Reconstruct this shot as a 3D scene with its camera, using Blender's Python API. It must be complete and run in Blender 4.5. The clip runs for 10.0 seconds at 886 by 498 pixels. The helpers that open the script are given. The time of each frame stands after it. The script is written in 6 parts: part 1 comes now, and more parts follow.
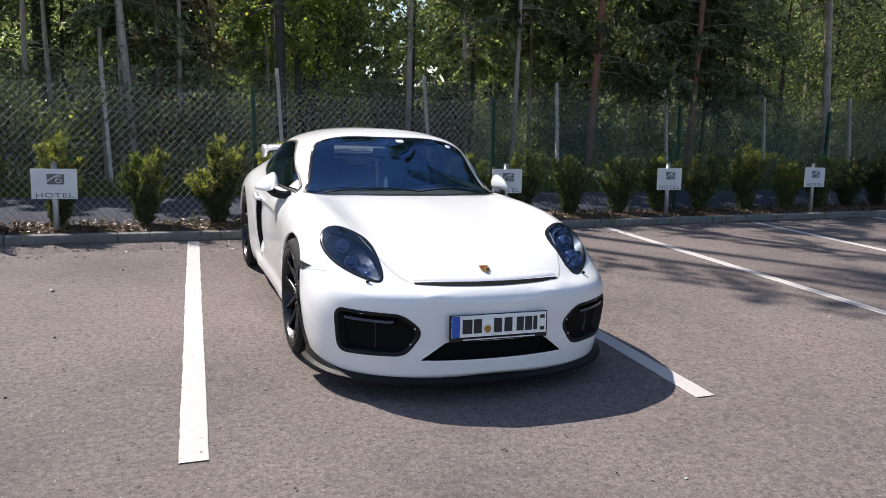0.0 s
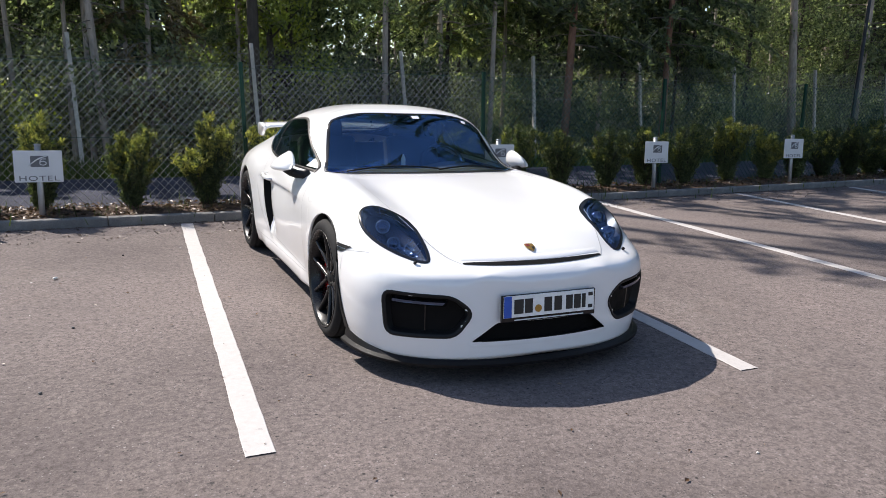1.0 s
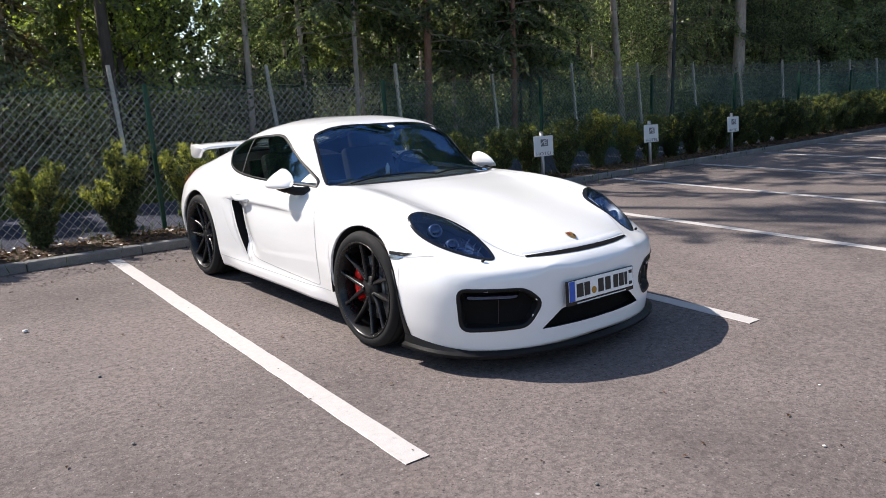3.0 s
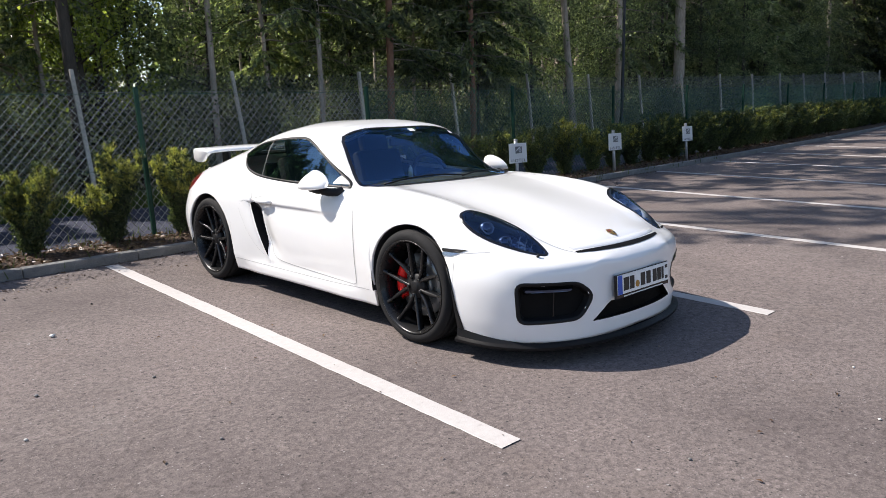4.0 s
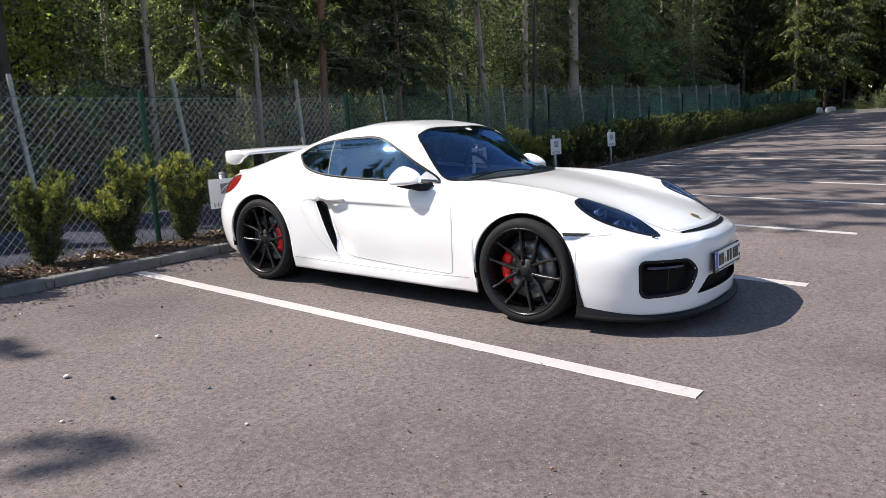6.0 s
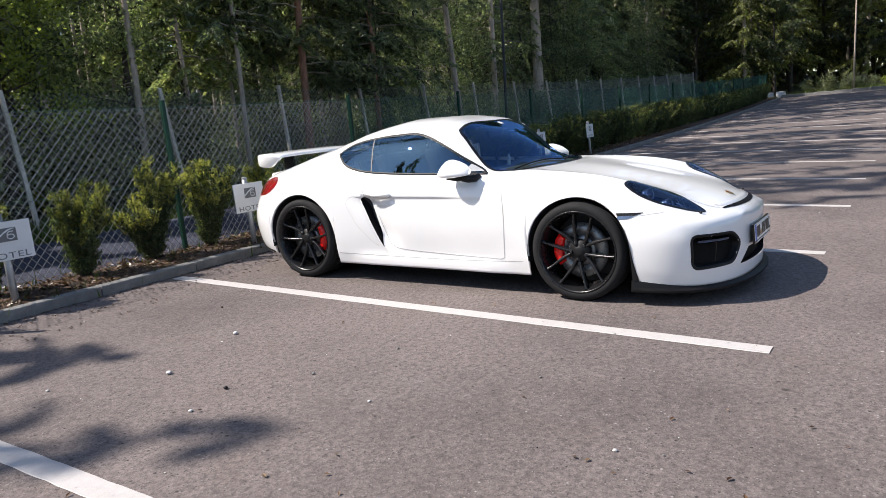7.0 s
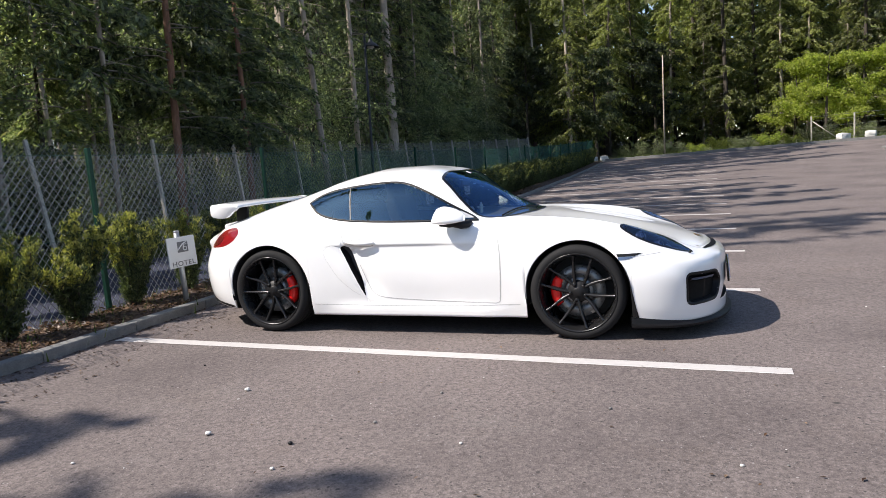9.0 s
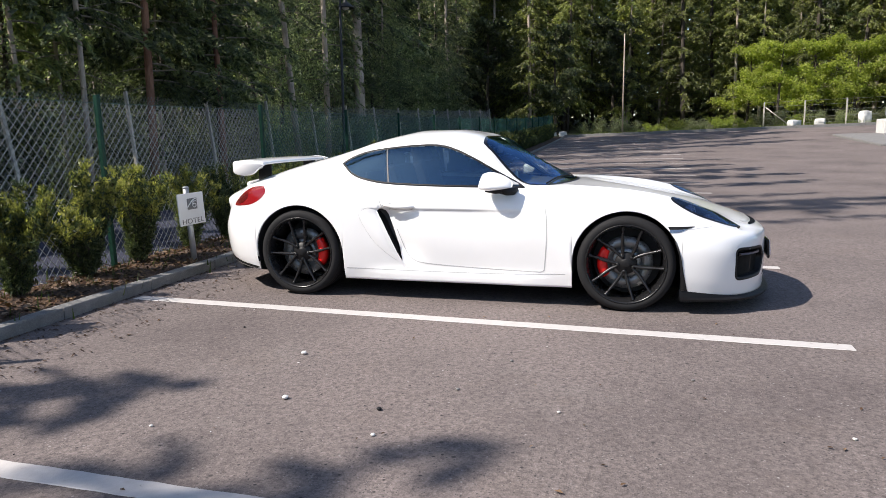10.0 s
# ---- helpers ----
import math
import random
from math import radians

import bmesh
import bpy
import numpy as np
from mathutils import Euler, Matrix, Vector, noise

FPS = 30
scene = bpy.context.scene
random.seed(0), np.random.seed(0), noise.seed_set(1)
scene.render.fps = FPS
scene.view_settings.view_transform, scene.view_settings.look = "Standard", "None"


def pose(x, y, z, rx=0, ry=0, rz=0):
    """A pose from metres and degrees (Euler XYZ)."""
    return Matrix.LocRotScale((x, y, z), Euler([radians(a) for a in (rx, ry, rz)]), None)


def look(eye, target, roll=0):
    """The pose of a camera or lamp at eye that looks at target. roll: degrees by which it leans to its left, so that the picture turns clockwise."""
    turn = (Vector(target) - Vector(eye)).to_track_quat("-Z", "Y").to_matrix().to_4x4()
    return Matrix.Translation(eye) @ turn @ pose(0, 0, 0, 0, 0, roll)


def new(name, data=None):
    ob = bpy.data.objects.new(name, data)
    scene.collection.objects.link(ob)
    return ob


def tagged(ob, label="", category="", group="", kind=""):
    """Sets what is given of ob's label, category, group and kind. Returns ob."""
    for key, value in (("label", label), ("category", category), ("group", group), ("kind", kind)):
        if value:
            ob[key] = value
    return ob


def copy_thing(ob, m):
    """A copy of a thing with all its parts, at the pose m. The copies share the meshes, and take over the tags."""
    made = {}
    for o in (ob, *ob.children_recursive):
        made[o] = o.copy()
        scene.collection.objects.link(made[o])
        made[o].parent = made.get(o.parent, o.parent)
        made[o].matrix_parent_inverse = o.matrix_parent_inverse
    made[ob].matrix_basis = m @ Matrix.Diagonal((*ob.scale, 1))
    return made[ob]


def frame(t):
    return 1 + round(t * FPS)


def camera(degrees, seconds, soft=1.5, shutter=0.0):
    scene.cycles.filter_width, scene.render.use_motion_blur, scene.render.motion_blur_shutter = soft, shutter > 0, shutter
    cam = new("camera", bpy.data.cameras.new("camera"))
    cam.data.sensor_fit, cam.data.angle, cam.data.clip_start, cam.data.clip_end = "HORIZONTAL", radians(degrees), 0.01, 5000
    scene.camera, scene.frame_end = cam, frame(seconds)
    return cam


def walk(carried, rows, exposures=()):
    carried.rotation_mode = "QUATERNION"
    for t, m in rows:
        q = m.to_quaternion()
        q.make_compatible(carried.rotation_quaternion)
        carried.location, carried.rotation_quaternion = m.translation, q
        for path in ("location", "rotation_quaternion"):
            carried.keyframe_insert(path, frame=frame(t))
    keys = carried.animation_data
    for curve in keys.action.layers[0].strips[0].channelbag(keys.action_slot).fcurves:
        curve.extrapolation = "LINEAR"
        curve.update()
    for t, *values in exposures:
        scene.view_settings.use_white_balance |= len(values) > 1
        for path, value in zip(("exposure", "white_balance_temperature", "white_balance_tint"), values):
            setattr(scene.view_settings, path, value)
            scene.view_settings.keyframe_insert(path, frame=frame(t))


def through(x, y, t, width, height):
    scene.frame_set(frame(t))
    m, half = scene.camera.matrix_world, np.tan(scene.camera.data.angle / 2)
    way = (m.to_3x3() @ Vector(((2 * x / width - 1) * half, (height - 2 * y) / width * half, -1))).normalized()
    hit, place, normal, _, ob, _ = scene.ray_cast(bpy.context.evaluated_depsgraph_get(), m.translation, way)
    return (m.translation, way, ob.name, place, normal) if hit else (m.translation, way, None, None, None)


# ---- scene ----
cam = camera(61.9, 10.0, 0.8)
PATH = [
    (0, (-1.571, -4.245, 1.435), (-0.865, -2.41, 1.07), 2.5),
    (0.5, (-1.738, -4.126, 1.412), (-0.954, -2.325, 1.035), 2.5),
    (1, (-1.949, -3.992, 1.417), (-1.141, -2.213, 0.993), 2.0),
    (1.5, (-2.276, -3.91, 1.409), (-1.389, -2.157, 1.033), 3.0),
    (2, (-2.536, -3.827, 1.407), (-1.546, -2.131, 1.03), 1.6),
    (2.5, (-2.77, -3.663, 1.408), (-1.66, -2.048, 1.008), -0.6),
    (4, (-3.613, -3.196, 1.372), (-2.268, -1.765, 0.993), -1.2),
    (4.5, (-3.878, -2.995, 1.359), (-2.473, -1.624, 0.973), -0.4),
    (5, (-4.231, -2.823, 1.362), (-2.747, -1.538, 0.979), 0.2),
    (5.5, (-4.5, -2.567, 1.332), (-2.972, -1.328, 0.97), -0.0),
    (7, (-5.42, -1.958, 1.308), (-3.784, -0.865, 0.949), -3.8),
    (7.5, (-5.601, -1.766, 1.305), (-3.951, -0.685, 0.976), -3.5),
    (8, (-5.854, -1.566, 1.317), (-4.1, -0.648, 1.03), -3.0),
    (8.5, (-5.942, -1.252, 1.296), (-4.121, -0.464, 1.047), -3.5),
    (9, (-5.982, -0.911, 1.276), (-4.119, -0.22, 1.052), -3.3),
    (9.5, (-6.095, -0.553, 1.274), (-4.205, 0.037, 0.993), -1.3),
    (10, (-6.097, -0.196, 1.252), (-4.2, 0.356, 0.944), -0.7),
]
walk(cam, [(t, look(eye, target, roll)) for t, eye, target, roll in PATH], [(0.0, 0.75, 6780, 13.0), (10.0, 0.75, 6780, 13.0)])

# ---- world and sun ----
SUN = Vector((-0.52, 0.76, 1.0)).normalized()
world = bpy.data.worlds.new("sky")
scene.world = world
world.use_nodes = True
wn = world.node_tree
wn.nodes.clear()
sky = wn.nodes.new("ShaderNodeTexSky")
sky.sky_type = "NISHITA"
sky.sun_disc = False
sky.sun_elevation = math.asin(SUN.z)
sky.sun_rotation = math.atan2(SUN.x, SUN.y)
sky.altitude = 500
sky.dust_density, sky.ozone_density = 0.7, 1.0
wb = wn.nodes.new("ShaderNodeBackground")
wb.inputs["Strength"].default_value = 0.112
wo = wn.nodes.new("ShaderNodeOutputWorld")
wn.links.new(sky.outputs[0], wb.inputs[0])
wn.links.new(wb.outputs[0], wo.inputs[0])
sun_data = bpy.data.lights.new("sun", "SUN")
sun_data.energy, sun_data.angle, sun_data.color = 4.3, radians(0.55), (1.0, 0.96, 0.90)
sun = new("sun", sun_data)
sun.matrix_world = look(SUN * 60, (0, 0, 0))


# ---- small tools ----
def pchip(pairs):
    """A smooth curve with no overshoot through (place, value) pairs."""
    xs, ys = np.array(pairs, float).T
    h, d = np.diff(xs), np.diff(ys) / np.diff(xs)
    m = np.zeros(len(xs))
    for i in range(1, len(xs) - 1):
        if d[i - 1] * d[i] > 0:
            a, b = 2 * h[i] + h[i - 1], h[i] + 2 * h[i - 1]
            m[i] = (a + b) / (a / d[i - 1] + b / d[i])
    m[0], m[-1] = d[0], d[-1]

    def value(x):
        x = np.clip(np.asarray(x, float), xs[0], xs[-1])
        i = np.clip(np.searchsorted(xs, x) - 1, 0, len(xs) - 2)
        t = (x - xs[i]) / h[i]
        return ((1 + 2 * t) * (1 - t) ** 2 * ys[i] + t * (1 - t) ** 2 * h[i] * m[i]
                + t * t * (3 - 2 * t) * ys[i + 1] + t * t * (t - 1) * h[i] * m[i + 1])
    return value


def shape(verts, faces, smooth=True):
    me = bpy.data.meshes.new("shape")
    me.from_pydata([tuple(map(float, v)) for v in verts], [], faces)
    if smooth:
        me.shade_smooth()
    me.update()
    return me


def from_bm(bm, smooth=False):
    bmesh.ops.recalc_face_normals(bm, faces=bm.faces)
    me = bpy.data.meshes.new("shape")
    bm.to_mesh(me)
    bm.free()
    if smooth:
        me.shade_smooth()
    return me


def part(name, data, material, parent=None, label=""):
    """One mesh object under a thing or a part. data: a mesh, a bmesh, or (verts, faces)."""
    if isinstance(data, bmesh.types.BMesh):
        data = from_bm(data)
    elif isinstance(data, tuple):
        data = shape(*data)
    if not data.materials:
        data.materials.append(material)
    ob = new(name, data)
    ob.parent = parent
    if label:
        ob["label"] = label
    return ob


def box(size, at=(0, 0, 0), bevel=0.0, segments=2):
    bm = bmesh.new()
    bmesh.ops.create_cube(bm, size=1)
    bmesh.ops.scale(bm, vec=size, verts=bm.verts)
    if bevel:
        bmesh.ops.bevel(bm, geom=bm.edges[:], offset=bevel, segments=segments, affect="EDGES", profile=0.6)
    bmesh.ops.translate(bm, vec=at, verts=bm.verts)
    return bm


def tube(points, radii, sides=8, caps=True):
    """A round bar along points."""
    pts = [Vector(p) for p in points]
    if not hasattr(radii, "__len__"):
        radii = [radii] * len(pts)
    verts, faces = [], []
    for i, p in enumerate(pts):
        way = (pts[min(i + 1, len(pts) - 1)] - pts[max(i - 1, 0)]).normalized()
        side = way.cross(Vector((0.13, 0.91, 0.37))).normalized()
        up = side.cross(way)
        for k in range(sides):
            a = 2 * math.pi * k / sides
            verts.append(p + float(radii[i]) * (math.cos(a) * side + math.sin(a) * up))
    for i in range(len(pts) - 1):
        for k in range(sides):
            q = (k + 1) % sides
            faces.append((i * sides + k, i * sides + q, (i + 1) * sides + q, (i + 1) * sides + k))
    if caps:
        faces += [tuple(range(sides))[::-1], tuple((len(pts) - 1) * sides + k for k in range(sides))]
    return verts, faces


def joined(*pieces):
    verts, faces = [], []
    for v, f in pieces:
        n = len(verts)
        verts += list(v)
        faces += [tuple(i + n for i in g) for g in f]
    return verts, faces


def lathe(profile, sides=64, closed=False):
    """Rings about the x axis from (x, radius) pairs."""
    verts, faces, n = [], [], len(profile)
    for k in range(sides):
        a = 2 * math.pi * k / sides
        verts += [(x, r * math.cos(a), r * math.sin(a)) for x, r in profile]
    for k in range(sides):
        q = (k + 1) % sides
        for i in range(n if closed else n - 1):
            j = (i + 1) % n
            faces.append((k * n + i, k * n + j, q * n + j, q * n + i))
    return verts, faces


def inside(poly, y, z):
    c = np.zeros(np.shape(y), bool)
    for (a, b), (e, f) in zip(poly, np.roll(poly, -1, axis=0)):
        if b != f:
            c ^= ((b > z) != (f > z)) & (y < (e - a) * (z - b) / (f - b) + a)
    return c


def rounded(points, n=10):
    """A closed smooth outline through corner points (Catmull-Rom)."""
    p = np.array(points, float)
    out = []
    for i in range(len(p)):
        a, b, c, d = p[i - 1], p[i], p[(i + 1) % len(p)], p[(i + 2) % len(p)]
        for t in np.linspace(0, 1, n, endpoint=False):
            out.append(0.5 * (2 * b + (c - a) * t + (2 * a - 5 * b + 4 * c - d) * t * t + (3 * b - a - 3 * c + d) * t ** 3))
    return np.array(out)


def cornered(points, radius=0.02, n=5):
    """A closed outline of straight sides with rounded corners."""
    p = np.array(points, float)
    out = []
    for i in range(len(p)):
        a, b, c = p[i - 1], p[i], p[(i + 1) % len(p)]
        u, w = (a - b), (c - b)
        r = min(radius, 0.45 * np.linalg.norm(u), 0.45 * np.linalg.norm(w))
        s, e = b + r * u / np.linalg.norm(u), b + r * w / np.linalg.norm(w)
        for t in np.linspace(0, 1, n):
            out.append((1 - t) ** 2 * s + 2 * t * (1 - t) * b + t * t * e)
        m = int(np.linalg.norm(p[(i + 1) % len(p)] - b) / 0.04)
        nxt = np.array(c) + radius * (b - np.array(c)) / np.linalg.norm(w)
        for t in np.linspace(0, 1, m + 2)[1:-1]:
            out.append(e + t * (nxt - e))
    return np.array(out)


def outset(poly, d):
    """The outline moved outwards by d."""
    a, b = np.roll(poly, 1, axis=0), np.roll(poly, -1, axis=0)
    t = b - a
    t /= np.linalg.norm(t, axis=1)[:, None] + 1e-9
    n = np.stack([t[:, 1], -t[:, 0]], 1)
    area = np.sum(poly[:, 0] * b[:, 1] - b[:, 0] * poly[:, 1])
    return poly + (d if area > 0 else -d) * n

# ---- materials ----
class Nodes:
    """A short way to write a node material."""

    def __init__(self, name):
        self.mat = bpy.data.materials.new(name)
        self.mat.use_nodes = True
        self.t = self.mat.node_tree
        self.bsdf = self.t.nodes["Principled BSDF"]
        self.out = self.t.nodes["Material Output"]

    def add(self, kind, **settings):
        n = self.t.nodes.new(kind)
        for key, value in settings.items():
            n.inputs[key].default_value = value
        return n

    def link(self, a, b):
        self.t.links.new(a, b)

    def coords(self, which="Object"):
        return self.t.nodes.new("ShaderNodeTexCoord").outputs[which]

    def noise(self, scale, detail=4.0, rough=0.55, coord=None):
        n = self.add("ShaderNodeTexNoise")
        n.inputs["Scale"].default_value, n.inputs["Detail"].default_value, n.inputs["Roughness"].default_value = scale, detail, rough
        self.link(coord or self.coords(), n.inputs["Vector"])
        return n.outputs["Fac"]

    def ramp(self, fac, stops):
        r = self.t.nodes.new("ShaderNodeValToRGB")
        while len(r.color_ramp.elements) < len(stops):
            r.color_ramp.elements.new(0.5)
        for e, (at, c) in zip(r.color_ramp.elements, stops):
            e.position = at
            e.color = (*c, 1) if len(c) == 3 else c
        self.link(fac, r.inputs[0])
        return r.outputs["Color"]

    def mix(self, fac, a, b, kind="MIX"):
        m = self.t.nodes.new("ShaderNodeMix")
        m.data_type, m.blend_type = "RGBA", kind
        for value, socket in ((fac, m.inputs[0]), (a, m.inputs[6]), (b, m.inputs[7])):
            if hasattr(value, "is_linked"):
                self.link(value, socket)
            else:
                socket.default_value = value if not hasattr(value, "__len__") else (*value[:3], 1)
        return m.outputs[2]

    def bump(self, height, strength=0.4, distance=0.01, normal=None):
        b = self.t.nodes.new("ShaderNodeBump")
        b.inputs["Strength"].default_value, b.inputs["Distance"].default_value = strength, distance
        self.link(height, b.inputs["Height"])
        if normal:
            self.link(normal, b.inputs["Normal"])
        self.link(b.outputs[0], self.bsdf.inputs["Normal"])
        return b.outputs[0]

    def base(self, color=None, rough=0.5, metal=0.0, **more):
        if color is not None:
            if hasattr(color, "is_linked"):
                self.link(color, self.bsdf.inputs["Base Color"])
            else:
                self.bsdf.inputs["Base Color"].default_value = (*color, 1)
        if hasattr(rough, "is_linked"):
            self.link(rough, self.bsdf.inputs["Roughness"])
        else:
            self.bsdf.inputs["Roughness"].default_value = rough
        self.bsdf.inputs["Metallic"].default_value = metal
        for key, value in more.items():
            self.bsdf.inputs[key.replace("_", " ")].default_value = value
        return self.mat


def plain(name, color, rough=0.5, metal=0.0, wear=0.12, scale=30.0, **more):
    """A surface with slight variation of tone and roughness at two scales."""
    n = Nodes(name)
    f = n.mix(0.4, n.noise(scale), n.noise(scale * 0.12, 3))
    lo = tuple(c * (1 - wear) for c in color)
    hi = tuple(min(1, c * (1 + wear)) for c in color)
    col = n.ramp(f, [(0.3, lo), (0.7, hi)])
    r = n.ramp(f, [(0.3, (rough * 0.85,) * 3), (0.7, (min(1, rough * 1.15),) * 3)])
    return n.base(col, r, metal, **more)


def asphalt_material():
    n = Nodes("asphalt")
    fine, mid, big = n.noise(230, 3, 0.7), n.noise(9, 5, 0.6), n.noise(0.55, 4, 0.6)
    v = n.add("ShaderNodeTexVoronoi")
    v.inputs["Scale"].default_value = 120
    n.link(n.coords(), v.inputs["Vector"])
    chips = n.ramp(v.outputs["Color"], [(0.0, (0.131, 0.112, 0.107)), (0.62, (0.169, 0.145, 0.139)), (0.88, (0.196, 0.169, 0.161)), (1.0, (0.25, 0.219, 0.21))])
    grain = n.ramp(fine, [(0.3, (0.82, 0.818, 0.818)), (0.7, (1.15, 1.147, 1.143))])
    tone = n.ramp(n.mix(0.80, mid, big), [(0.34, (0.70, 0.68, 0.685)), (0.5, (1.0, 0.98, 0.97)), (0.68, (1.26, 1.22, 1.20))])
    col = n.mix(1.0, n.mix(1.0, chips, grain, "MULTIPLY"), tone, "MULTIPLY")
    # pale dust patches and brown stains with a shape of their own
    dust = n.ramp(n.noise(0.9, 6, 0.68), [(0.56, (0, 0, 0)), (0.72, (1, 1, 1))])
    col = n.mix(n.mix(0.30, (0, 0, 0), dust), col, (0.25, 0.222, 0.208))
    stain = n.ramp(n.noise(1.7, 5, 0.6), [(0.55, (0, 0, 0)), (0.70, (1, 1, 1))])
    col = n.mix(n.mix(0.28, (0, 0, 0), stain), col, (0.15, 0.118, 0.102))
    # coarse blotches of binder and stone
    blotch = n.ramp(n.noise(30, 5, 0.75), [(0.36, (0.66, 0.66, 0.665)), (0.5, (1.0, 1.0, 1.0)), (0.66, (1.24, 1.236, 1.232))])
    col = n.mix(1.0, col, blotch, "MULTIPLY")
    # open-textured areas: dark pores between the stones, crowded in patches
    pores = n.ramp(n.noise(40, 3, 0.66), [(0.545, (0, 0, 0)), (0.60, (1, 1, 1))])
    where = n.ramp(n.noise(1.1, 4, 0.6), [(0.42, (0.05, 0.05, 0.05)), (0.60, (1, 1, 1))])
    col = n.mix(n.mix(0.50, (0, 0, 0), n.mix(1.0, pores, where, "MULTIPLY")), col, (0.058, 0.052, 0.050))
    # sparse pale chips and dark pits
    for scale, tone, low in ((30, (0.55, 0.53, 0.51), 0.965), (34, (0.04, 0.037, 0.037), 0.84), (24, (0.055, 0.050, 0.049), 0.90), (46, (0.30, 0.277, 0.267), 0.88), (62, (0.064, 0.058, 0.057), 0.62), (85, (0.28, 0.258, 0.248), 0.84), (13, (0.05, 0.047, 0.045), 0.95)):
        cell = n.add("ShaderNodeTexVoronoi")
        cell.inputs["Scale"].default_value = scale
        n.link(n.coords(), cell.inputs["Vector"])
        near = n.ramp(cell.outputs["Distance"], [(0.16, (1, 1, 1)), (0.30, (0, 0, 0))])
        few = n.ramp(cell.outputs["Color"], [(low, (0, 0, 0)), (low + 0.01, (1, 1, 1))])
        col = n.mix(n.mix(1.0, near, few, "MULTIPLY"), col, tone)
    mat = n.base(col, 0.9)
    n.bsdf.inputs["Specular IOR Level"].default_value = 0.25
    n.bump(n.mix(0.5, n.mix(0.5, v.outputs["Distance"], fine), n.noise(30, 5, 0.75)), 0.6, 0.009)
    return mat


def paint_line_material():
    n = Nodes("line paint")
    worn = n.ramp(n.noise(24, 6, 0.75), [(0.28, (0.25, 0.235, 0.225)), (0.37, (0.46, 0.435, 0.42)), (0.8, (0.55, 0.525, 0.51))])
    mat = n.base(worn, 0.7)
    n.bump(n.noise(180, 3, 0.6), 0.35, 0.004)
    return mat


def car_paint_material():
    n = Nodes("white car paint")
    col = n.ramp(n.noise(3.0, 3), [(0.3, (0.84, 0.84, 0.835)), (0.7, (0.87, 0.87, 0.865))])
    mat = n.base(col, 0.32)
    n.bsdf.inputs["Coat Weight"].default_value = 0.9
    n.bsdf.inputs["Coat Roughness"].default_value = 0.03
    return mat


def glass_material(name, tint, see, rough=0.0, ior=1.75, skin=(0.42, 0.68, 1.0)):
    """Tinted glazing: a mirror-like skin over a tinted clear body."""
    n = Nodes(name)
    n.t.nodes.remove(n.bsdf)
    clear = n.add("ShaderNodeBsdfTransparent")
    clear.inputs[0].default_value = (*[c * see for c in tint], 1)
    gloss = n.add("ShaderNodeBsdfGlossy")
    gloss.inputs["Roughness"].default_value = rough
    gloss.inputs["Color"].default_value = (*skin, 1)
    # the mirror share grows towards grazing, alike from both sides of the pane
    face = n.add("ShaderNodeLayerWeight")
    face.inputs["Blend"].default_value = 0.5
    steep = n.add("ShaderNodeMath")
    steep.operation = "POWER"
    steep.inputs[1].default_value = 5.0
    n.link(face.outputs["Facing"], steep.inputs[0])
    fres = n.add("ShaderNodeMapRange")
    fres.inputs["To Min"].default_value = ((ior - 1) / (ior + 1)) ** 2
    n.link(steep.outputs[0], fres.inputs["Value"])
    m = n.add("ShaderNodeMixShader")
    n.link(fres.outputs[0], m.inputs[0])
    n.link(clear.outputs[0], m.inputs[1])
    n.link(gloss.outputs[0], m.inputs[2])
    n.link(m.outputs[0], n.out.inputs[0])
    return n.mat


def leaf_material(name, stops, rough=0.4, through=0.35, vary=0.5):
    """Leaves that let some light through, each with a tone of its own."""
    n = Nodes(name)
    geo = n.t.nodes.new("ShaderNodeNewGeometry")
    info = n.t.nodes.new("ShaderNodeObjectInfo")
    f = n.mix(0.25, geo.outputs["Random Per Island"], info.outputs["Random"])
    col = n.ramp(f, stops)
    col = n.mix(n.noise(0.35, 2), col, n.mix(1.0, col, (0.62, 0.66, 0.5), "MULTIPLY"))
    # each plant has a tone of its own
    col = n.mix(1.0, col, n.ramp(info.outputs["Random"], [(0.0, (1 - vary, 1 - 1.04 * vary, 1 - vary)), (0.5, (0.97, 0.95, 0.97)), (1.0, (1 + vary, 1 + 0.9 * vary, 1 + 0.7 * vary))]), "MULTIPLY")
    n.base(col, rough)
    n.bsdf.inputs["Specular IOR Level"].default_value = 0.4
    back = n.add("ShaderNodeBsdfTranslucent")
    n.link(n.mix(1.0, col, (1.3, 1.5, 0.8), "MULTIPLY"), back.inputs[0])
    m = n.add("ShaderNodeMixShader")
    m.inputs[0].default_value = through
    n.link(n.bsdf.outputs[0], m.inputs[1])
    n.link(back.outputs[0], m.inputs[2])
    n.link(m.outputs[0], n.out.inputs[0])
    return n.mat


def bark_material(name, dark, light):
    n = Nodes(name)
    mp = n.add("ShaderNodeMapping")
    mp.inputs["Scale"].default_value = (1, 1, 0.22)
    n.link(n.coords(), mp.inputs[0])
    f = n.noise(22, 6, 0.7, mp.outputs[0])
    col = n.ramp(n.mix(0.35, f, n.noise(1.3, 3)), [(0.3, dark), (0.7, light)])
    mat = n.base(col, 0.9)
    n.bump(f, 0.7, 0.02)
    return mat


def ground_material(name, stops, scale, rough=0.95, bump=0.5, fine=90):
    n = Nodes(name)
    f = n.mix(0.5, n.noise(scale, 6, 0.65), n.noise(fine, 4, 0.7))
    mat = n.base(n.ramp(f, stops), rough)
    n.bump(f, bump, 0.02)
    return mat


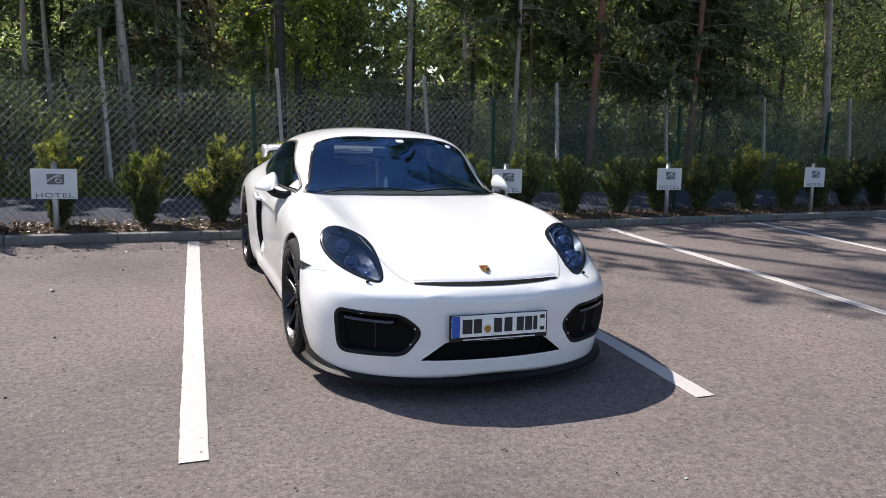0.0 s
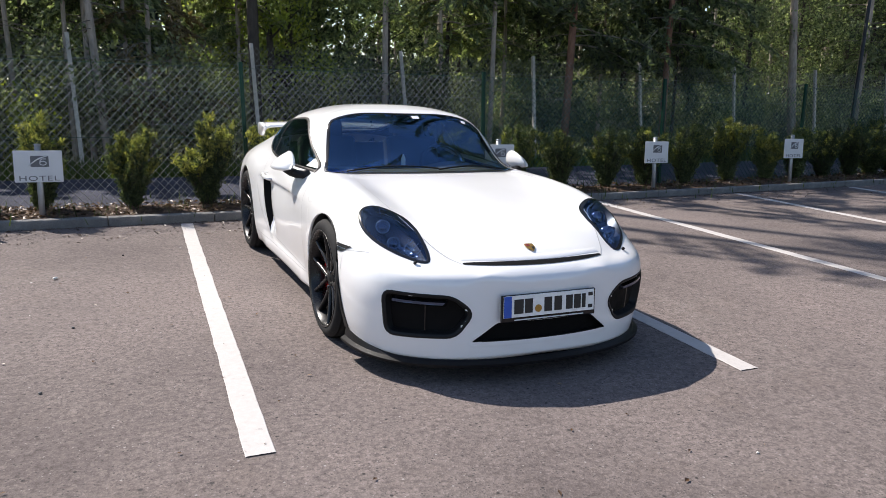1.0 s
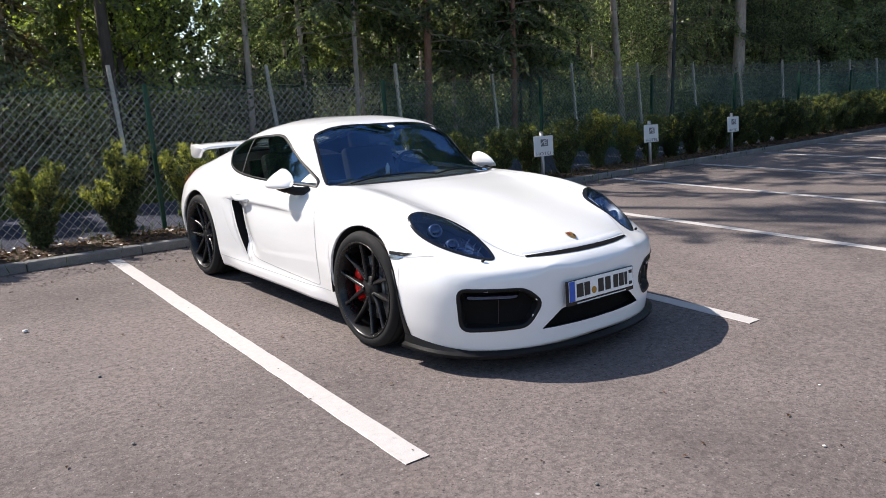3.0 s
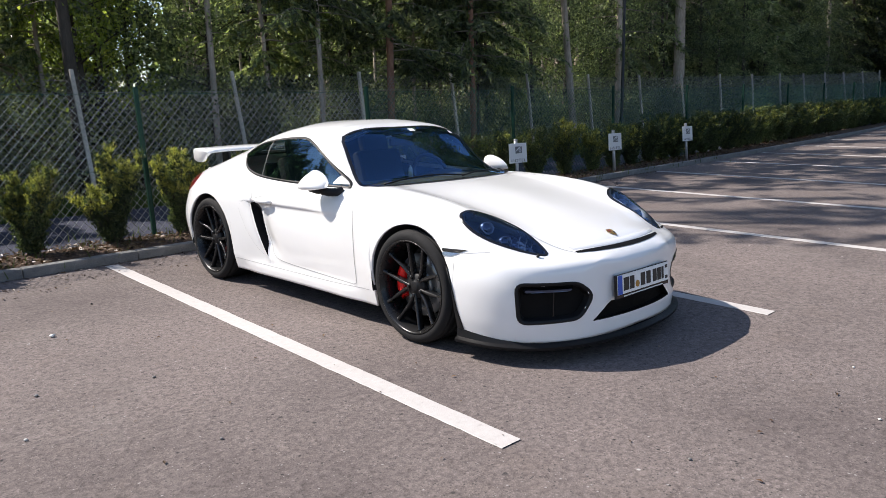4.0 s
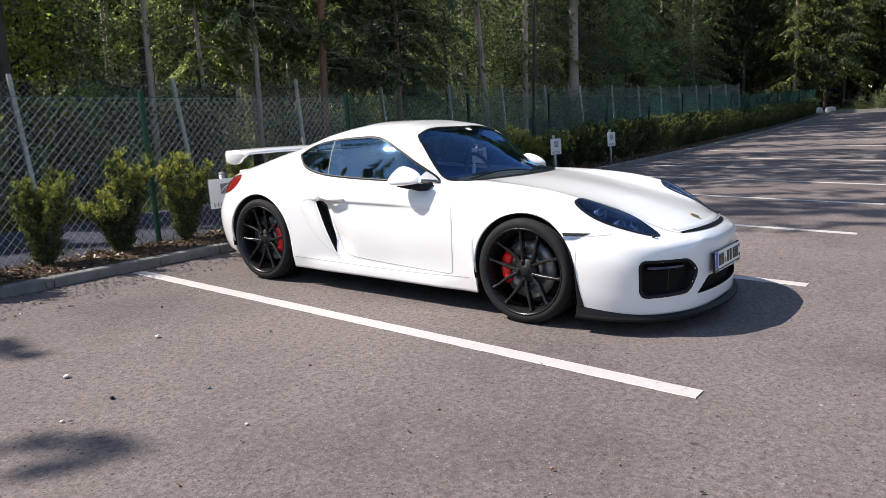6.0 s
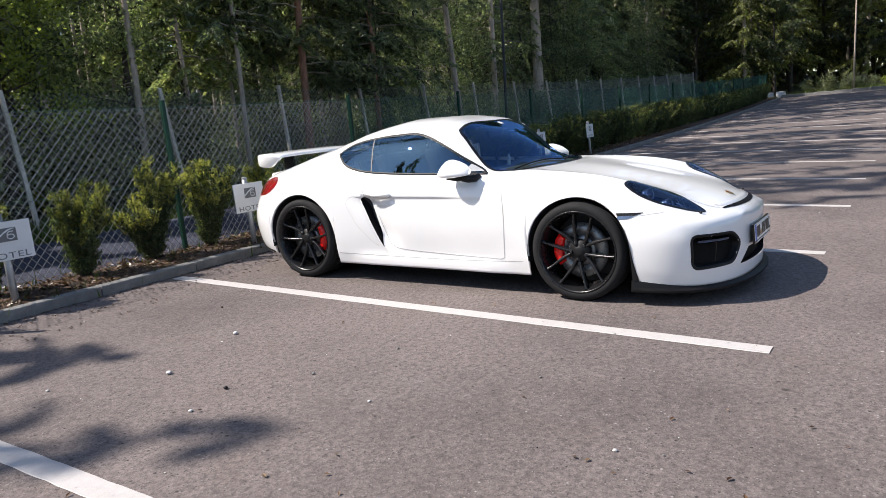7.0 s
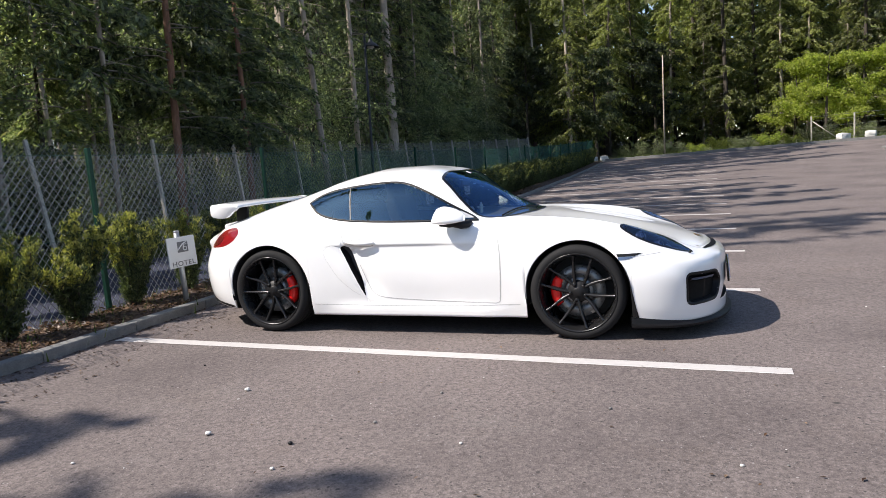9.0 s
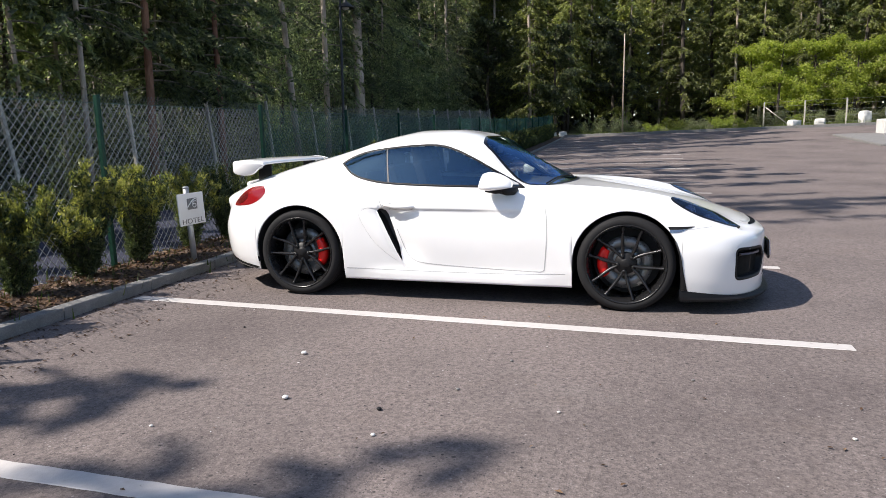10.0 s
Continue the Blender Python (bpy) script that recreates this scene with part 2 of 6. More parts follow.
ASPHALT, LINE, PAINT = asphalt_material(), paint_line_material(), car_paint_material()
SCREEN = glass_material("windscreen glass", (0.88, 0.97, 0.95), 0.80, 0.0, 2.35, (0.26, 0.54, 1.0))
SIDEGLASS = glass_material("side glass", (0.88, 0.97, 0.95), 0.58, 0.0, 2.5, (0.34, 0.66, 1.0))
LENS = glass_material("lamp cover", (0.80, 0.88, 1.0), 0.95, 0.0, 1.75, (0.45, 0.68, 1.0))
TRIM = plain("black trim plastic", (0.010, 0.010, 0.011), 0.5, Specular_IOR_Level=0.25)
MESHBLACK = plain("black intake mesh", (0.004, 0.004, 0.0045), 0.7, Specular_IOR_Level=0.15)
GLOSSBLACK = plain("gloss black", (0.008, 0.008, 0.01), 0.12)
RUBBER = plain("tyre rubber", (0.013, 0.013, 0.014), 0.8, scale=80, Specular_IOR_Level=0.3)
RIM = plain("satin black rim", (0.014, 0.014, 0.015), 0.28, 0.2)
DISC = plain("brake disc steel", (0.22, 0.225, 0.23), 0.38, 0.7)
CALIPER = plain("red caliper paint", (0.82, 0.012, 0.010), 0.3)
CHROME = plain("bright metal", (0.65, 0.66, 0.68), 0.18, 1.0)
SEAM = plain("panel gap", (0.46, 0.46, 0.46), 0.7)
POSTGREY = plain("grey window post", (0.05, 0.055, 0.06), 0.5)
SAIL = plain("grey mirror sail", (0.42, 0.43, 0.44), 0.4)
TAILRED = plain("red tail lamp", (0.21, 0.006, 0.009), 0.12, Coat_Weight=0.5)
TAILDARK = plain("dark red tail lamp", (0.10, 0.004, 0.006), 0.12, Coat_Weight=1.0)
CABIN = plain("dark cabin trim", (0.02, 0.02, 0.022), 0.7)
SEATGREY = plain("dark seat cloth", (0.035, 0.036, 0.038), 0.85)
PLATEWHITE = plain("plate white", (0.88, 0.88, 0.86), 0.35)
PLATEBLUE = plain("plate blue", (0.02, 0.10, 0.50), 0.35)
INK = plain("black ink", (0.015, 0.015, 0.016), 0.45)
GOLD = plain("gold badge", (0.42, 0.25, 0.06), 0.3, 0.6)
BADGERED = plain("dark red enamel", (0.22, 0.03, 0.03), 0.3)
PAPER = plain("white paper", (0.7, 0.7, 0.7), 0.8)
BOTTLE = plain("clear bottle plastic", (0.50, 0.56, 0.60), 0.15)
DASH = plain("grey dashboard skin", (0.085, 0.085, 0.085), 0.75)
LAMPSILVER = plain("lamp reflector", (0.26, 0.29, 0.34), 0.15, 0.9)
LAMPDARK = plain("lamp housing", (0.003, 0.008, 0.030), 0.3)
SPLITTER = plain("matt black splitter", (0.006, 0.006, 0.007), 0.42, Specular_IOR_Level=0.22)
LAMPGREY = plain("smoked lamp inner", (0.085, 0.11, 0.18), 0.12, 0.9)
CONCRETE = ground_material("kerb concrete", [(0.28, (0.085, 0.083, 0.082)), (0.5, (0.18, 0.176, 0.17)), (0.72, (0.29, 0.283, 0.27))], 7, bump=0.35)
MULCH = ground_material("bark mulch", [(0.30, (0.022, 0.014, 0.010)), (0.5, (0.075, 0.045, 0.030)), (0.72, (0.20, 0.13, 0.09))], 14, bump=0.9)
# gravel colour darkened and blued to carry the trees' shade on the path
GRAVEL = ground_material("gravel with shade in its colour", [(0.30, (0.013, 0.016, 0.030)), (0.5, (0.025, 0.029, 0.053)), (0.72, (0.070, 0.076, 0.118))], 3, bump=0.9, fine=140)
FOREST = ground_material("forest floor", [(0.30, (0.02, 0.017, 0.01)), (0.5, (0.045, 0.05, 0.018)), (0.72, (0.09, 0.085, 0.04))], 1.6, bump=0.9, fine=18)
SIGNWHITE = plain("sign panel white", (0.66, 0.665, 0.66), 0.45, wear=0.06, scale=9)
SIGNGREY = plain("sign print grey", (0.13, 0.13, 0.135), 0.5)
ZINC = plain("galvanised steel", (0.40, 0.41, 0.42), 0.42, 0.55, scale=14)
WIRE = plain("galvanised wire", (0.33, 0.345, 0.33), 0.42, 0.3)
OLDWIRE = plain("dull old wire", (0.27, 0.28, 0.265), 0.5, 0.3)
GREENWIRE = plain("green coated wire", (0.022, 0.095, 0.072), 0.4)
GREENPOST = plain("dark green post", (0.006, 0.040, 0.026), 0.5, Specular_IOR_Level=0.25)
CONCPOST = plain("weathered grey post", (0.50, 0.455, 0.39), 0.85, wear=0.3)
BLACKIRON = plain("black lamp iron", (0.012, 0.013, 0.014), 0.5)
STONE = ground_material("pale stone", [(0.3, (0.45, 0.44, 0.42)), (0.7, (0.78, 0.77, 0.74))], 2.5)
BARK = bark_material("grey bark", (0.20, 0.165, 0.13), (0.60, 0.50, 0.42))
REDBARK = bark_material("red bark", (0.13, 0.06, 0.038), (0.42, 0.22, 0.15))
DARKBARK = bark_material("dark bark", (0.025, 0.02, 0.016), (0.10, 0.08, 0.062))
NEEDLE = leaf_material("spruce needles", [(0.1, (0.066, 0.080, 0.060)), (0.45, (0.160, 0.190, 0.122)), (0.80, (0.330, 0.366, 0.220)), (0.95, (0.420, 0.385, 0.262))], through=0.5)
DEADNEEDLE = leaf_material("withered needles", [(0.1, (0.060, 0.042, 0.026)), (0.5, (0.144, 0.106, 0.062)), (0.9, (0.288, 0.222, 0.138))], through=0.35)
TWIG = plain("dry grey twigs", (0.24, 0.205, 0.165), 0.9, wear=0.4, scale=6)
LEAF = leaf_material("green leaves", [(0.1, (0.067, 0.087, 0.070)), (0.5, (0.170, 0.200, 0.142)), (0.85, (0.360, 0.394, 0.266)), (0.97, (0.528, 0.517, 0.418))], through=0.6)
BRAMBLE = leaf_material("bramble leaves", [(0.1, (0.09, 0.108, 0.075)), (0.5, (0.21, 0.235, 0.155)), (0.9, (0.42, 0.44, 0.31))], through=0.45, vary=0.35)
BRIGHTLEAF = leaf_material("spring leaves", [(0.1, (0.12, 0.155, 0.045)), (0.5, (0.25, 0.295, 0.08)), (0.95, (0.42, 0.44, 0.14))], through=0.6)
SPRINGLEAF = leaf_material("fresh beech leaves", [(0.1, (0.24, 0.29, 0.06)), (0.5, (0.44, 0.49, 0.10)), (0.95, (0.62, 0.62, 0.17))], through=0.55, vary=0.2)
# needle colour raised so the conifers at the lot's end look sunlit
LITNEEDLE = leaf_material("needles with sunlight in their tone", [(0.1, (0.11, 0.122, 0.062)), (0.45, (0.29, 0.312, 0.138)), (0.80, (0.50, 0.51, 0.22)), (0.95, (0.58, 0.52, 0.29))], through=0.5, vary=0.35)
YEW = leaf_material("hedge leaves", [(0.1, (0.036, 0.054, 0.030)), (0.55, (0.105, 0.136, 0.068)), (0.92, (0.27, 0.30, 0.15))], through=0.4, vary=0.15)
YEWTIP = leaf_material("yellow hedge tips", [(0.1, (0.15, 0.16, 0.06)), (0.55, (0.35, 0.34, 0.115)), (0.92, (0.58, 0.52, 0.18))], through=0.5, vary=0.15)
GRASSMAT = leaf_material("grass blades", [(0.1, (0.028, 0.050, 0.012)), (0.55, (0.06, 0.092, 0.02)), (0.92, (0.13, 0.155, 0.04))], through=0.3)
DRYLEAF = leaf_material("dry leaves", [(0.1, (0.045, 0.024, 0.013)), (0.55, (0.16, 0.085, 0.045)), (0.92, (0.36, 0.24, 0.16))], through=0.1)

# ---- ground, lot, kerb, bed, path ----
def rise(x, y=6.0):
    """The lot climbs gently towards +x, and there a little towards -y."""
    x = min(x, 90.0)
    cross = 0.033 * min(max((x - 15.0) / 35.0, 0.0), 1.2) * min(max(6.0 - y, 0.0), 40.0)
    return 0.008 * max(x, 0.0) + 0.00036 * max(x - 9.0, 0.0) ** 2 + cross


def kerb_y(x):
    return 3.86 + 0.05 * x


def sheet(xs, rows, material, name, label, category, kind="structure", rough=0.0, seed=3):
    """A ground sheet: at each x the rows give (y, height above the lot)."""
    verts, faces = [], []
    for x in xs:
        for y, h in rows(x):
            verts.append((x, y, rise(x, y) + h + rough * (noise.noise(Vector((x * 1.7, y * 1.7, seed))) + 0.5 * noise.noise(Vector((x * 5, y * 5, seed))))))
    n = len(rows(0.0))
    for i in range(len(xs) - 1):
        for j in range(n - 1):
            faces.append((i * n + j, (i + 1) * n + j, (i + 1) * n + j + 1, i * n + j + 1))
    ob = part(name, (verts, faces), material)
    return tagged(ob, label, category, kind=kind)


FAR_EDGE = 47.0
wide_x = [-2500, -600, -150, -60] + list(range(-40, 3, 6)) + list(range(3, 61, 3)) + [66, 75, 90, 160, 600, 2500]
wide_y = [-2500, -600, -150, -60, -40, -20, -8, 0, 4.0, 8, 14, 24, 45, 90, 300, 2500]


def wild(x):
    hill = [(y, -0.09 if y < 8 else -0.09 + 0.015 * min(y - 8, 40)) for y in wide_y]
    return hill


ground = sheet(wide_x, wild, FOREST, "ground", "dark forest floor of soil, moss and litter", "ground")
lot_x = [-40, -20, -12] + list(np.arange(-8, FAR_EDGE + 0.1, 1.0))
lot = sheet(lot_x, lambda x: [(y, 0.0) for y in (-45, -34, -20, -12, -8, -5, -2, 0, 2)] + [(kerb_y(x) + 0.02, 0.0)], ASPHALT, "road", "grey-brown weathered asphalt parking lot", "parking lot")
bed_x = list(np.arange(-10, FAR_EDGE - 0.9, 0.25))
bed = sheet(bed_x, lambda x: [(kerb_y(x) + d, h) for d, h in ((0.06, 0.05), (0.15, 0.075), (0.3, 0.085), (0.45, 0.09), (0.6, 0.085), (0.75, 0.075), (0.9, 0.05), (1.0, 0.0))], MULCH, "planting_bed", "planting bed of brown bark mulch and fallen leaves", "bed", rough=0.018)
path = sheet([-14] + bed_x[::4], lambda x: [(kerb_y(x) + d, h) for d, h in ((0.93, 0.03), (1.3, 0.06), (2.2, 0.07), (3.0, 0.065), (3.5, 0.03), (3.75, -0.05))], GRAVEL, "pavement", "gravel path between bed and fence, blue shade put into its colour", "path", rough=0.008)


def kerb():
    top = tagged(new("kerb"), "pale concrete kerb edging the lot", "kerb", kind="structure")
    bm = box((0.996, 0.11, 0.20), (0.498, 0.055, -0.014), 0.014, 2)
    stone = from_bm(bm)
    stone.materials.append(CONCRETE)
    ang = math.degrees(math.atan(0.05))
    for i in range(-11, 48):
        ob = new("kerb_stone", stone)
        ob.parent = top
        ob.matrix_basis = pose(i, kerb_y(i) - 0.005, rise(i), 0, 0, ang) @ Matrix.Rotation(-math.atan2(rise(i + 1) - rise(i), 1.0), 4, "Y")
    # kerb along the lot's far end
    for i in range(0, 36):
        y = kerb_y(FAR_EDGE) - 1.0 - i
        ob = new("kerb_stone", stone)
        ob.parent = top
        ob.matrix_basis = pose(FAR_EDGE + 0.02 * i, y, rise(FAR_EDGE, y) + 0.05, 0, 0, 90) @ Matrix.Diagonal((1, 1.6, 1.3, 1))


kerb()


def bay_lines():
    """Painted bay lines, each a thin worn coat on the asphalt."""
    rng = random.Random(5)
    n = 0
    for k in range(-2, 17):
        near, far = -1.480 + 2.58 * k, -1.284 + 2.58 * k
        if k == -1:
            near, far = -4.035, -3.99
        y0, y1 = -1.315 + 0.03 * k, kerb_y(far) - 0.075
        bm = bmesh.new()
        prev = None
        steps = 60 if -2 < k < 4 else 12
        for i in range(steps + 1):
            t = i / steps
            y, x = y0 + (y1 - y0) * t, near + (far - near) * t
            j = (rng.uniform(-0.003, 0.003), rng.uniform(-0.003, 0.003))
            row = [bm.verts.new((x - 0.059 + j[0], y, rise(x, y) + 0.002)), bm.verts.new((x - 0.056 + j[0], y, rise(x, y) + 0.005)), bm.verts.new((x + 0.056 + j[1], y, rise(x, y) + 0.005)), bm.verts.new((x + 0.059 + j[1], y, rise(x, y) + 0.002))]
            if prev:
                for a in range(3):
                    bm.faces.new((prev[a], prev[a + 1], row[a + 1], row[a]))
            prev = row
        ob = part("bay_line", bm, LINE)
        tagged(ob, "white painted parking bay line, slightly worn", "road marking", "bay lines", "structure")


bay_lines()

from mathutils import bvhtree

# ---- the car: nose towards -y, front axle at y = 0, its right flank at -x ----
NOSE, TAIL, AXLE2, WHEEL_R = -0.985, 3.465, 2.502, 0.338
ARCHES = ((0.0, 0.335, 0.372), (AXLE2, 0.338, 0.376))


def plan_width(y):
    """Half the body's width at mid height."""
    y = np.asarray(y, float)
    mid = pchip([(-0.1, 0.893), (0.0, 0.896), (0.3, 0.884), (0.6, 0.868), (1.0, 0.862), (1.5, 0.870), (1.9, 0.886), (2.2, 0.900), (2.484, 0.905), (2.6, 0.902)])(y)
    front = 0.893 * np.maximum(1 - np.clip((-0.1 - y) / 0.885, 0, 1) ** 4, 0) ** 0.476
    back = 0.902 * np.maximum(1 - np.clip((y - 2.6) / (TAIL - 2.6), 0, 1) ** 3, 0) ** 0.5
    return np.where(y < -0.1, front, np.where(y > 2.6, back, mid))


Z_SILL = pchip([(-1.0, 0.136), (-0.97, 0.126), (-0.9, 0.120), (-0.5, 0.130), (-0.3, 0.148), (0.4, 0.145), (2.1, 0.147), (2.85, 0.18), (3.2, 0.22), (3.435, 0.30), (3.465, 0.36)])
Z_LOW = pchip([(-1.0, 0.27), (-0.9, 0.25), (0.0, 0.26), (2.5, 0.27), (3.2, 0.32), (3.465, 0.42)])
Z_MID = pchip([(-1.0, 0.35), (-0.9, 0.40), (-0.5, 0.47), (0.0, 0.52), (2.5, 0.54), (3.2, 0.52), (3.465, 0.47)])
Z_UP = pchip([(-1.0, 0.43), (-0.97, 0.47), (-0.93, 0.495), (-0.87, 0.515), (-0.7, 0.545), (-0.55, 0.60), (-0.317, 0.70), (0.0, 0.755), (0.6, 0.74), (1.5, 0.74), (2.1, 0.76), (2.484, 0.78), (2.85, 0.76), (3.05, 0.73), (3.2, 0.68), (3.355, 0.62), (3.465, 0.52)])
Z_CREST = pchip([(-1.0, 0.465), (-0.97, 0.515), (-0.93, 0.54), (-0.87, 0.562), (-0.79, 0.58), (-0.7, 0.612), (-0.55, 0.687), (-0.317, 0.787), (0.0, 0.846), (0.3, 0.864), (0.6, 0.866), (0.753, 0.863), (1.063, 0.862), (1.47, 0.868), (1.78, 0.882), (2.05, 0.905), (2.3, 0.91), (2.484, 0.905), (2.85, 0.875), (3.05, 0.84), (3.2, 0.79), (3.355, 0.72), (3.465, 0.57)])
Z_RAIL = pchip([(-1.0, 0.475), (-0.97, 0.53), (-0.93, 0.562), (-0.87, 0.585), (-0.79, 0.615), (-0.7, 0.642), (-0.55, 0.692), (-0.317, 0.752), (0.0, 0.812), (0.3, 0.855), (0.45, 0.868), (0.6, 0.864), (0.66, 0.864), (0.753, 0.905), (0.9, 1.02), (1.063, 1.15), (1.2, 1.19), (1.47, 1.194), (1.78, 1.180), (2.0, 1.152), (2.17, 1.106), (2.4, 1.046), (2.57, 1.010), (2.85, 0.946), (3.05, 0.893), (3.2, 0.835), (3.355, 0.75), (3.465, 0.585)])
Z_SPINE = pchip([(-1.0, 0.48), (-0.97, 0.537), (-0.93, 0.568), (-0.87, 0.592), (-0.79, 0.63), (-0.7, 0.66), (-0.55, 0.705), (-0.317, 0.764), (0.0, 0.825), (0.3, 0.864), (0.44, 0.876), (0.6, 0.962), (0.75, 1.045), (0.9, 1.125), (1.08, 1.207), (1.2, 1.256), (1.4, 1.284), (1.65, 1.282), (1.85, 1.238), (2.16, 1.134), (2.40, 1.084), (2.57, 1.046), (2.85, 0.976), (3.05, 0.912), (3.2, 0.85), (3.355, 0.77), (3.435, 0.67), (3.465, 0.59)])
X_SILL = pchip([(-1.0, 0.94), (-0.3, 0.95), (0.4, 0.945), (0.7, 0.955), (1.9, 0.955), (2.5, 0.955), (3.465, 0.88)])
X_LOW = pchip([(-1.0, 0.98), (0.0, 0.985), (0.6, 0.968), (1.6, 0.968), (2.1, 0.985), (3.465, 0.96)])
X_UP = pchip([(-1.0, 0.975), (-0.7, 0.955), (-0.55, 0.93), (-0.317, 0.93), (0.0, 0.945), (0.6, 0.975), (2.1, 0.975), (2.484, 0.96), (2.85, 0.94), (3.2, 0.90), (3.465, 0.9)])
X_CREST = pchip([(-1.0, 0.30), (-0.87, 0.44), (-0.79, 0.50), (-0.7, 0.56), (-0.55, 0.66), (-0.317, 0.715), (0.0, 0.70), (0.3, 0.70), (0.6, 0.715), (0.753, 0.722), (0.9, 0.752), (1.063, 0.778), (1.3, 0.797), (1.47, 0.802), (1.78, 0.788), (2.05, 0.768), (2.3, 0.752), (2.484, 0.74), (2.85, 0.70), (3.05, 0.66), (3.2, 0.56), (3.465, 0.45)])
X_RAIL = pchip([(-1.0, 0.15), (-0.87, 0.25), (-0.7, 0.36), (-0.55, 0.42), (-0.317, 0.47), (0.0, 0.5), (0.3, 0.5), (0.45, 0.47), (0.6, 0.62), (0.66, 0.68), (0.753, 0.664), (0.9, 0.618), (1.063, 0.565), (1.2, 0.565), (1.47, 0.59), (1.78, 0.585), (2.0, 0.575), (2.17, 0.57), (2.4, 0.545), (2.57, 0.53), (2.85, 0.47), (3.05, 0.42), (3.2, 0.35), (3.465, 0.25)])


def section(y):
    """The half outline of the body across the car at y, from the sill up to the spine: a fine polyline and the index of its upper-side knot."""
    w = float(plan_width(y))
    crest = min(float(X_CREST(y)), 0.93 * w)
    rail = min(float(X_RAIL(y)), 0.66 * w)
    p = [(w * X_SILL(y), Z_SILL(y)), (w * X_LOW(y), Z_LOW(y)), (w, Z_MID(y)), (w * X_UP(y), Z_UP(y)), (crest, Z_CREST(y)), (rail, Z_RAIL(y)), (0.0, Z_SPINE(y))]
    p = [np.array(q, float) for q in p]
    p = [2 * p[0] - p[1]] + p + [np.array((-p[5][0], p[5][1]))]
    out = []
    for i in range(1, len(p) - 2):
        a, b, c, d = p[i - 1:i + 3]
        t0 = 0.0
        t1 = t0 + max(np.linalg.norm(b - a), 1e-5) ** 0.5
        t2 = t1 + max(np.linalg.norm(c - b), 1e-5) ** 0.5
        t3 = t2 + max(np.linalg.norm(d - c), 1e-5) ** 0.5
        t = np.linspace(t1, t2, 40, endpoint=False)[:, None]
        e, f, g = (t1 - t) / (t1 - t0) * a + (t - t0) / (t1 - t0) * b, (t2 - t) / (t2 - t1) * b + (t - t1) / (t2 - t1) * c, (t3 - t) / (t3 - t2) * c + (t - t2) / (t3 - t2) * d
        h, k = (t2 - t) / (t2 - t0) * e + (t - t0) / (t2 - t0) * f, (t3 - t) / (t3 - t1) * f + (t - t1) / (t3 - t1) * g
        out.append((t2 - t) / (t2 - t1) * h + (t - t1) / (t2 - t1) * k)
    out.append(p[-2][None])
    return np.concatenate(out), 120


def flank(x, y, z):
    """Creases and hollows of the flank: the line under the door handle and the scoop before the rear wheel."""
    fade = np.clip((y - 0.62) / 0.5, 0, 1) * np.clip((2.0 - y) / 0.15, 0, 1)
    step = np.clip((0.70 - z) / 0.012, 0, 1) * np.clip((z - 0.40) / 0.30, 0, 1)
    x = x - 0.013 * fade * step
    along = (z - 0.28) / 0.42
    mid = 1.635 + 0.20 * along
    scoop = np.exp(-(((y - mid + 0.02) / 0.13) ** 2)) * np.clip(along * 4, 0, 1) * np.clip((1.05 - along) * 6, 0, 1)
    inner = np.clip((mid + 0.012 - y) / 0.03, 0, 1)
    x = x - (0.004 + 0.048 * inner * inner * (3 - 2 * inner)) * scoop
    # sill flare
    return x + 0.016 * np.clip((0.26 - z) / 0.06, 0, 1) * np.clip((y - 0.5) / 0.2, 0, 1) * np.clip((2.0 - y) / 0.2, 0, 1)


def stations():
    ys = list(np.arange(NOSE + 0.02, TAIL - 0.02, 0.02))
    ys += list(-0.1 - 0.885 * np.sin(np.linspace(0.3, math.pi / 2, 60)))
    ys += list(2.6 + (TAIL - 2.6) * np.sin(np.linspace(0.3, math.pi / 2, 30)))
    for c, _, r in ARCHES:
        ys += list(c - r * np.cos(np.linspace(0, math.pi, 61)))
        ys += [c - r - 0.003, c + r + 0.003]
    ys = sorted(ys)
    out = [ys[0]]
    for y in ys[1:]:
        if y - out[-1] > 0.0012:
            out.append(y)
    out[-1] = TAIL
    return out


def body_surface():
    rows_low, rows_up = 24, 48
    verts, cols = [], 0
    for y in stations():
        line, knot = section(y)
        start = 0.0
        for c, zc, r in ARCHES:
            if abs(y - c) <= r:
                top = zc + math.sqrt(max(r * r - (y - c) ** 2, 0))
                start = float(np.interp(top, line[:knot + 1, 1], np.arange(knot + 1)))
        # two rows lie along the crease of the door
        crease = [max(float(np.interp(h, line[:knot + 1, 1], np.arange(knot + 1))), start + 0.01 * e) for e, h in ((1, 0.688), (2, 0.701))]
        low = np.sort(np.concatenate([np.linspace(start, knot, rows_low - 2, endpoint=False), crease]))
        idx = np.concatenate([low, np.linspace(knot, len(line) - 1, rows_up)])
        x = np.interp(idx, np.arange(len(line)), line[:, 0])
        z = np.interp(idx, np.arange(len(line)), line[:, 1])
        x = np.where(idx < knot + 30, flank(x, y, z), x)
        verts += [(-a, y, b) for a, b in zip(x, z)]
        cols += 1
    n = rows_low + rows_up
    faces = [(i * n + j, i * n + j + 1, (i + 1) * n + j + 1, (i + 1) * n + j) for i in range(cols - 1) for j in range(n - 1)]
    return np.array(verts), faces, n, cols


BODY_V, BODY_F, BODY_N, BODY_C = body_surface()


def skin():
    return bvhtree.BVHTree.FromPolygons([tuple(v) for v in BODY_V], BODY_F)


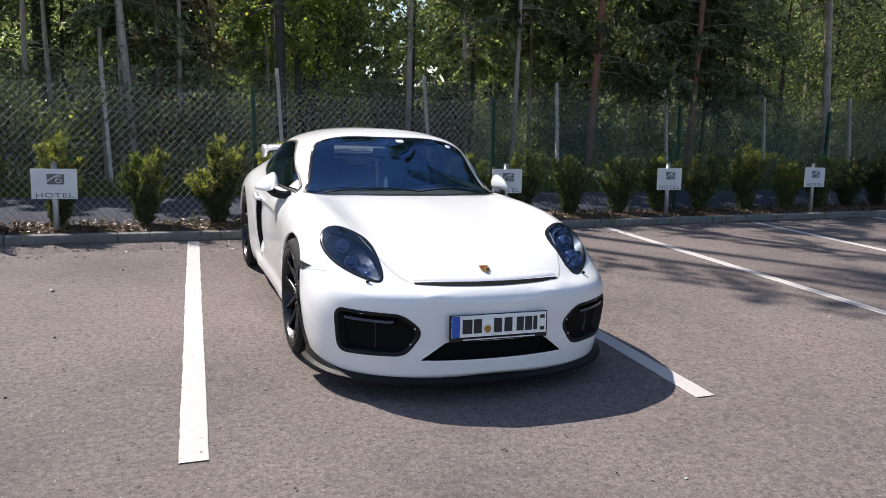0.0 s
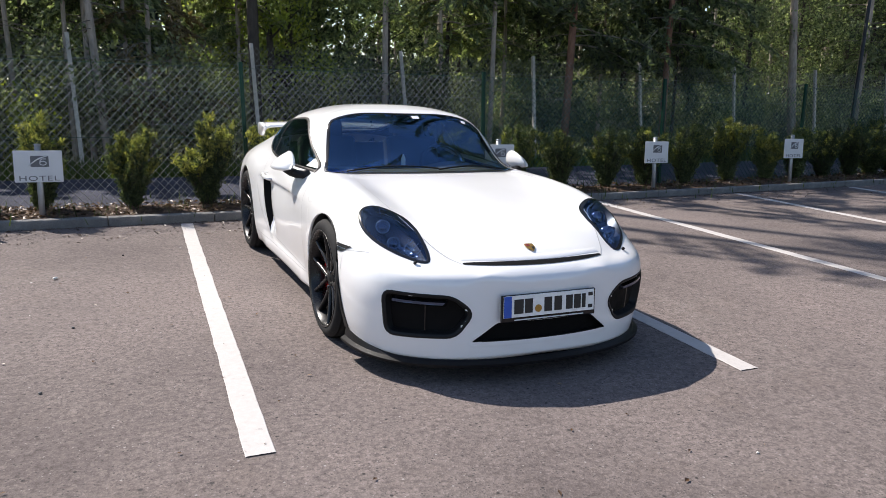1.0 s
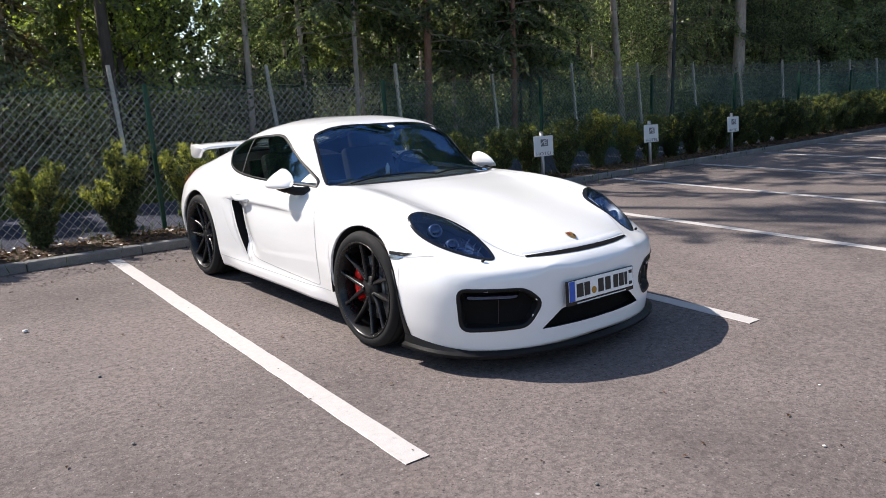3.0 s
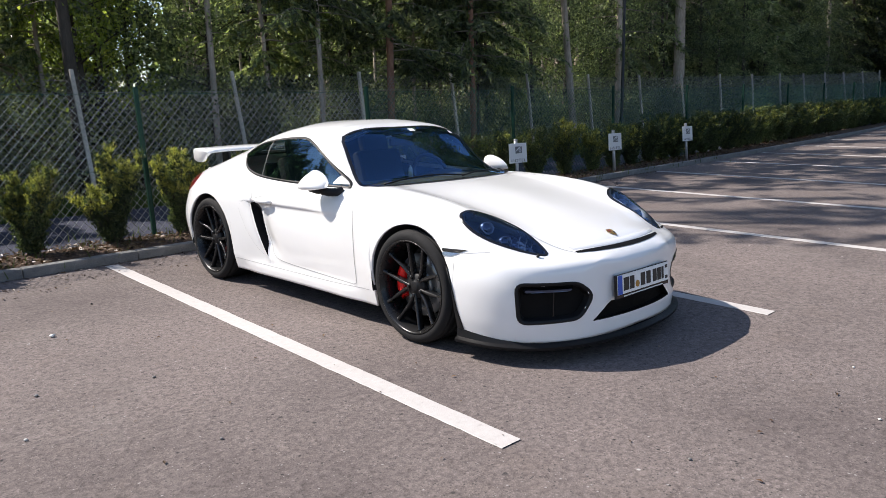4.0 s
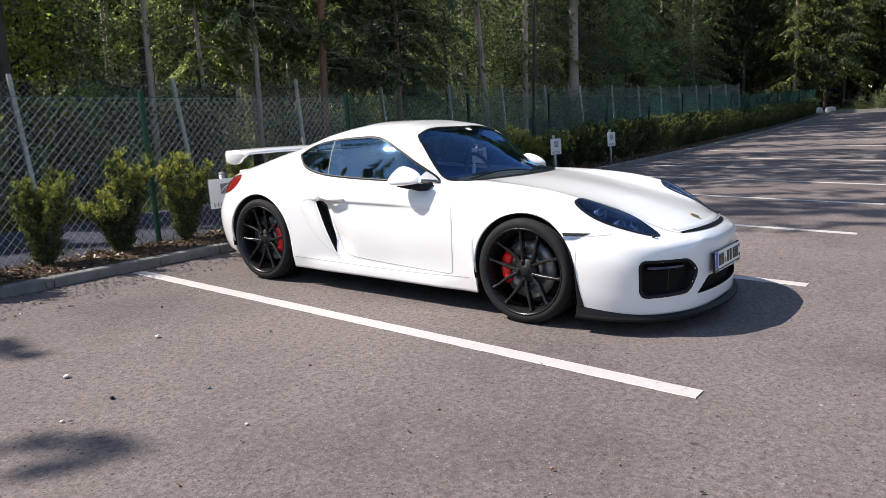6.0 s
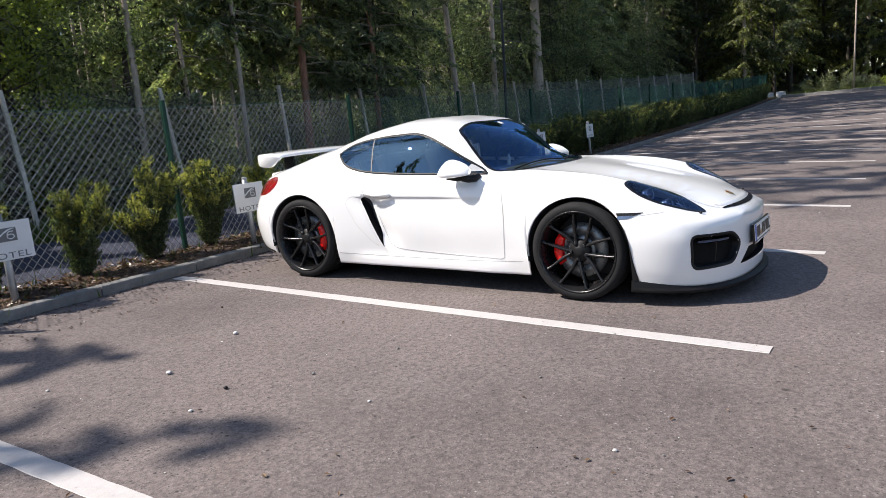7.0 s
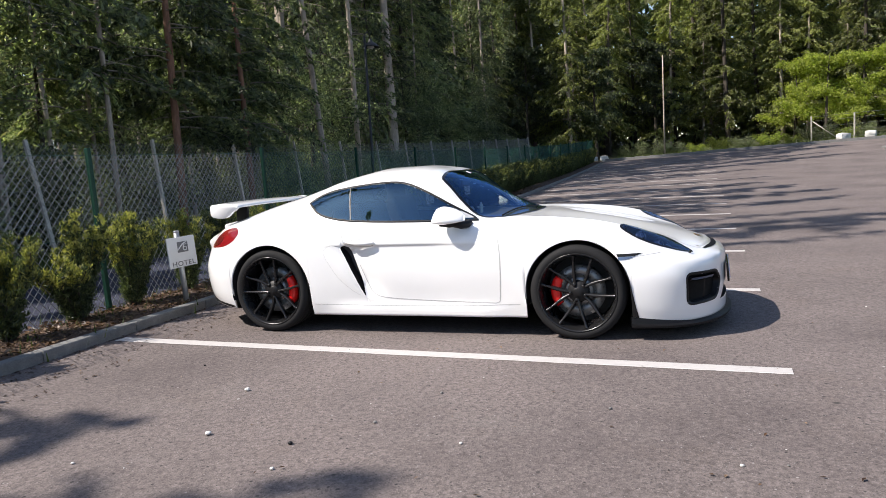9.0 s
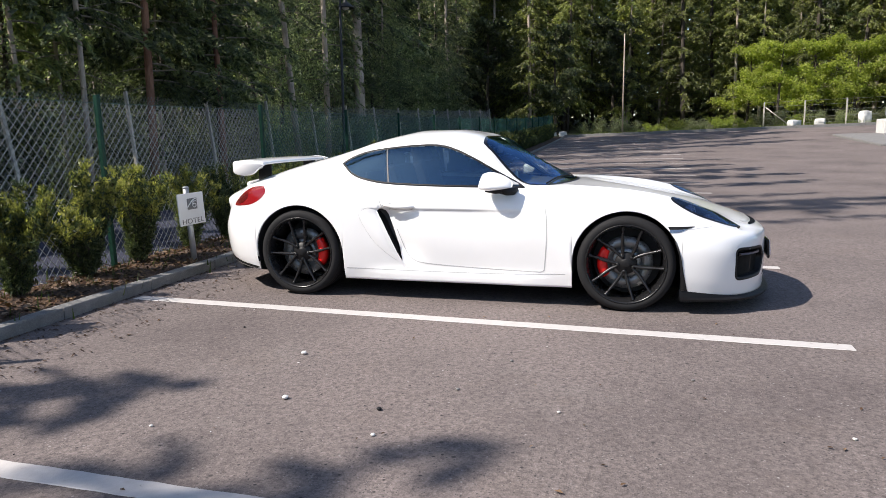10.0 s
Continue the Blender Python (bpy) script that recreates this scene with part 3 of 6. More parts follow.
SKIN = skin()
SIDE = (lambda a, b: (Vector((-2.0, a, b)), Vector((1, 0, 0))))
TOP = (lambda a, b: (Vector((a, b, 3.0)), Vector((0, 0, -1))))
FRONT = (lambda a, b: (Vector((a, -3.0, b)), Vector((0, 1, 0))))
REAR = (lambda a, b: (Vector((a, 6.0, b)), Vector((0, -1, 0))))
# the right head lamp and the right air intake are drawn on slanted planes
LAMP_O = Vector((-0.64, -0.52, 0.69))
LAMP_N = Vector((-0.50, -0.62, 0.60)).normalized()
LAMP_A = (Vector((-0.217, 0.40, 0.216)) - LAMP_N * Vector((-0.217, 0.40, 0.216)).dot(LAMP_N)).normalized()
LAMP_B = LAMP_N.cross(LAMP_A)
FOG_N = Vector((-0.62, -0.78, 0.0)).normalized()
FOG_A = Vector((0.78, -0.62, 0.0)).normalized()
FOG_O = Vector((-0.58, -0.82, 0.34))
LAMP = (lambda a, b: (LAMP_O + LAMP_N * 0.6 + LAMP_A * a + LAMP_B * b, -LAMP_N))
FOG = (lambda a, b: (FOG_O + FOG_N * 0.6 + FOG_A * a + Vector((0, 0, b)), -FOG_N))


def onto(view, a, b, lift=0.003):
    """The point of the car's skin behind (a, b) of a view, lifted off it. The skin is the right half: the left is its mirror."""
    start, way = view(a, b)
    flip = view in (TOP, FRONT, REAR) and a > 0
    if flip:
        start = Vector((-start.x, start.y, start.z))
    hit, normal, _, _ = SKIN.ray_cast(start, way)
    if hit is None:
        near = Vector((-float(plan_width(a)), a, b)) if view is SIDE else start + way * 0.6
        hit, normal, _, _ = SKIN.find_nearest(near)
    if normal.dot(way) > 0:
        normal = -normal
    hit = hit + normal * lift
    return Vector((-hit.x, hit.y, hit.z)) if flip else hit


def panel(view, outline, lift=0.003, rings=8, sink=0.0):
    """A filled piece on the skin. sink: how far its middle stands off further (minus: sinks)."""
    c = outline.mean(axis=0)
    verts, faces, n = [onto(view, *c, lift + sink)], [], len(outline)
    for r in range(1, rings + 1):
        s = r / rings
        verts += [onto(view, *(c + (p - c) * s), lift + sink * (1 - s ** 2)) for p in outline]
    for k in range(n):
        q = (k + 1) % n
        faces.append((0, 1 + k, 1 + q))
        for r in range(rings - 1):
            faces.append((1 + r * n + k, 1 + (r + 1) * n + k, 1 + (r + 1) * n + q, 1 + r * n + q))
    # face outwards
    a, b, d = (Vector(verts[i]) for i in (0, 1, 1 + n // 3))
    if (b - a).cross(d - a).dot(view(*c)[1]) > 0:
        faces = [f[::-1] for f in faces]
    return verts, faces


def band(view, inner, outer, lift_in=0.004, lift_out=0.002, steps=3, swell=0.003):
    """A rim on the skin between two outlines of equal count."""
    verts, faces, n = [], [], len(inner)
    for r in range(steps + 1):
        s = r / steps
        verts += [onto(view, *((1 - s) * p + s * q), (1 - s) * lift_in + s * lift_out + swell * math.sin(math.pi * s)) for p, q in zip(inner, outer)]
    for r in range(steps):
        for k in range(n):
            q = (k + 1) % n
            faces.append((r * n + k, (r + 1) * n + k, (r + 1) * n + q, r * n + q))
    return verts, faces


def strip(view, points, width, lift=0.0015, per=0.02):
    """A narrow line along the skin through points of a view."""
    p = np.array(points, float)
    seg = np.linalg.norm(np.diff(p, axis=0), axis=1)
    s = np.concatenate([[0], np.cumsum(seg)])
    t = np.linspace(0, s[-1], max(3, int(s[-1] / per)))
    q = np.stack([np.interp(t, s, p[:, 0]), np.interp(t, s, p[:, 1])], 1)
    d = np.gradient(q, axis=0)
    d /= np.linalg.norm(d, axis=1)[:, None] + 1e-9
    nrm = np.stack([-d[:, 1], d[:, 0]], 1) * width / 2
    verts = [onto(view, *v, lift) for pair in zip(q - nrm, q + nrm) for v in pair]
    return verts, [(2 * i, 2 * i + 1, 2 * i + 3, 2 * i + 2) for i in range(len(q) - 1)]


def mirrored(data):
    verts, faces = data
    return [(-v[0], v[1], v[2]) for v in verts], [tuple(f[::-1]) for f in faces]


def both(name, data, material, parent, label=""):
    return part(name, data, material, parent, label), part(name, mirrored(data), material, parent, label)


def bowed(points, n=12):
    """An open smooth line through points."""
    p = [np.array(q, float) for q in points]
    p = [2 * p[0] - p[1]] + p + [2 * p[-1] - p[-2]]
    out = []
    for i in range(1, len(p) - 2):
        a, b, c, d = p[i - 1:i + 3]
        for t in np.linspace(0, 1, n, endpoint=False):
            out.append(0.5 * (2 * b + (c - a) * t + (2 * a - 5 * b + 4 * c - d) * t * t + (3 * b - a - 3 * c + d) * t ** 3))
    return np.array(out + [p[-2]])


# outlines of the openings
GLASS_SIDE = np.concatenate([bowed([(0.738, 0.857), (1.11, 0.862), (1.45, 0.869), (1.76, 0.881), (1.95, 0.905), (2.09, 0.948), (2.20, 1.030)], 8)[:-1],
                             bowed([(2.20, 1.030), (2.12, 1.078), (2.0, 1.118), (1.82, 1.145), (1.64, 1.162), (1.44, 1.167), (1.29, 1.135), (1.12, 1.062), (0.93, 0.957), (0.738, 0.857)], 8)[:-1]])
half_screen = bowed([(0.0, 0.435), (0.2, 0.448), (0.4, 0.490), (0.58, 0.566), (0.695, 0.638)], 8)
screen_top = bowed([(0.684, 0.695), (0.622, 0.87), (0.565, 1.045)], 6)
screen_head = bowed([(0.53, 1.085), (0.3, 1.112), (0.0, 1.122)], 6)
half_ring = np.concatenate([half_screen, screen_top, screen_head])
WINDSCREEN = np.concatenate([half_ring, (half_ring * (-1, 1))[::-1][1:-1]])
half_back = np.concatenate([bowed([(0.0, 1.95), (0.3, 1.955), (0.42, 1.99)], 6), bowed([(0.45, 2.06), (0.42, 2.3), (0.36, 2.6)], 6), bowed([(0.32, 2.66), (0.15, 2.69), (0.0, 2.695)], 6)])
BACKLIGHT = np.concatenate([half_back, (half_back * (-1, 1))[::-1][1:-1]])
LAMP_LINE = rounded([(0.258, 0.006), (0.213, -0.058), (0.10, -0.096), (-0.02, -0.088), (-0.13, -0.055), (-0.222, -0.015), (-0.265, 0.022), (-0.222, 0.053), (-0.11, 0.088), (0.01, 0.106), (0.13, 0.096), (0.217, 0.058)], 6)
FOG_LINE = cornered([(-0.212, 0.110), (0.13, 0.100), (0.222, 0.022), (0.145, -0.095), (-0.195, -0.100)], 0.045)
GRILLE_LINE = cornered([(-0.27, 0.312), (0.27, 0.312), (0.40, 0.212), (-0.40, 0.212)], 0.02)
VENT_LINE = np.concatenate([bowed([(1.85, 0.688), (1.80, 0.60), (1.735, 0.46), (1.655, 0.30)], 6)[:-1], bowed([(1.655, 0.30), (1.69, 0.42), (1.735, 0.56), (1.79, 0.693)], 6)])


def cut_body():
    """The shell with its openings, folded lips at the wheel arches and sills, both halves in one mesh."""
    cen = np.array([BODY_V[list(f)].mean(axis=0) for f in BODY_F])
    x, y, z = cen.T
    gone = inside(outset(GLASS_SIDE, -0.003), y, z) & (x < -0.5)
    gone |= inside(outset(WINDSCREEN, -0.004), x, y) & (z > 0.8)
    gone |= inside(outset(BACKLIGHT, -0.006), x, y) & (z > 0.8)
    gone |= inside(outset(VENT_LINE, 0.022), y, z) & (x < -0.5)
    gone |= inside(outset(GRILLE_LINE, 0.006), x, z) & (y < -0.7)
    rel = cen - np.array(LAMP_O)
    gone |= inside(outset(LAMP_LINE, 0.002), rel @ np.array(LAMP_A), rel @ np.array(LAMP_B)) & (np.abs(rel @ np.array(LAMP_N)) < 0.2)
    rel = cen - np.array(FOG_O)
    gone |= inside(outset(FOG_LINE, 0.002), rel @ np.array(FOG_A), rel[:, 2]) & (np.abs(rel @ np.array(FOG_N)) < 0.25)
    faces = [f for f, g in zip(BODY_F, gone) if not g]
    verts = [tuple(v) for v in BODY_V]
    lip = len(verts)
    for i in range(BODY_C):
        v = BODY_V[i * BODY_N]
        verts.append((min(v[0] + 0.014, 0), v[1], v[2] + 0.002))
    faces += [((i + 1) * BODY_N, lip + i + 1, lip + i, i * BODY_N) for i in range(BODY_C - 1)]
    bm = bmesh.new()
    bv = [bm.verts.new(v) for v in verts] + [bm.verts.new((-v[0], v[1], v[2])) for v in verts]
    n = len(verts)
    for f in faces:
        bm.faces.new([bv[i] for i in f])
        bm.faces.new([bv[i + n] for i in f[::-1]])
    bmesh.ops.remove_doubles(bm, verts=bm.verts, dist=0.0004)
    bmesh.ops.delete(bm, geom=[v for v in bm.verts if not v.link_faces], context="VERTS")
    return from_bm(bm, True)


def flank_point(y, z, lift=0.0):
    """A point of the right flank, worked out from its section."""
    line, knot = section(y)
    x = float(np.interp(z, line[:knot + 40, 1], line[:knot + 40, 0]))
    return Vector((-(float(flank(np.array(x), np.array(y), np.array(z))) + lift), y, z))


def vent_grid(hollow):
    """The engine intake before the rear wheel: its dark hollow, or the painted lip round it."""
    front = ((0.30, 1.650), (0.36, 1.668), (0.42, 1.688), (0.56, 1.733), (0.65, 1.768), (0.682, 1.785), (0.692, 1.808))
    back = ((0.30, 1.655), (0.36, 1.688), (0.46, 1.735), (0.60, 1.803), (0.65, 1.832), (0.682, 1.846), (0.692, 1.832))
    fz, fy = zip(*front)
    bz, by = zip(*back)
    rows = [0.25, 0.265, 0.28, 0.29] + list(np.linspace(0.30, 0.682, 36)) + [0.688, 0.692, 0.70, 0.712, 0.725]
    verts, faces, n = [], [], 27
    for z in rows:
        f, e = float(np.interp(z, fz, fy)), float(np.interp(z, bz, by))
        if z < 0.30:
            f, e = f - 0.5 * (0.30 - z), e - 0.5 * (0.30 - z)
        for k in range(n):
            if k < 7:
                y, sink = f - 0.04 * (1 - k / 6), 0.0
            elif k < 20:
                u = (k - 6) / 14
                y, sink = f + (e - f) * u, 0.045 * math.sin(math.pi * u) ** 0.5 * min(1, (e - f) / 0.04)
            else:
                y, sink = e + 0.035 * (k - 20) / 6, 0.0
            verts.append(flank_point(y, z, 0.0015 - sink))
    for i in range(len(rows) - 1):
        inner = 0.29 < rows[i] < 0.69
        for k in range(n - 1):
            if (6 <= k < 20 and inner) == hollow:
                faces.append((i * n + k, (i + 1) * n + k, (i + 1) * n + k + 1, i * n + k + 1))
    return verts, faces


def cabin_lining():
    """A dark inner skin behind doors, pillars and roof."""
    v = BODY_V.reshape(BODY_C, BODY_N, 3)
    du, dv = np.gradient(v, axis=0), np.gradient(v, axis=1)
    nrm = np.cross(du, dv)
    nrm /= np.linalg.norm(nrm, axis=2)[:, :, None] + 1e-9
    nrm *= np.where(nrm[:, :, :1] * v[:, :, :1] + nrm[:, :, 2:] * (v[:, :, 2:] - 0.6) > 0, -1, 1)
    inner = (v + nrm * 0.022).reshape(-1, 3)
    inner[:, 0] = np.minimum(inner[:, 0], 0)
    cen = np.array([BODY_V[list(f)].mean(axis=0) for f in BODY_F])
    x, y, z = cen.T
    keep = (y > 0.46) & (y < 2.75) & (z > 0.40)
    keep &= ~(inside(outset(GLASS_SIDE, 0.014), y, z) & (x < -0.5))
    keep &= ~(inside(outset(WINDSCREEN, -0.002), x, y) & (z > 0.8))
    keep &= ~(inside(outset(BACKLIGHT, -0.02), x, y) & (z > 0.8))
    faces = [f for f, k in zip(BODY_F, keep) if k]
    return joined(([tuple(p) for p in inner], faces), ([(-p[0], p[1], p[2]) for p in inner], [f[::-1] for f in faces]))


def spoke_pair(hub, rim):
    """Two slender spokes that spread from the hub to the rim."""
    pieces = []
    for sign in (-1, 1):
        rows = []
        for t in np.linspace(0, 1, 7):
            r = 0.048 + t * (0.249 - 0.048)
            a = sign * radians(28 * (1 - t) ** 1.6 + 14.5 * (1 - (1 - t) ** 1.6))
            w = 0.0068 + 0.0052 * math.sin(math.pi * min(1, t * 1.15) ** 0.8) + 0.006 * max(0, t - 0.85) / 0.15
            out = hub + (rim - hub) * t ** 1.5
            u, s = np.array((0, math.cos(a), math.sin(a))), np.array((0, -math.sin(a), math.cos(a)))
            c = u * r
            rows.append([c + s * k * w + np.array((d, 0, 0)) for k, d in ((-1.0, out + 0.036), (-0.95, out + 0.006), (-0.45, out - 0.001), (0.45, out - 0.001), (0.95, out + 0.006), (1.0, out + 0.036))])
        verts = [v for row in rows for v in row]
        faces = [(i * 6 + k, i * 6 + (k + 1) % 6, (i + 1) * 6 + (k + 1) % 6, (i + 1) * 6 + k) for i in range(6) for k in range(6)]
        pieces.append((verts, faces))
    return joined(*pieces)


def wheel(parent, name, y, z, half, caliper_side, turn):
    """A wheel at the right flank about its own centre, x towards the car's middle. half: half the tyre's width."""
    hub = bpy.data.objects.new(name, None)
    scene.collection.objects.link(hub)
    hub.parent = parent
    hub.location = (-0.885 + half, y, z)
    hub.empty_display_size = 0.1
    R, w = WHEEL_R, half
    tread = [(-w + 0.004, 0.270), (-w - 0.002, 0.280), (-w - 0.006, 0.295), (-w - 0.004, 0.312), (-w + 0.006, 0.325), (-w + 0.024, R - 0.003)]
    groove = []
    for c in (-0.45, -0.15, 0.15, 0.45):
        g = c * 2 * w * 0.8
        groove += [(g - 0.006, R), (g - 0.005, R - 0.007), (g + 0.005, R - 0.007), (g + 0.006, R)]
    prof = tread + groove + [(-a, b) for a, b in tread[::-1]]
    part("tyre", lathe(prof, 96), RUBBER, hub, "black low-profile rubber tyre")
    out = -w
    rim_prof = [(out + 0.002, 0.273), (out - 0.005, 0.280), (out - 0.006, 0.274), (out + 0.004, 0.268), (out + 0.016, 0.262), (out + 0.05, 0.250), (w - 0.02, 0.246), (w - 0.01, 0.270)]
    part("rim", lathe(rim_prof, 96), RIM, hub, "satin black alloy rim")
    for k in range(5):
        a = radians(turn + 72 * k)
        v, f = spoke_pair(out + 0.040, out + 0.012)
        ca, sa = math.cos(a), math.sin(a)
        part("spoke", ([(q[0], 1.04 * (q[1] * ca - q[2] * sa), 1.04 * (q[1] * sa + q[2] * ca)) for q in v], f), RIM, hub)
        b = a + radians(36)
        nv = [(q[0], q[1] + 0.056 * math.cos(b), q[2] + 0.056 * math.sin(b)) for q in lathe([(out + 0.060, 0.011), (out + 0.034, 0.0105), (out + 0.032, 0.008), (out + 0.032, 0.0005)], 8)[0]]
        part("wheel_nut", (nv, lathe([(0, 1)] * 4, 8)[1]), RIM, hub)
    part("hub_plate", lathe([(out + 0.11, 0.075), (out + 0.062, 0.078), (out + 0.048, 0.070), (out + 0.046, 0.040), (out + 0.038, 0.030), (out + 0.035, 0.024), (out + 0.0345, 0.001)], 40), TRIM, hub)
    disc = joined(lathe([(out + 0.095, 0.10), (out + 0.092, 0.100), (out + 0.092, 0.186), (out + 0.118, 0.186)], 72), lathe([(out + 0.100, 0.05), (out + 0.082, 0.06), (out + 0.082, 0.10), (out + 0.092, 0.102)], 48))
    # dark disc added to block light and the view through the wheel
    part("dust_shield", lathe([(w - 0.03, 0.001), (w - 0.03, 0.10), (w - 0.034, 0.238)], 32), CABIN, hub)
    brake = part("brake_disc", disc, DISC, hub, "drilled steel brake disc")
    holes = []
    for k in range(40):
        a, r = 2 * math.pi * k / 40, (0.115, 0.138, 0.16, 0.176)[k % 4]
        c = (out + 0.0912, r * math.cos(a), r * math.sin(a))
        ring = [(c[0], c[1] + 0.0045 * math.cos(q), c[2] + 0.0045 * math.sin(q)) for q in np.linspace(0, 2 * math.pi, 6, endpoint=False)]
        holes.append((ring, [tuple(range(6))]))
    part("drilled_holes", joined(*holes), INK, brake)
    cv, cf = [], []
    for i, a in enumerate(np.linspace(-0.62, 0.62, 13)):
        a += 0.0 if caliper_side > 0 else math.pi
        edge = 0.010 * (abs(i - 6) / 6) ** 3
        for d, r in ((0.125, 0.130 + edge), (0.078, 0.128 + edge), (0.064, 0.140 + edge), (0.062, 0.165), (0.066, 0.190 - edge), (0.085, 0.203 - edge), (0.125, 0.205 - edge)):
            cv.append((out + d, r * math.cos(a), r * math.sin(a)))
    for i in range(12):
        for k in range(7):
            cf.append((i * 7 + k, i * 7 + (k + 1) % 7, (i + 1) * 7 + (k + 1) % 7, (i + 1) * 7 + k))
    cf += [tuple(range(7)), tuple(84 + k for k in range(7))[::-1]]
    part("brake_caliper", (cv, cf), CALIPER, hub, "red painted brake caliper")
    return hub


def build_car():
    car = new("sports_car")
    car.empty_display_size = 0.3
    tagged(car, "white two-door sports coupe with black wheels parked between white lines", "car")
    body = part("body", cut_body(), PAINT, car, "glossy white painted bodywork")

    part("cabin_lining", cabin_lining(), CABIN, car, "dark cabin lining")

    # glazing
    ring = part("windscreen", panel(TOP, WINDSCREEN, 0.003, 10), SCREEN, car, "tinted windscreen that mirrors sky and trees")
    part("windscreen_border", band(TOP, outset(WINDSCREEN, -0.016), outset(WINDSCREEN, 0.006), 0.0045, 0.002, 2, 0.001), GLOSSBLACK, ring)
    part("sticker", panel(TOP, cornered([(0.06, 1.045), (0.115, 1.045), (0.115, 1.085), (0.06, 1.085)], 0.006), 0.005, 2), PAPER, ring)
    part("sticker", panel(TOP, cornered([(0.44, 1.02), (0.475, 1.02), (0.475, 1.05), (0.44, 1.05)], 0.006), 0.005, 2), PAPER, ring)
    back = part("rear_window", panel(TOP, BACKLIGHT, 0.003, 8), SIDEGLASS, car)
    part("rear_window_border", band(TOP, outset(BACKLIGHT, -0.03), outset(BACKLIGHT, 0.004), 0.0045, 0.002, 2, 0.001), GLOSSBLACK, back)
    # side windows: door glass and quarter glass with a post between them
    cut = 1.80
    lean = (lambda z: cut + 0.22 * (z - 1.02))

    def cut_at(poly, gap, sign):
        """The part of an outline before (sign 1) or behind (-1) the leaning post, its edge walked in small steps."""
        off = [sign * (lean(z) + gap - y) for y, z in poly]
        out = []
        for i in range(len(poly)):
            p, q, u, v = poly[i - 1], poly[i], off[i - 1], off[i]
            if u * v < 0:
                out.append(p + (q - p) * u / (u - v))
            if v >= 0:
                out.append(q)
        fine = []
        for i in range(len(out)):
            p, q = out[i - 1], out[i]
            steps = max(1, int(np.linalg.norm(q - p) / 0.03))
            fine += [p + (q - p) * k / steps for k in range(1, steps + 1)]
        return np.array(fine)
    door_glass, quarter = cut_at(GLASS_SIDE, 0.0, 1), cut_at(GLASS_SIDE, 0.014, -1)

    def thin(poly):
        keep = [poly[0]]
        for p in poly[1:]:
            if np.linalg.norm(p - keep[-1]) > 0.004:
                keep.append(p)
        return np.array(keep)
    for data in (panel(SIDE, thin(door_glass), 0.002, 8), mirrored(panel(SIDE, thin(door_glass), 0.002, 8))):
        part("door_window", data, SIDEGLASS, car, "dark tinted door glass")
    for data in (panel(SIDE, thin(quarter), 0.002, 6), mirrored(panel(SIDE, thin(quarter), 0.002, 6))):
        part("quarter_window", data, SIDEGLASS, car)
    both("window_frame", band(SIDE, outset(GLASS_SIDE, -0.009), outset(GLASS_SIDE, 0.005), 0.004, 0.002, 3, 0.003), TRIM, car, "black rubber window surround")
    both("window_post", strip(SIDE, [(lean(0.888) + 0.007, 0.888), (lean(1.148) + 0.007, 1.148)], 0.010, 0.004), POSTGREY, car)
    both("mirror_triangle", panel(SIDE, cornered([(0.775, 0.872), (0.925, 0.876), (0.895, 0.928)], 0.008), 0.006, 3), SAIL, car, "grey sail panel behind the mirror")

    # panel gaps
    door_line = np.concatenate([bowed([(0.665, 0.862), (0.595, 0.79), (0.56, 0.68), (0.555, 0.50), (0.572, 0.262)], 8), bowed([(0.60, 0.252), (1.0, 0.262), (1.45, 0.285), (1.58, 0.318), (1.635, 0.38), (1.672, 0.47), (1.70, 0.54)], 8)])
    both("door_gap", strip(SIDE, door_line, 0.006), SEAM, car)
    both("door_gap", strip(SIDE, bowed([(1.80, 0.70), (1.83, 0.76), (1.835, 0.83), (1.83, 0.885)], 6), 0.005), SEAM, car)
    hood = bowed([(0.41, -0.835), (0.47, -0.74), (0.545, -0.55), (0.60, -0.3), (0.62, 0.0), (0.61, 0.25), (0.585, 0.42)], 10)
    both("bonnet_gap", strip(TOP, hood * (-1, 1), 0.005), SEAM, car)
    fuel = np.array([(0.375 + 0.088 * math.cos(a), 0.778 + 0.058 * math.sin(a)) for a in np.linspace(0, 2 * math.pi, 40)])
    part("fuel_flap_gap", strip(SIDE, fuel[20:], 0.002), SEAM, car)
    both("bumper_gap", strip(SIDE, [(-0.285, 0.585), (-0.42, 0.59), (-0.5, 0.60), (-0.56, 0.605)], 0.0025), SEAM, car)
    both("sill_gap", strip(SIDE, bowed([(0.42, 0.245), (0.9, 0.228), (1.5, 0.226), (2.1, 0.235)], 8), 0.004), SEAM, car)

    # air slot under the bonnet's edge
    xs = np.linspace(-0.405, 0.405, 33)
    slot_mid = [(x, -0.897 + 0.30 * x * x + 0.25 * abs(x) ** 3.2) for x in xs]
    wide = [0.019 * math.sin(math.pi * (0.06 + 0.88 * (i / 32))) ** 0.5 for i in range(33)]
    slot = [onto(TOP, x, y + s * w, 0.0025) for (x, y), w in zip(slot_mid, wide) for s in (-1, 1)]
    part("bonnet_slot", (slot, [(2 * i, 2 * i + 1, 2 * i + 3, 2 * i + 2) for i in range(32)]), MESHBLACK, car, "black air slot below the bonnet edge")
    lip = [(onto(TOP, x, y + 0.024, 0.001), onto(TOP, x, y + 0.040, 0.007), onto(TOP, x, y + 0.065, 0.001)) for x, y in slot_mid]
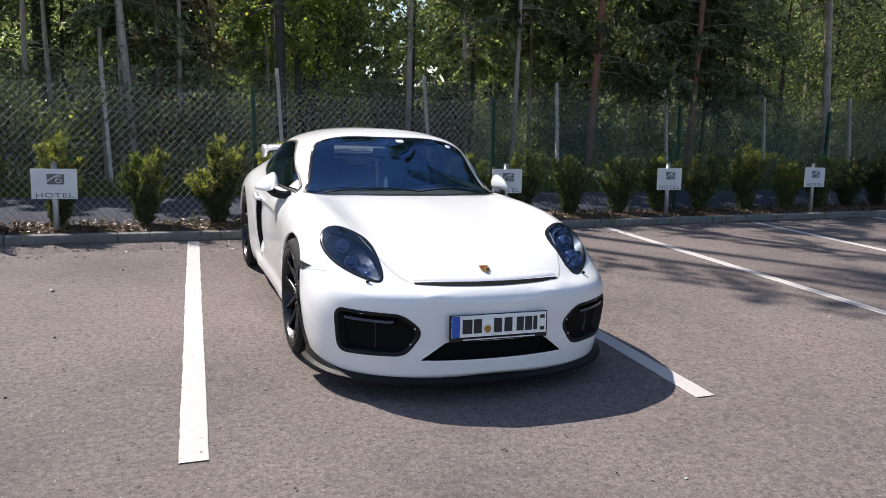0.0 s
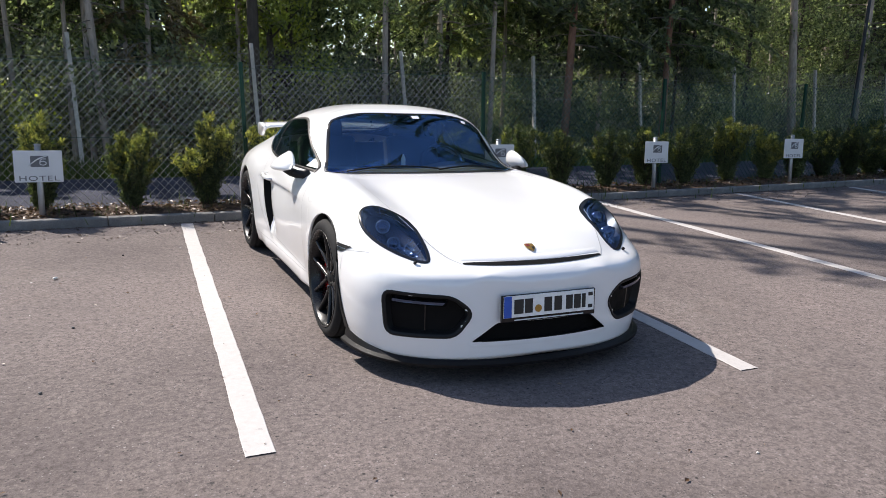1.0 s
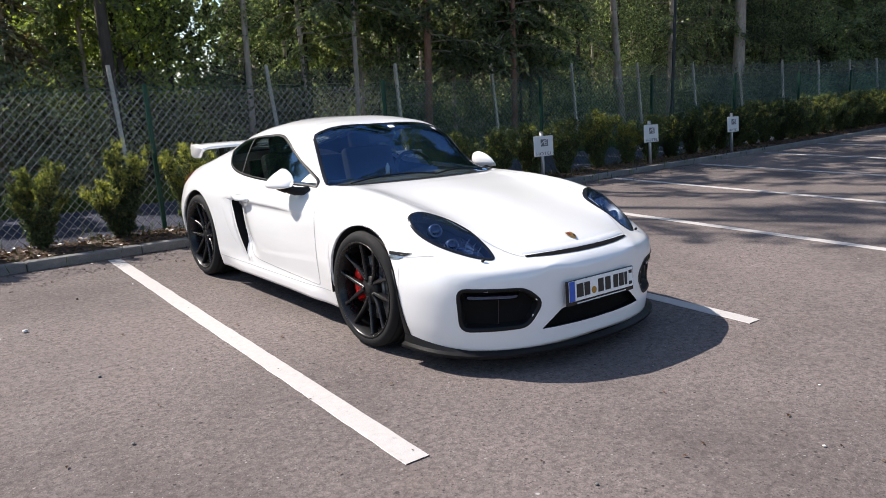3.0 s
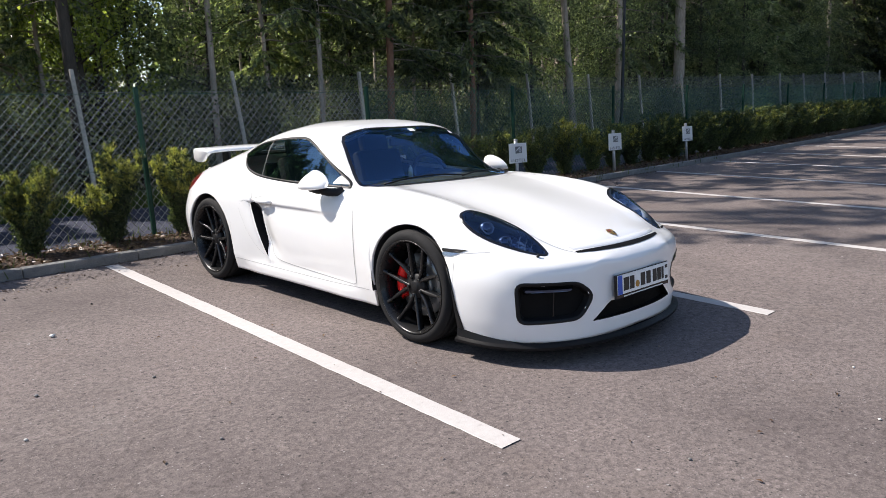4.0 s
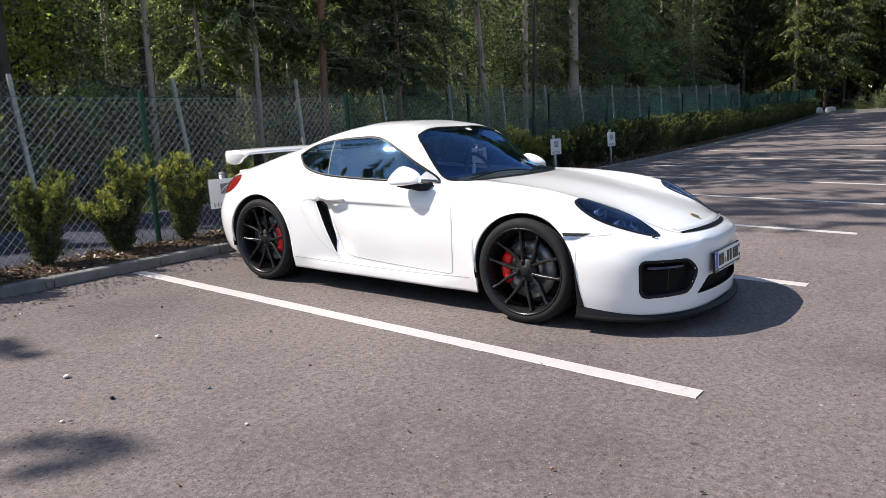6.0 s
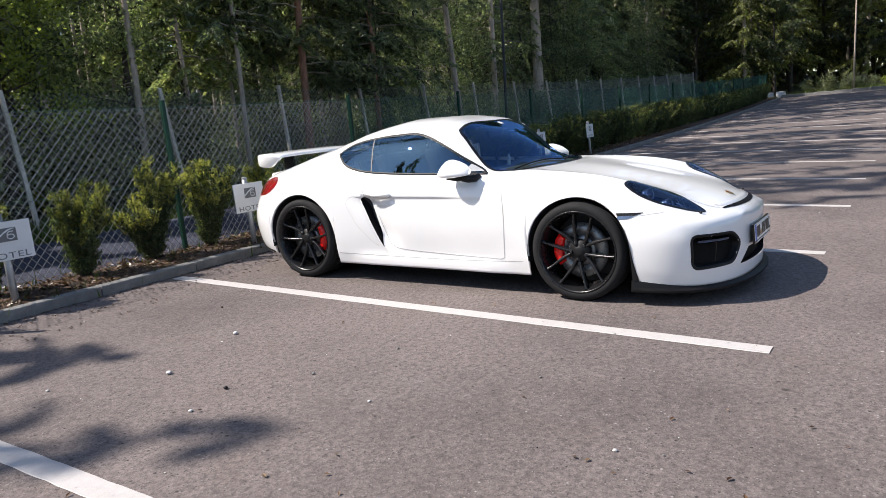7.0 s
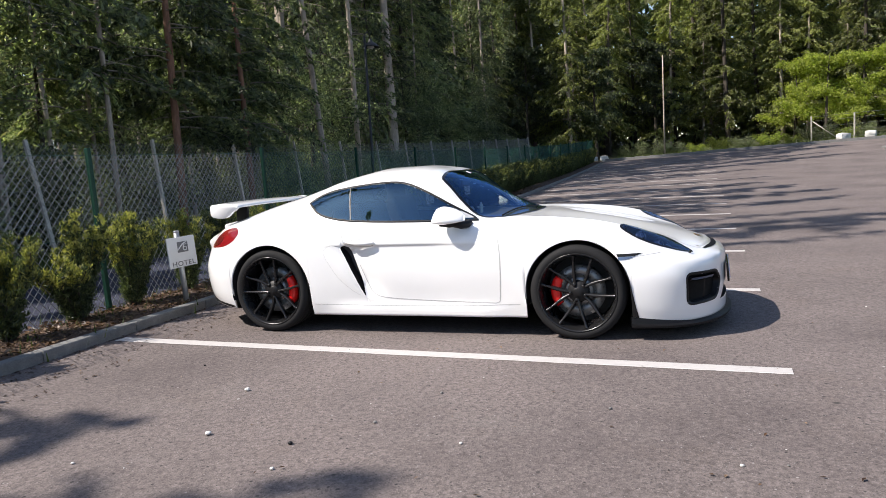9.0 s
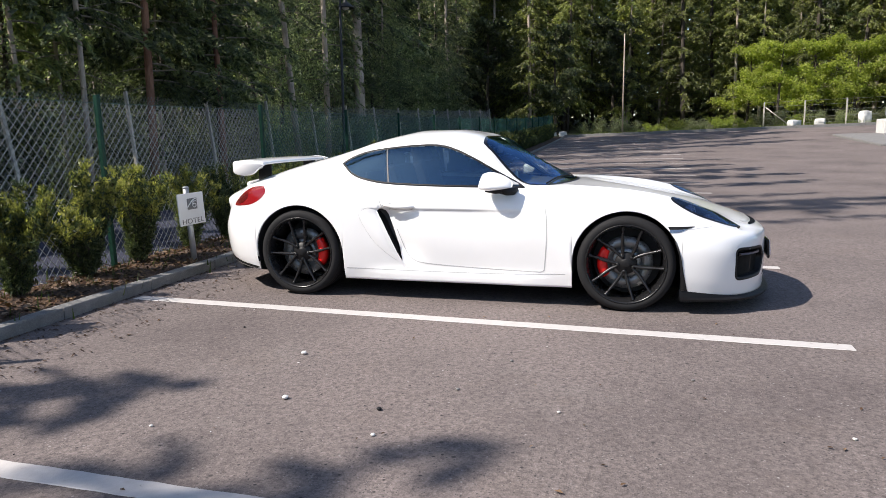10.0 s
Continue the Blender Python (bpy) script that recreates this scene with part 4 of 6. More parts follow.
    part("bonnet_edge", ([v for t in lip for v in t], [(3 * i + k, 3 * i + k + 1, 3 * i + k + 4, 3 * i + k + 3) for i in range(32) for k in range(2)]), PAINT, car)

    # bonnet crest, as a plain shield in its colours
    crest = cornered([(-0.026, -0.755), (0.026, -0.755), (0.026, -0.79), (0.0, -0.822), (-0.026, -0.79)], 0.008)
    badge = part("bonnet_badge", panel(TOP, crest, 0.006, 3, 0.002), GOLD, car, "small gold and red shield badge")
    part("badge_field", panel(TOP, cornered([(-0.020, -0.762), (-0.002, -0.762), (-0.002, -0.784), (-0.020, -0.784)], 0.002), 0.009, 2), BADGERED, badge)
    part("badge_field", panel(TOP, cornered([(0.002, -0.788), (0.020, -0.788), (0.012, -0.802), (0.002, -0.808)], 0.002), 0.009, 2), INK, badge)

    # head lamps
    for flip in (False, True):
        m = mirrored if flip else (lambda d: d)
        lamp = part("headlight", m(panel(LAMP, outset(LAMP_LINE, -0.004), -0.055, 6, -0.03)), LAMPDARK, car, "dark-tinted almond headlight")
        part("lamp_wall", m(band(LAMP, outset(LAMP_LINE, -0.004), outset(LAMP_LINE, 0.002), -0.055, 0.0, 3, 0.0)), LAMPDARK, lamp)
        part("lamp_rim", m(band(LAMP, outset(LAMP_LINE, -0.008), outset(LAMP_LINE, 0.009), 0.003, 0.002, 3, 0.002)), GLOSSBLACK, lamp)
        part("cover", m(panel(LAMP, LAMP_LINE, 0.003, 8, 0.004)), LENS, lamp, "clear glossy lamp cover")
        for a, b, r in ((0.095, 0.0, 0.034), (-0.036, 0.040, 0.031)):
            c = onto(LAMP, a, b, -0.035)
            axis = Vector((-0.30, -0.90, 0.32)).normalized()
            s = axis.cross(Vector((0, 0, 1))).normalized()
            u = s.cross(axis)
            prof = [(-0.03, r * 1.15), (0.004, r * 1.12), (0.006, r * 0.92), (-0.002, r * 0.86), (0.006, r * 0.7), (0.013, r * 0.4), (0.015, 0.001)]
            lv, lf = lathe(prof, 32)
            pv = [c + axis * q[0] + s * q[1] + u * q[2] for q in lv]
            part("projector_lens", m((pv, lf)), LAMPGREY, lamp)
            rv, rf = lathe([(0.004, r * 1.10), (0.012, r * 1.04), (0.010, r * 0.94), (0.002, r * 0.93)], 32)
            part("lens_ring", m(([c + axis * q[0] + s * q[1] + u * q[2] for q in rv], rf)), LAMPSILVER, lamp)
        # bright stepped reflectors low in the lamp
        for k, (a, b, w, h) in enumerate(((-0.095, 0.036, 0.020, 0.013), (-0.136, 0.030, 0.018, 0.016), (-0.172, 0.022, 0.018, 0.014), (-0.115, 0.000, 0.030, 0.010))):
            ring = [(a + w * math.cos(q) + 0.35 * h * math.sin(q), b + h * math.sin(q)) for q in np.linspace(0, 2 * math.pi, 12, endpoint=False)]
            part("reflector", m(panel(LAMP, np.array(ring), -0.030 + 0.004 * (k % 3), 3, -0.008)), LAMPSILVER if k % 2 else LAMPGREY, lamp)
        for a in (-0.09, -0.13, -0.165):
            part("reflector_fin", m(strip(LAMP, [(a, -0.045), (a - 0.012, 0.02), (a - 0.03, 0.055)], 0.005, -0.018)), LAMPSILVER, lamp)
        light_bar = part("daylight_bar", m(strip(LAMP, bowed([(0.2, -0.03), (0.12, -0.07), (0.0, -0.075)], 6), 0.007, -0.012)), LAMPSILVER, lamp)
        # washer nozzle below the lamp
        part("washer_nozzle", m(tube([onto(LAMP, -0.232, 0.070, -0.004), onto(LAMP, -0.234, 0.072, 0.010), onto(LAMP, -0.242, 0.064, 0.014)], [0.008, 0.008, 0.006], 10)), TRIM, car)

        # outer air intakes with a light bar
        intake = part("air_intake", m(panel(FOG, outset(FOG_LINE, -0.004), -0.04, 6, -0.012)), MESHBLACK, car, "black mesh outer air intake")
        part("intake_rim", m(band(FOG, outset(FOG_LINE, -0.008), outset(FOG_LINE, 0.0115), -0.004, 0.002, 4, 0.004)), TRIM, intake)
        part("intake_wall", m(band(FOG, outset(FOG_LINE, -0.014), outset(FOG_LINE, -0.006), -0.042, -0.004, 2, 0.0)), TRIM, intake)
        part("running_light", m(band(FOG, cornered([(-0.165, 0.080), (0.095, 0.073), (0.085, 0.060), (-0.165, 0.066)], 0.004), cornered([(-0.175, 0.090), (0.11, 0.082), (0.10, 0.05), (-0.175, 0.055)], 0.008), -0.002, -0.02, 2, 0.0)), GLOSSBLACK, intake)
        part("light_bar", m(panel(FOG, cornered([(-0.165, 0.080), (0.095, 0.073), (0.085, 0.060), (-0.165, 0.066)], 0.004), -0.002, 2)), LAMPGREY, intake)
        part("intake_rib", m(strip(FOG, [(0.0, 0.05), (-0.002, -0.085)], 0.006, -0.028)), GLOSSBLACK, intake)

        # side marker, flank intake, door handle
        marker = part("side_marker", m(panel(SIDE, cornered([(-0.275, 0.606), (-0.45, 0.610), (-0.40, 0.592), (-0.285, 0.588)], 0.005), 0.004, 3)), TRIM, car, "clear side marker lamp with a dark upper edge")
        part("marker_lens", m(panel(SIDE, cornered([(-0.284, 0.586), (-0.405, 0.590), (-0.35, 0.570), (-0.29, 0.566)], 0.006), 0.004, 3)), LAMPSILVER, marker)
        vent = part("flank_intake", m(vent_grid(True)), MESHBLACK, car, "tall black engine air intake")
        part("intake_lip", m(vent_grid(False)), PAINT, vent)
        blade = np.concatenate([bowed([(1.866, 0.692), (1.925, 0.70), (1.985, 0.66), (1.97, 0.60)], 6)[:-1], bowed([(1.97, 0.60), (1.88, 0.46), (1.77, 0.355), (1.665, 0.285)], 6)[:-1], bowed([(1.665, 0.285), (1.776, 0.47), (1.866, 0.692)], 6)[:-1]])
        part("intake_blade", m(panel(SIDE, blade, 0.004, 4, 0.004)), PAINT, vent)
        part("blade_gap", m(strip(SIDE, np.concatenate([blade, blade[:1]])[:-14], 0.004, 0.0035)), SEAM, vent)
        h = [onto(SIDE, y, 0.722 - 0.03 * ((y - 1.78) / -0.23) * 0.4, d) for y, d in ((1.785, 0.004), (1.76, 0.02), (1.70, 0.028), (1.62, 0.028), (1.57, 0.018), (1.552, 0.004))]
        hv, hf = tube(h, [0.010, 0.015, 0.016, 0.016, 0.015, 0.010], 10)
        part("door_handle", m((hv, hf)), PAINT, car, "white pull door handle")
        part("handle_recess", m(panel(SIDE, rounded([(1.80, 0.722), (1.68, 0.745), (1.56, 0.71), (1.60, 0.685), (1.72, 0.692)], 6), 0.0015, 3, -0.010)), SEAM, car)

        # mirror: shell, glass and stalk
        mv, mf = [], []
        na, nb = 14, 20
        for i in range(na + 1):
            s = i / na
            for k in range(nb):
                a = 2 * math.pi * k / nb
                rad = math.sin(math.pi * min(1, 0.02 + 0.98 * s) * 0.52) ** 0.7 * (1 - 0.24 * max(0.0, (s - 0.7) / 0.3) ** 2)
                cx = -0.872 - 0.110 * math.cos(a) * rad * (1.0 if math.cos(a) > 0 else 0.48)
                cz = 0.882 + (0.088 * (1 - 0.38 * math.cos(a)) if math.sin(a) > 0 else 0.036) * math.sin(a) * rad - 0.014 * math.cos(a)
                yy = 0.800 + 0.225 * s * s ** 0.2 - 0.10 * (cx + 0.872)
                mv.append((cx, yy, cz))
        for i in range(na):
            for k in range(nb):
                mf.append((i * nb + k, i * nb + (k + 1) % nb, (i + 1) * nb + (k + 1) % nb, (i + 1) * nb + k))
        mf.append(tuple(range(nb)))
        mirror = part("wing_mirror", m((mv, mf)), PAINT, car, "white rounded door mirror")
        gv = [(-0.872 - 0.078 * math.cos(a) * (1.0 if math.cos(a) > 0 else 0.48), 1.015 + 0.0098 * math.cos(a), 0.884 + (0.060 * (1 - 0.38 * math.cos(a)) if math.sin(a) > 0 else 0.024) * math.sin(a) - 0.014 * math.cos(a)) for a in np.linspace(0, 2 * math.pi, 28, endpoint=False)]
        part("mirror_glass", m((gv, [tuple(range(28))])), CHROME, mirror)
        part("mirror_stalk", m(tube([(-0.755, 0.80, 0.846), (-0.79, 0.812, 0.832), (-0.83, 0.85, 0.832), (-0.865, 0.88, 0.845)], [0.024, 0.027, 0.028, 0.028], 12)), TRIM, mirror)
        part("mirror_base", m(tube([(-0.845, 0.842, 0.838), (-0.865, 0.927, 0.837), (-0.885, 1.0, 0.841)], [0.012, 0.020, 0.010], 10)), TRIM, mirror)

        # tail lamp and rear bumper corner
        tail_line = rounded([(2.822, 0.800), (2.850, 0.836), (2.900, 0.850), (3.00, 0.832), (3.075, 0.790), (3.14, 0.735), (3.165, 0.690), (3.06, 0.694), (2.94, 0.712), (2.855, 0.752)], 6)
        tail = part("tail_lamp", m(panel(SIDE, tail_line, 0.004, 5, 0.004)), TAILRED, car, "red wrap-round tail lamp")
        part("dark_segment", m(panel(SIDE, rounded([(3.02, 0.795), (3.09, 0.755), (3.125, 0.708), (3.05, 0.715), (2.99, 0.755)], 5), 0.009, 3)), TAILDARK, tail)
        part("rear_diffuser", m(panel(SIDE, cornered([(2.87, 0.185), (3.20, 0.235), (3.30, 0.30), (3.13, 0.245), (2.9, 0.212)], 0.01), 0.006, 3)), TRIM, car, "black lower rear bumper edge")
        # wheel housing
        for (c, zc, r), name in zip(ARCHES, ("front", "rear")):
            wv, wf = [], []
            for a in np.linspace(-0.22, math.pi + 0.22, 33):
                for xx in (-0.872, -0.52):
                    wv.append((xx, c + (r + 0.004) * math.cos(a), max(0.175, zc + (r + 0.004) * math.sin(a))))
                wv.append((-0.50, c, zc))
            for i in range(32):
                wf += [(3 * i, 3 * i + 1, 3 * i + 4, 3 * i + 3), (3 * i + 1, 3 * i + 2, 3 * i + 4)]
            part("wheel_housing", m((wv, wf)), CABIN, car)
        # black guard ahead of the front wheel
        gl = [onto(SIDE, y, z, d) for y, z, d in ((-0.268, 0.565, 0.006), (-0.30, 0.50, 0.012), (-0.335, 0.40, 0.012), (-0.352, 0.28, 0.012), (-0.362, 0.16, 0.012))]
        gi = [onto(SIDE, y, z, d) for y, z, d in ((-0.295, 0.56, 0.002), (-0.33, 0.50, 0.003), (-0.367, 0.40, 0.003), (-0.39, 0.28, 0.003), (-0.415, 0.16, 0.003))]
        gb = [(v.x + 0.05, v.y + 0.01, v.z) for v in gl]
        part("arch_guard", m((list(gl) + list(gi) + gb, [(i, i + 1, 6 + i, 5 + i) for i in range(4)] + [(i, 10 + i, 11 + i, i + 1) for i in range(4)])), TRIM, car)

    # lower grille, number plate in its holder
    grille = part("lower_grille", panel(FRONT, outset(GRILLE_LINE, 0.004), -0.045, 6), MESHBLACK, car, "black mesh lower grille")
    part("grille_wall", band(FRONT, outset(GRILLE_LINE, 0.003), outset(GRILLE_LINE, -0.001), -0.046, 0.001, 2, 0.0), TRIM, grille)
    part("grille_lip", band(FRONT, outset(GRILLE_LINE, -0.002), outset(GRILLE_LINE, 0.024), 0.001, 0.001, 3, 0.001), PAINT, grille)
    for k in range(5):
        z = 0.232 + 0.018 * k
        w = 0.385 - 1.25 * (z - 0.212)
        part("grille_bar", strip(FRONT, [(-w, z), (w, z)], 0.004, -0.030, 0.05), MESHBLACK, grille)
    plate_pose = pose(0, -1.006, 0.390, -4, 0, 0)

    def placed(bm):
        bmesh.ops.transform(bm, matrix=plate_pose, verts=bm.verts)
        return bm
    holder = part("number_plate", placed(box((0.540, 0.016, 0.135), (0, 0.010, -0.004), 0.005)), GLOSSBLACK, car, "white number plate in a black holder")
    part("plate_face", placed(box((0.522, 0.004, 0.108), (0, 0.000, 0.006), 0.0015)), PLATEWHITE, holder)
    part("plate_band", placed(box((0.042, 0.003, 0.106), (-0.239, -0.002, 0.006), 0.001)), PLATEBLUE, holder)
    part("plate_edge", placed(box((0.40, 0.003, 0.006), (0.0, 0.001, -0.062), 0.001)), PAPER, holder)
    for x, w in ((-0.178, 0.052), (-0.122, 0.044), (-0.012, 0.044), (0.046, 0.044), (0.112, 0.040), (0.160, 0.040), (0.198, 0.022)):
        part("plate_mark", placed(box((w, 0.003, 0.072), (x, -0.0025, 0.005), 0.001)), INK, holder)
    for dz in (0.036, -0.026):
        part("plate_mark", placed(box((0.026, 0.003, 0.018), (0.238, -0.0025, dz), 0.001)), INK, holder)
    seal = bmesh.new()
    bmesh.ops.create_cone(seal, cap_ends=True, segments=24, radius1=0.019, radius2=0.019, depth=0.003, matrix=pose(-0.068, -0.0025, -0.012, 90, 0, 0))
    part("plate_seal", placed(seal), GOLD, holder)

    # front splitter: a thin blade along the chin
    sv, sf = [], []
    ys = -0.1 - 0.885 * np.sin(np.linspace(math.pi / 2, 0.302, 60))
    line = [(-float(plan_width(y)) * 0.955, y) for y in ys]
    ring = [(-x, y) for x, y in line[::-1]] + line[1:]
    for i, (x, y) in enumerate(ring):
        n = Vector((x, y + 0.15, 0)).normalized()
        ex = 0.026
        z0, tall = 0.100, 0.024 + 0.042 * min(max((y + 0.75) / 0.4, 0), 1)
        for d, z in ((-0.02, z0 + tall + 0.004), (0.004, z0 + tall), (0.012, z0 + 0.018), (ex + 0.010, z0 + 0.008), (ex + 0.009, z0 - 0.006), (-0.10, z0 - 0.006)):
            sv.append((x + n.x * d, y + n.y * d, z))
    for i in range(len(ring) - 1):
        for k in range(5):
            sf.append((i * 6 + k, i * 6 + k + 1, (i + 1) * 6 + k + 1, (i + 1) * 6 + k))
    sf += [tuple(range(6)), tuple((len(ring) - 1) * 6 + k for k in range(6))[::-1]]
    part("front_splitter", shape(sv, sf, False), SPLITTER, car, "matt black front splitter")

    # underside and cabin
    pan = bmesh.new()
    outline = [(float(plan_width(y)) * 0.80, y) for y in np.linspace(-0.95, 3.35, 24)]
    vs = [pan.verts.new((x, y, 0.155)) for x, y in outline] + [pan.verts.new((-x, y, 0.155)) for x, y in outline[::-1]]
    pan.faces.new(vs)
    part("floor_pan", pan, CABIN, car)
    part("firewall", box((1.40, 0.03, 0.66), (0, 0.46, 0.50), 0.01), CABIN, car)
    part("bulkhead", box((1.24, 0.03, 0.80), (0, 2.02, 0.56), 0.01), CABIN, car)
    dv, df = [], []
    for x in np.linspace(-0.68, 0.68, 19):
        hood_bump = 0.035 * math.exp(-((x + -0.36) / 0.16) ** 2)
        for y, z in ((0.50, 0.845), (0.72, 0.86), (0.92, 0.865 + hood_bump), (1.04, 0.85 + hood_bump), (1.10, 0.78), (1.08, 0.55)):
            dv.append((x, y + 0.10 * (abs(x) / 0.68) ** 2, z))
    for i in range(18):
        for k in range(5):
            df.append((i * 6 + k, i * 6 + k + 1, (i + 1) * 6 + k + 1, (i + 1) * 6 + k))
    part("dashboard", (dv, df), DASH, car, "dark dashboard")
    for x in (-0.36, 0.36):
        seat = part("seat", box((0.46, 0.50, 0.14), (x, 1.42, 0.42), 0.05, 3), SEATGREY, car, "dark bucket seat")
        bk = box((0.46, 0.13, 0.62), (0, 0, 0.31), 0.055, 3)
        bmesh.ops.transform(bk, matrix=pose(x, 1.68, 0.42, -16, 0, 0), verts=bk.verts)
        part("backrest", bk, SEATGREY, seat)
        hd = box((0.27, 0.10, 0.18), (0, 0, 0.09), 0.045, 3)
        bmesh.ops.transform(hd, matrix=pose(x, 1.855, 0.97, -14, 0, 0), verts=hd.verts)
        part("headrest", hd, SEATGREY, seat)
    tiltm = pose(0.36, 1.14, 0.83, 66, 0, 0)
    ringp = [tiltm @ Vector((0.18 * math.cos(a), 0.18 * math.sin(a), 0)) for a in np.linspace(0, 2 * math.pi, 33)]
    steer = part("steering_wheel", tube(ringp, 0.015, 8, False), CABIN, car, "dark steering wheel")
    for a in (0, math.pi, -math.pi / 2):
        part("spoke", tube([tiltm @ Vector((0, 0, 0)), tiltm @ Vector((0.175 * math.cos(a), 0.175 * math.sin(a), 0))], 0.016, 6), CABIN, steer)
    part("rear_mirror", box((0.22, 0.03, 0.06), (0, 1.08, 1.12), 0.012), CABIN, car)

    # a clear water bottle left on the dashboard
    bv, bf = lathe([(0.0, 0.001), (0.0, 0.030), (0.006, 0.033), (0.11, 0.033), (0.135, 0.026), (0.155, 0.013), (0.175, 0.013), (0.176, 0.001)], 20)
    part("water_bottle", ([(-0.05 + 0.5 * q[1], 0.925 + 0.5 * q[2], 0.866 + 0.5 * q[0]) for q in bv], bf), BOTTLE, car, "clear plastic water bottle on the dashboard")

    # wipers
    for a, b in (((-0.56, 0.602), (0.05, 0.478)), ((0.03, 0.470), (0.585, 0.622))):
        pts = [onto(TOP, a[0] + (b[0] - a[0]) * t, a[1] + (b[1] - a[1]) * t, 0.012) for t in np.linspace(0, 1, 14)]
        w = part("wiper", tube(pts, 0.006, 6), TRIM, car, "black windscreen wiper")
    part("cowl", strip(TOP, half_ring[:33][::-1].tolist() + (half_ring[:33] * (-1, 1)).tolist(), 0.026, 0.004), TRIM, car)

    # rear wing on two struts, its tips turned down into end plates
    wv, wf = [], []
    prof = [(0.0, 0.0), (0.03, 0.018), (0.10, 0.030), (0.18, 0.026), (0.245, 0.030), (0.25, 0.022), (0.18, 0.004), (0.10, -0.004), (0.03, -0.010)]
    for x in np.linspace(-0.64, 0.64, 41):
        e = abs(x) / 0.64
        drop = -0.012 * e ** 3 - 0.03 * max(0, (e - 0.9) / 0.1) ** 2
        for y, z in prof:
            wv.append((x, 2.92 + y + 0.015 * e ** 2, 1.030 + z + drop))
    for i in range(40):
        for k in range(9):
            wf.append((i * 9 + k, i * 9 + (k + 1) % 9, (i + 1) * 9 + (k + 1) % 9, (i + 1) * 9 + k))
    wing = part("rear_wing", (wv, wf), PAINT, car, "white fixed rear wing")
    plate_line = rounded([(2.91, 1.018), (2.955, 1.040), (3.03, 1.056), (3.12, 1.052), (3.19, 1.042), (3.20, 0.99), (3.185, 0.945), (3.10, 0.930), (3.02, 0.940), (2.96, 0.985)], 5)
    for s in (-1, 1):
        c = len(plate_line)
        pv = [(s * xx, y0 + (y1 - y0) * k, z0 + (z1 - z0) * k) for xx, k in ((0.628, 0.94), (0.632, 1.0), (0.650, 1.0), (0.656, 0.93)) for (y1, z1) in plate_line for y0, z0 in (plate_line.mean(axis=0),)]
        pf = [(r * c + i, r * c + (i + 1) % c, (r + 1) * c + (i + 1) % c, (r + 1) * c + i) for r in range(3) for i in range(c)] + [tuple(range(c)), tuple(3 * c + i for i in range(c))]
        part("end_plate", (pv, pf), PAINT, wing)
        part("strut", box((0.025, 0.12, 0.20), (s * 0.42, 3.03, 0.94), 0.008), TRIM, wing)
    tail_lip = [(x, 3.10 + 0.06 * (1 - (x / 0.6) ** 2), 0.87 - 0.02 * (x / 0.6) ** 2) for x in np.linspace(-0.56, 0.56, 15)]
    part("tail_spoiler", tube(tail_lip, 0.022, 8), PAINT, wing)

    # wheels, built once for each axle and mirrored by turning round
    for y, z, half, side, turn, name in ((0.0, WHEEL_R, 0.122, 1, 27, "front_wheel"), (AXLE2, WHEEL_R + 0.002, 0.145, -1, 12, "rear_wheel")):
        w = wheel(car, name, y, z, half, side, turn)
        copy_thing(w, pose(0.885 - half, y, z, 0, 0, 180))
    return car


car = build_car()

# ---- fences, signs, lamp ----
def chain_link(x0, x1, line, z0, z1, pitch, wire, material, parent):
    """Woven wire: two sets of slanting wires, each bent a little at the crossings."""
    verts, faces = [], []
    h = z1 - z0
    run = h * 0.92
    for sign in (1, -1):
        x = x0 - run
        while x < x1 + run:
            a, b = (x, x + run) if sign > 0 else (x + run, x)
            ta, tb = 0.0, 1.0
            lo, hi = sorted((a, b))
            if hi > x0 and lo < x1:
                if a != b:
                    t0, t1 = sorted(((x0 - a) / (b - a), (x1 - a) / (b - a)))
                    ta, tb = max(0.0, t0), min(1.0, t1)
                if tb > ta:
                    n = len(verts)
                    pts = []
                    for t in (ta, tb):
                        px = a + (b - a) * t
                        pts.append((px, line(px) + 0.0012 * sign, rise(px) + z0 + h * t))
                    for px, py, pz in pts:
                        verts += [(px - wire, py, pz), (px + wire * 0.5, py - wire, pz), (px + wire * 0.5, py + wire, pz)]
                    faces += [(n, n + 1, n + 4, n + 3), (n + 1, n + 2, n + 5, n + 4), (n + 2, n, n + 3, n + 5)]
            x += pitch
    return tagged(part("wire_mesh", (verts, faces, False), material, parent, "diamond woven wire mesh"), kind="stuff")


def green_line(x):
    return 4.62 + 0.05 * x


def grey_line(x):
    return 9.49 + 0.031 * x


def green_fence():
    top = tagged(new("chain_link_fence"), "low green chain-link fence with dark green posts behind the shrubs", "fence")
    xs = [-0.57 + 3.08 * k for k in range(-3, 16)]
    for x in xs:
        p = part("fence_post", box((0.042, 0.042, 1.66), (0, 0, 0.80), 0.006), GREENPOST, top)
        p.matrix_basis = pose(x + 0.045, green_line(x) - 0.03, rise(x), 0, -2.2, 0)
    chain_link(xs[0], xs[4], green_line, 0.06, 1.56, 0.084, 0.0031, WIRE, top)
    chain_link(xs[4], xs[-1], green_line, 0.06, 1.56, 0.084, 0.0028, GREENWIRE, top)
    for z in (0.07, 0.80, 1.56):
        part("tension_wire", tube([(x, green_line(x) + 0.004, rise(x) + z) for x in xs], 0.0022, 4, False), GREENWIRE, top)


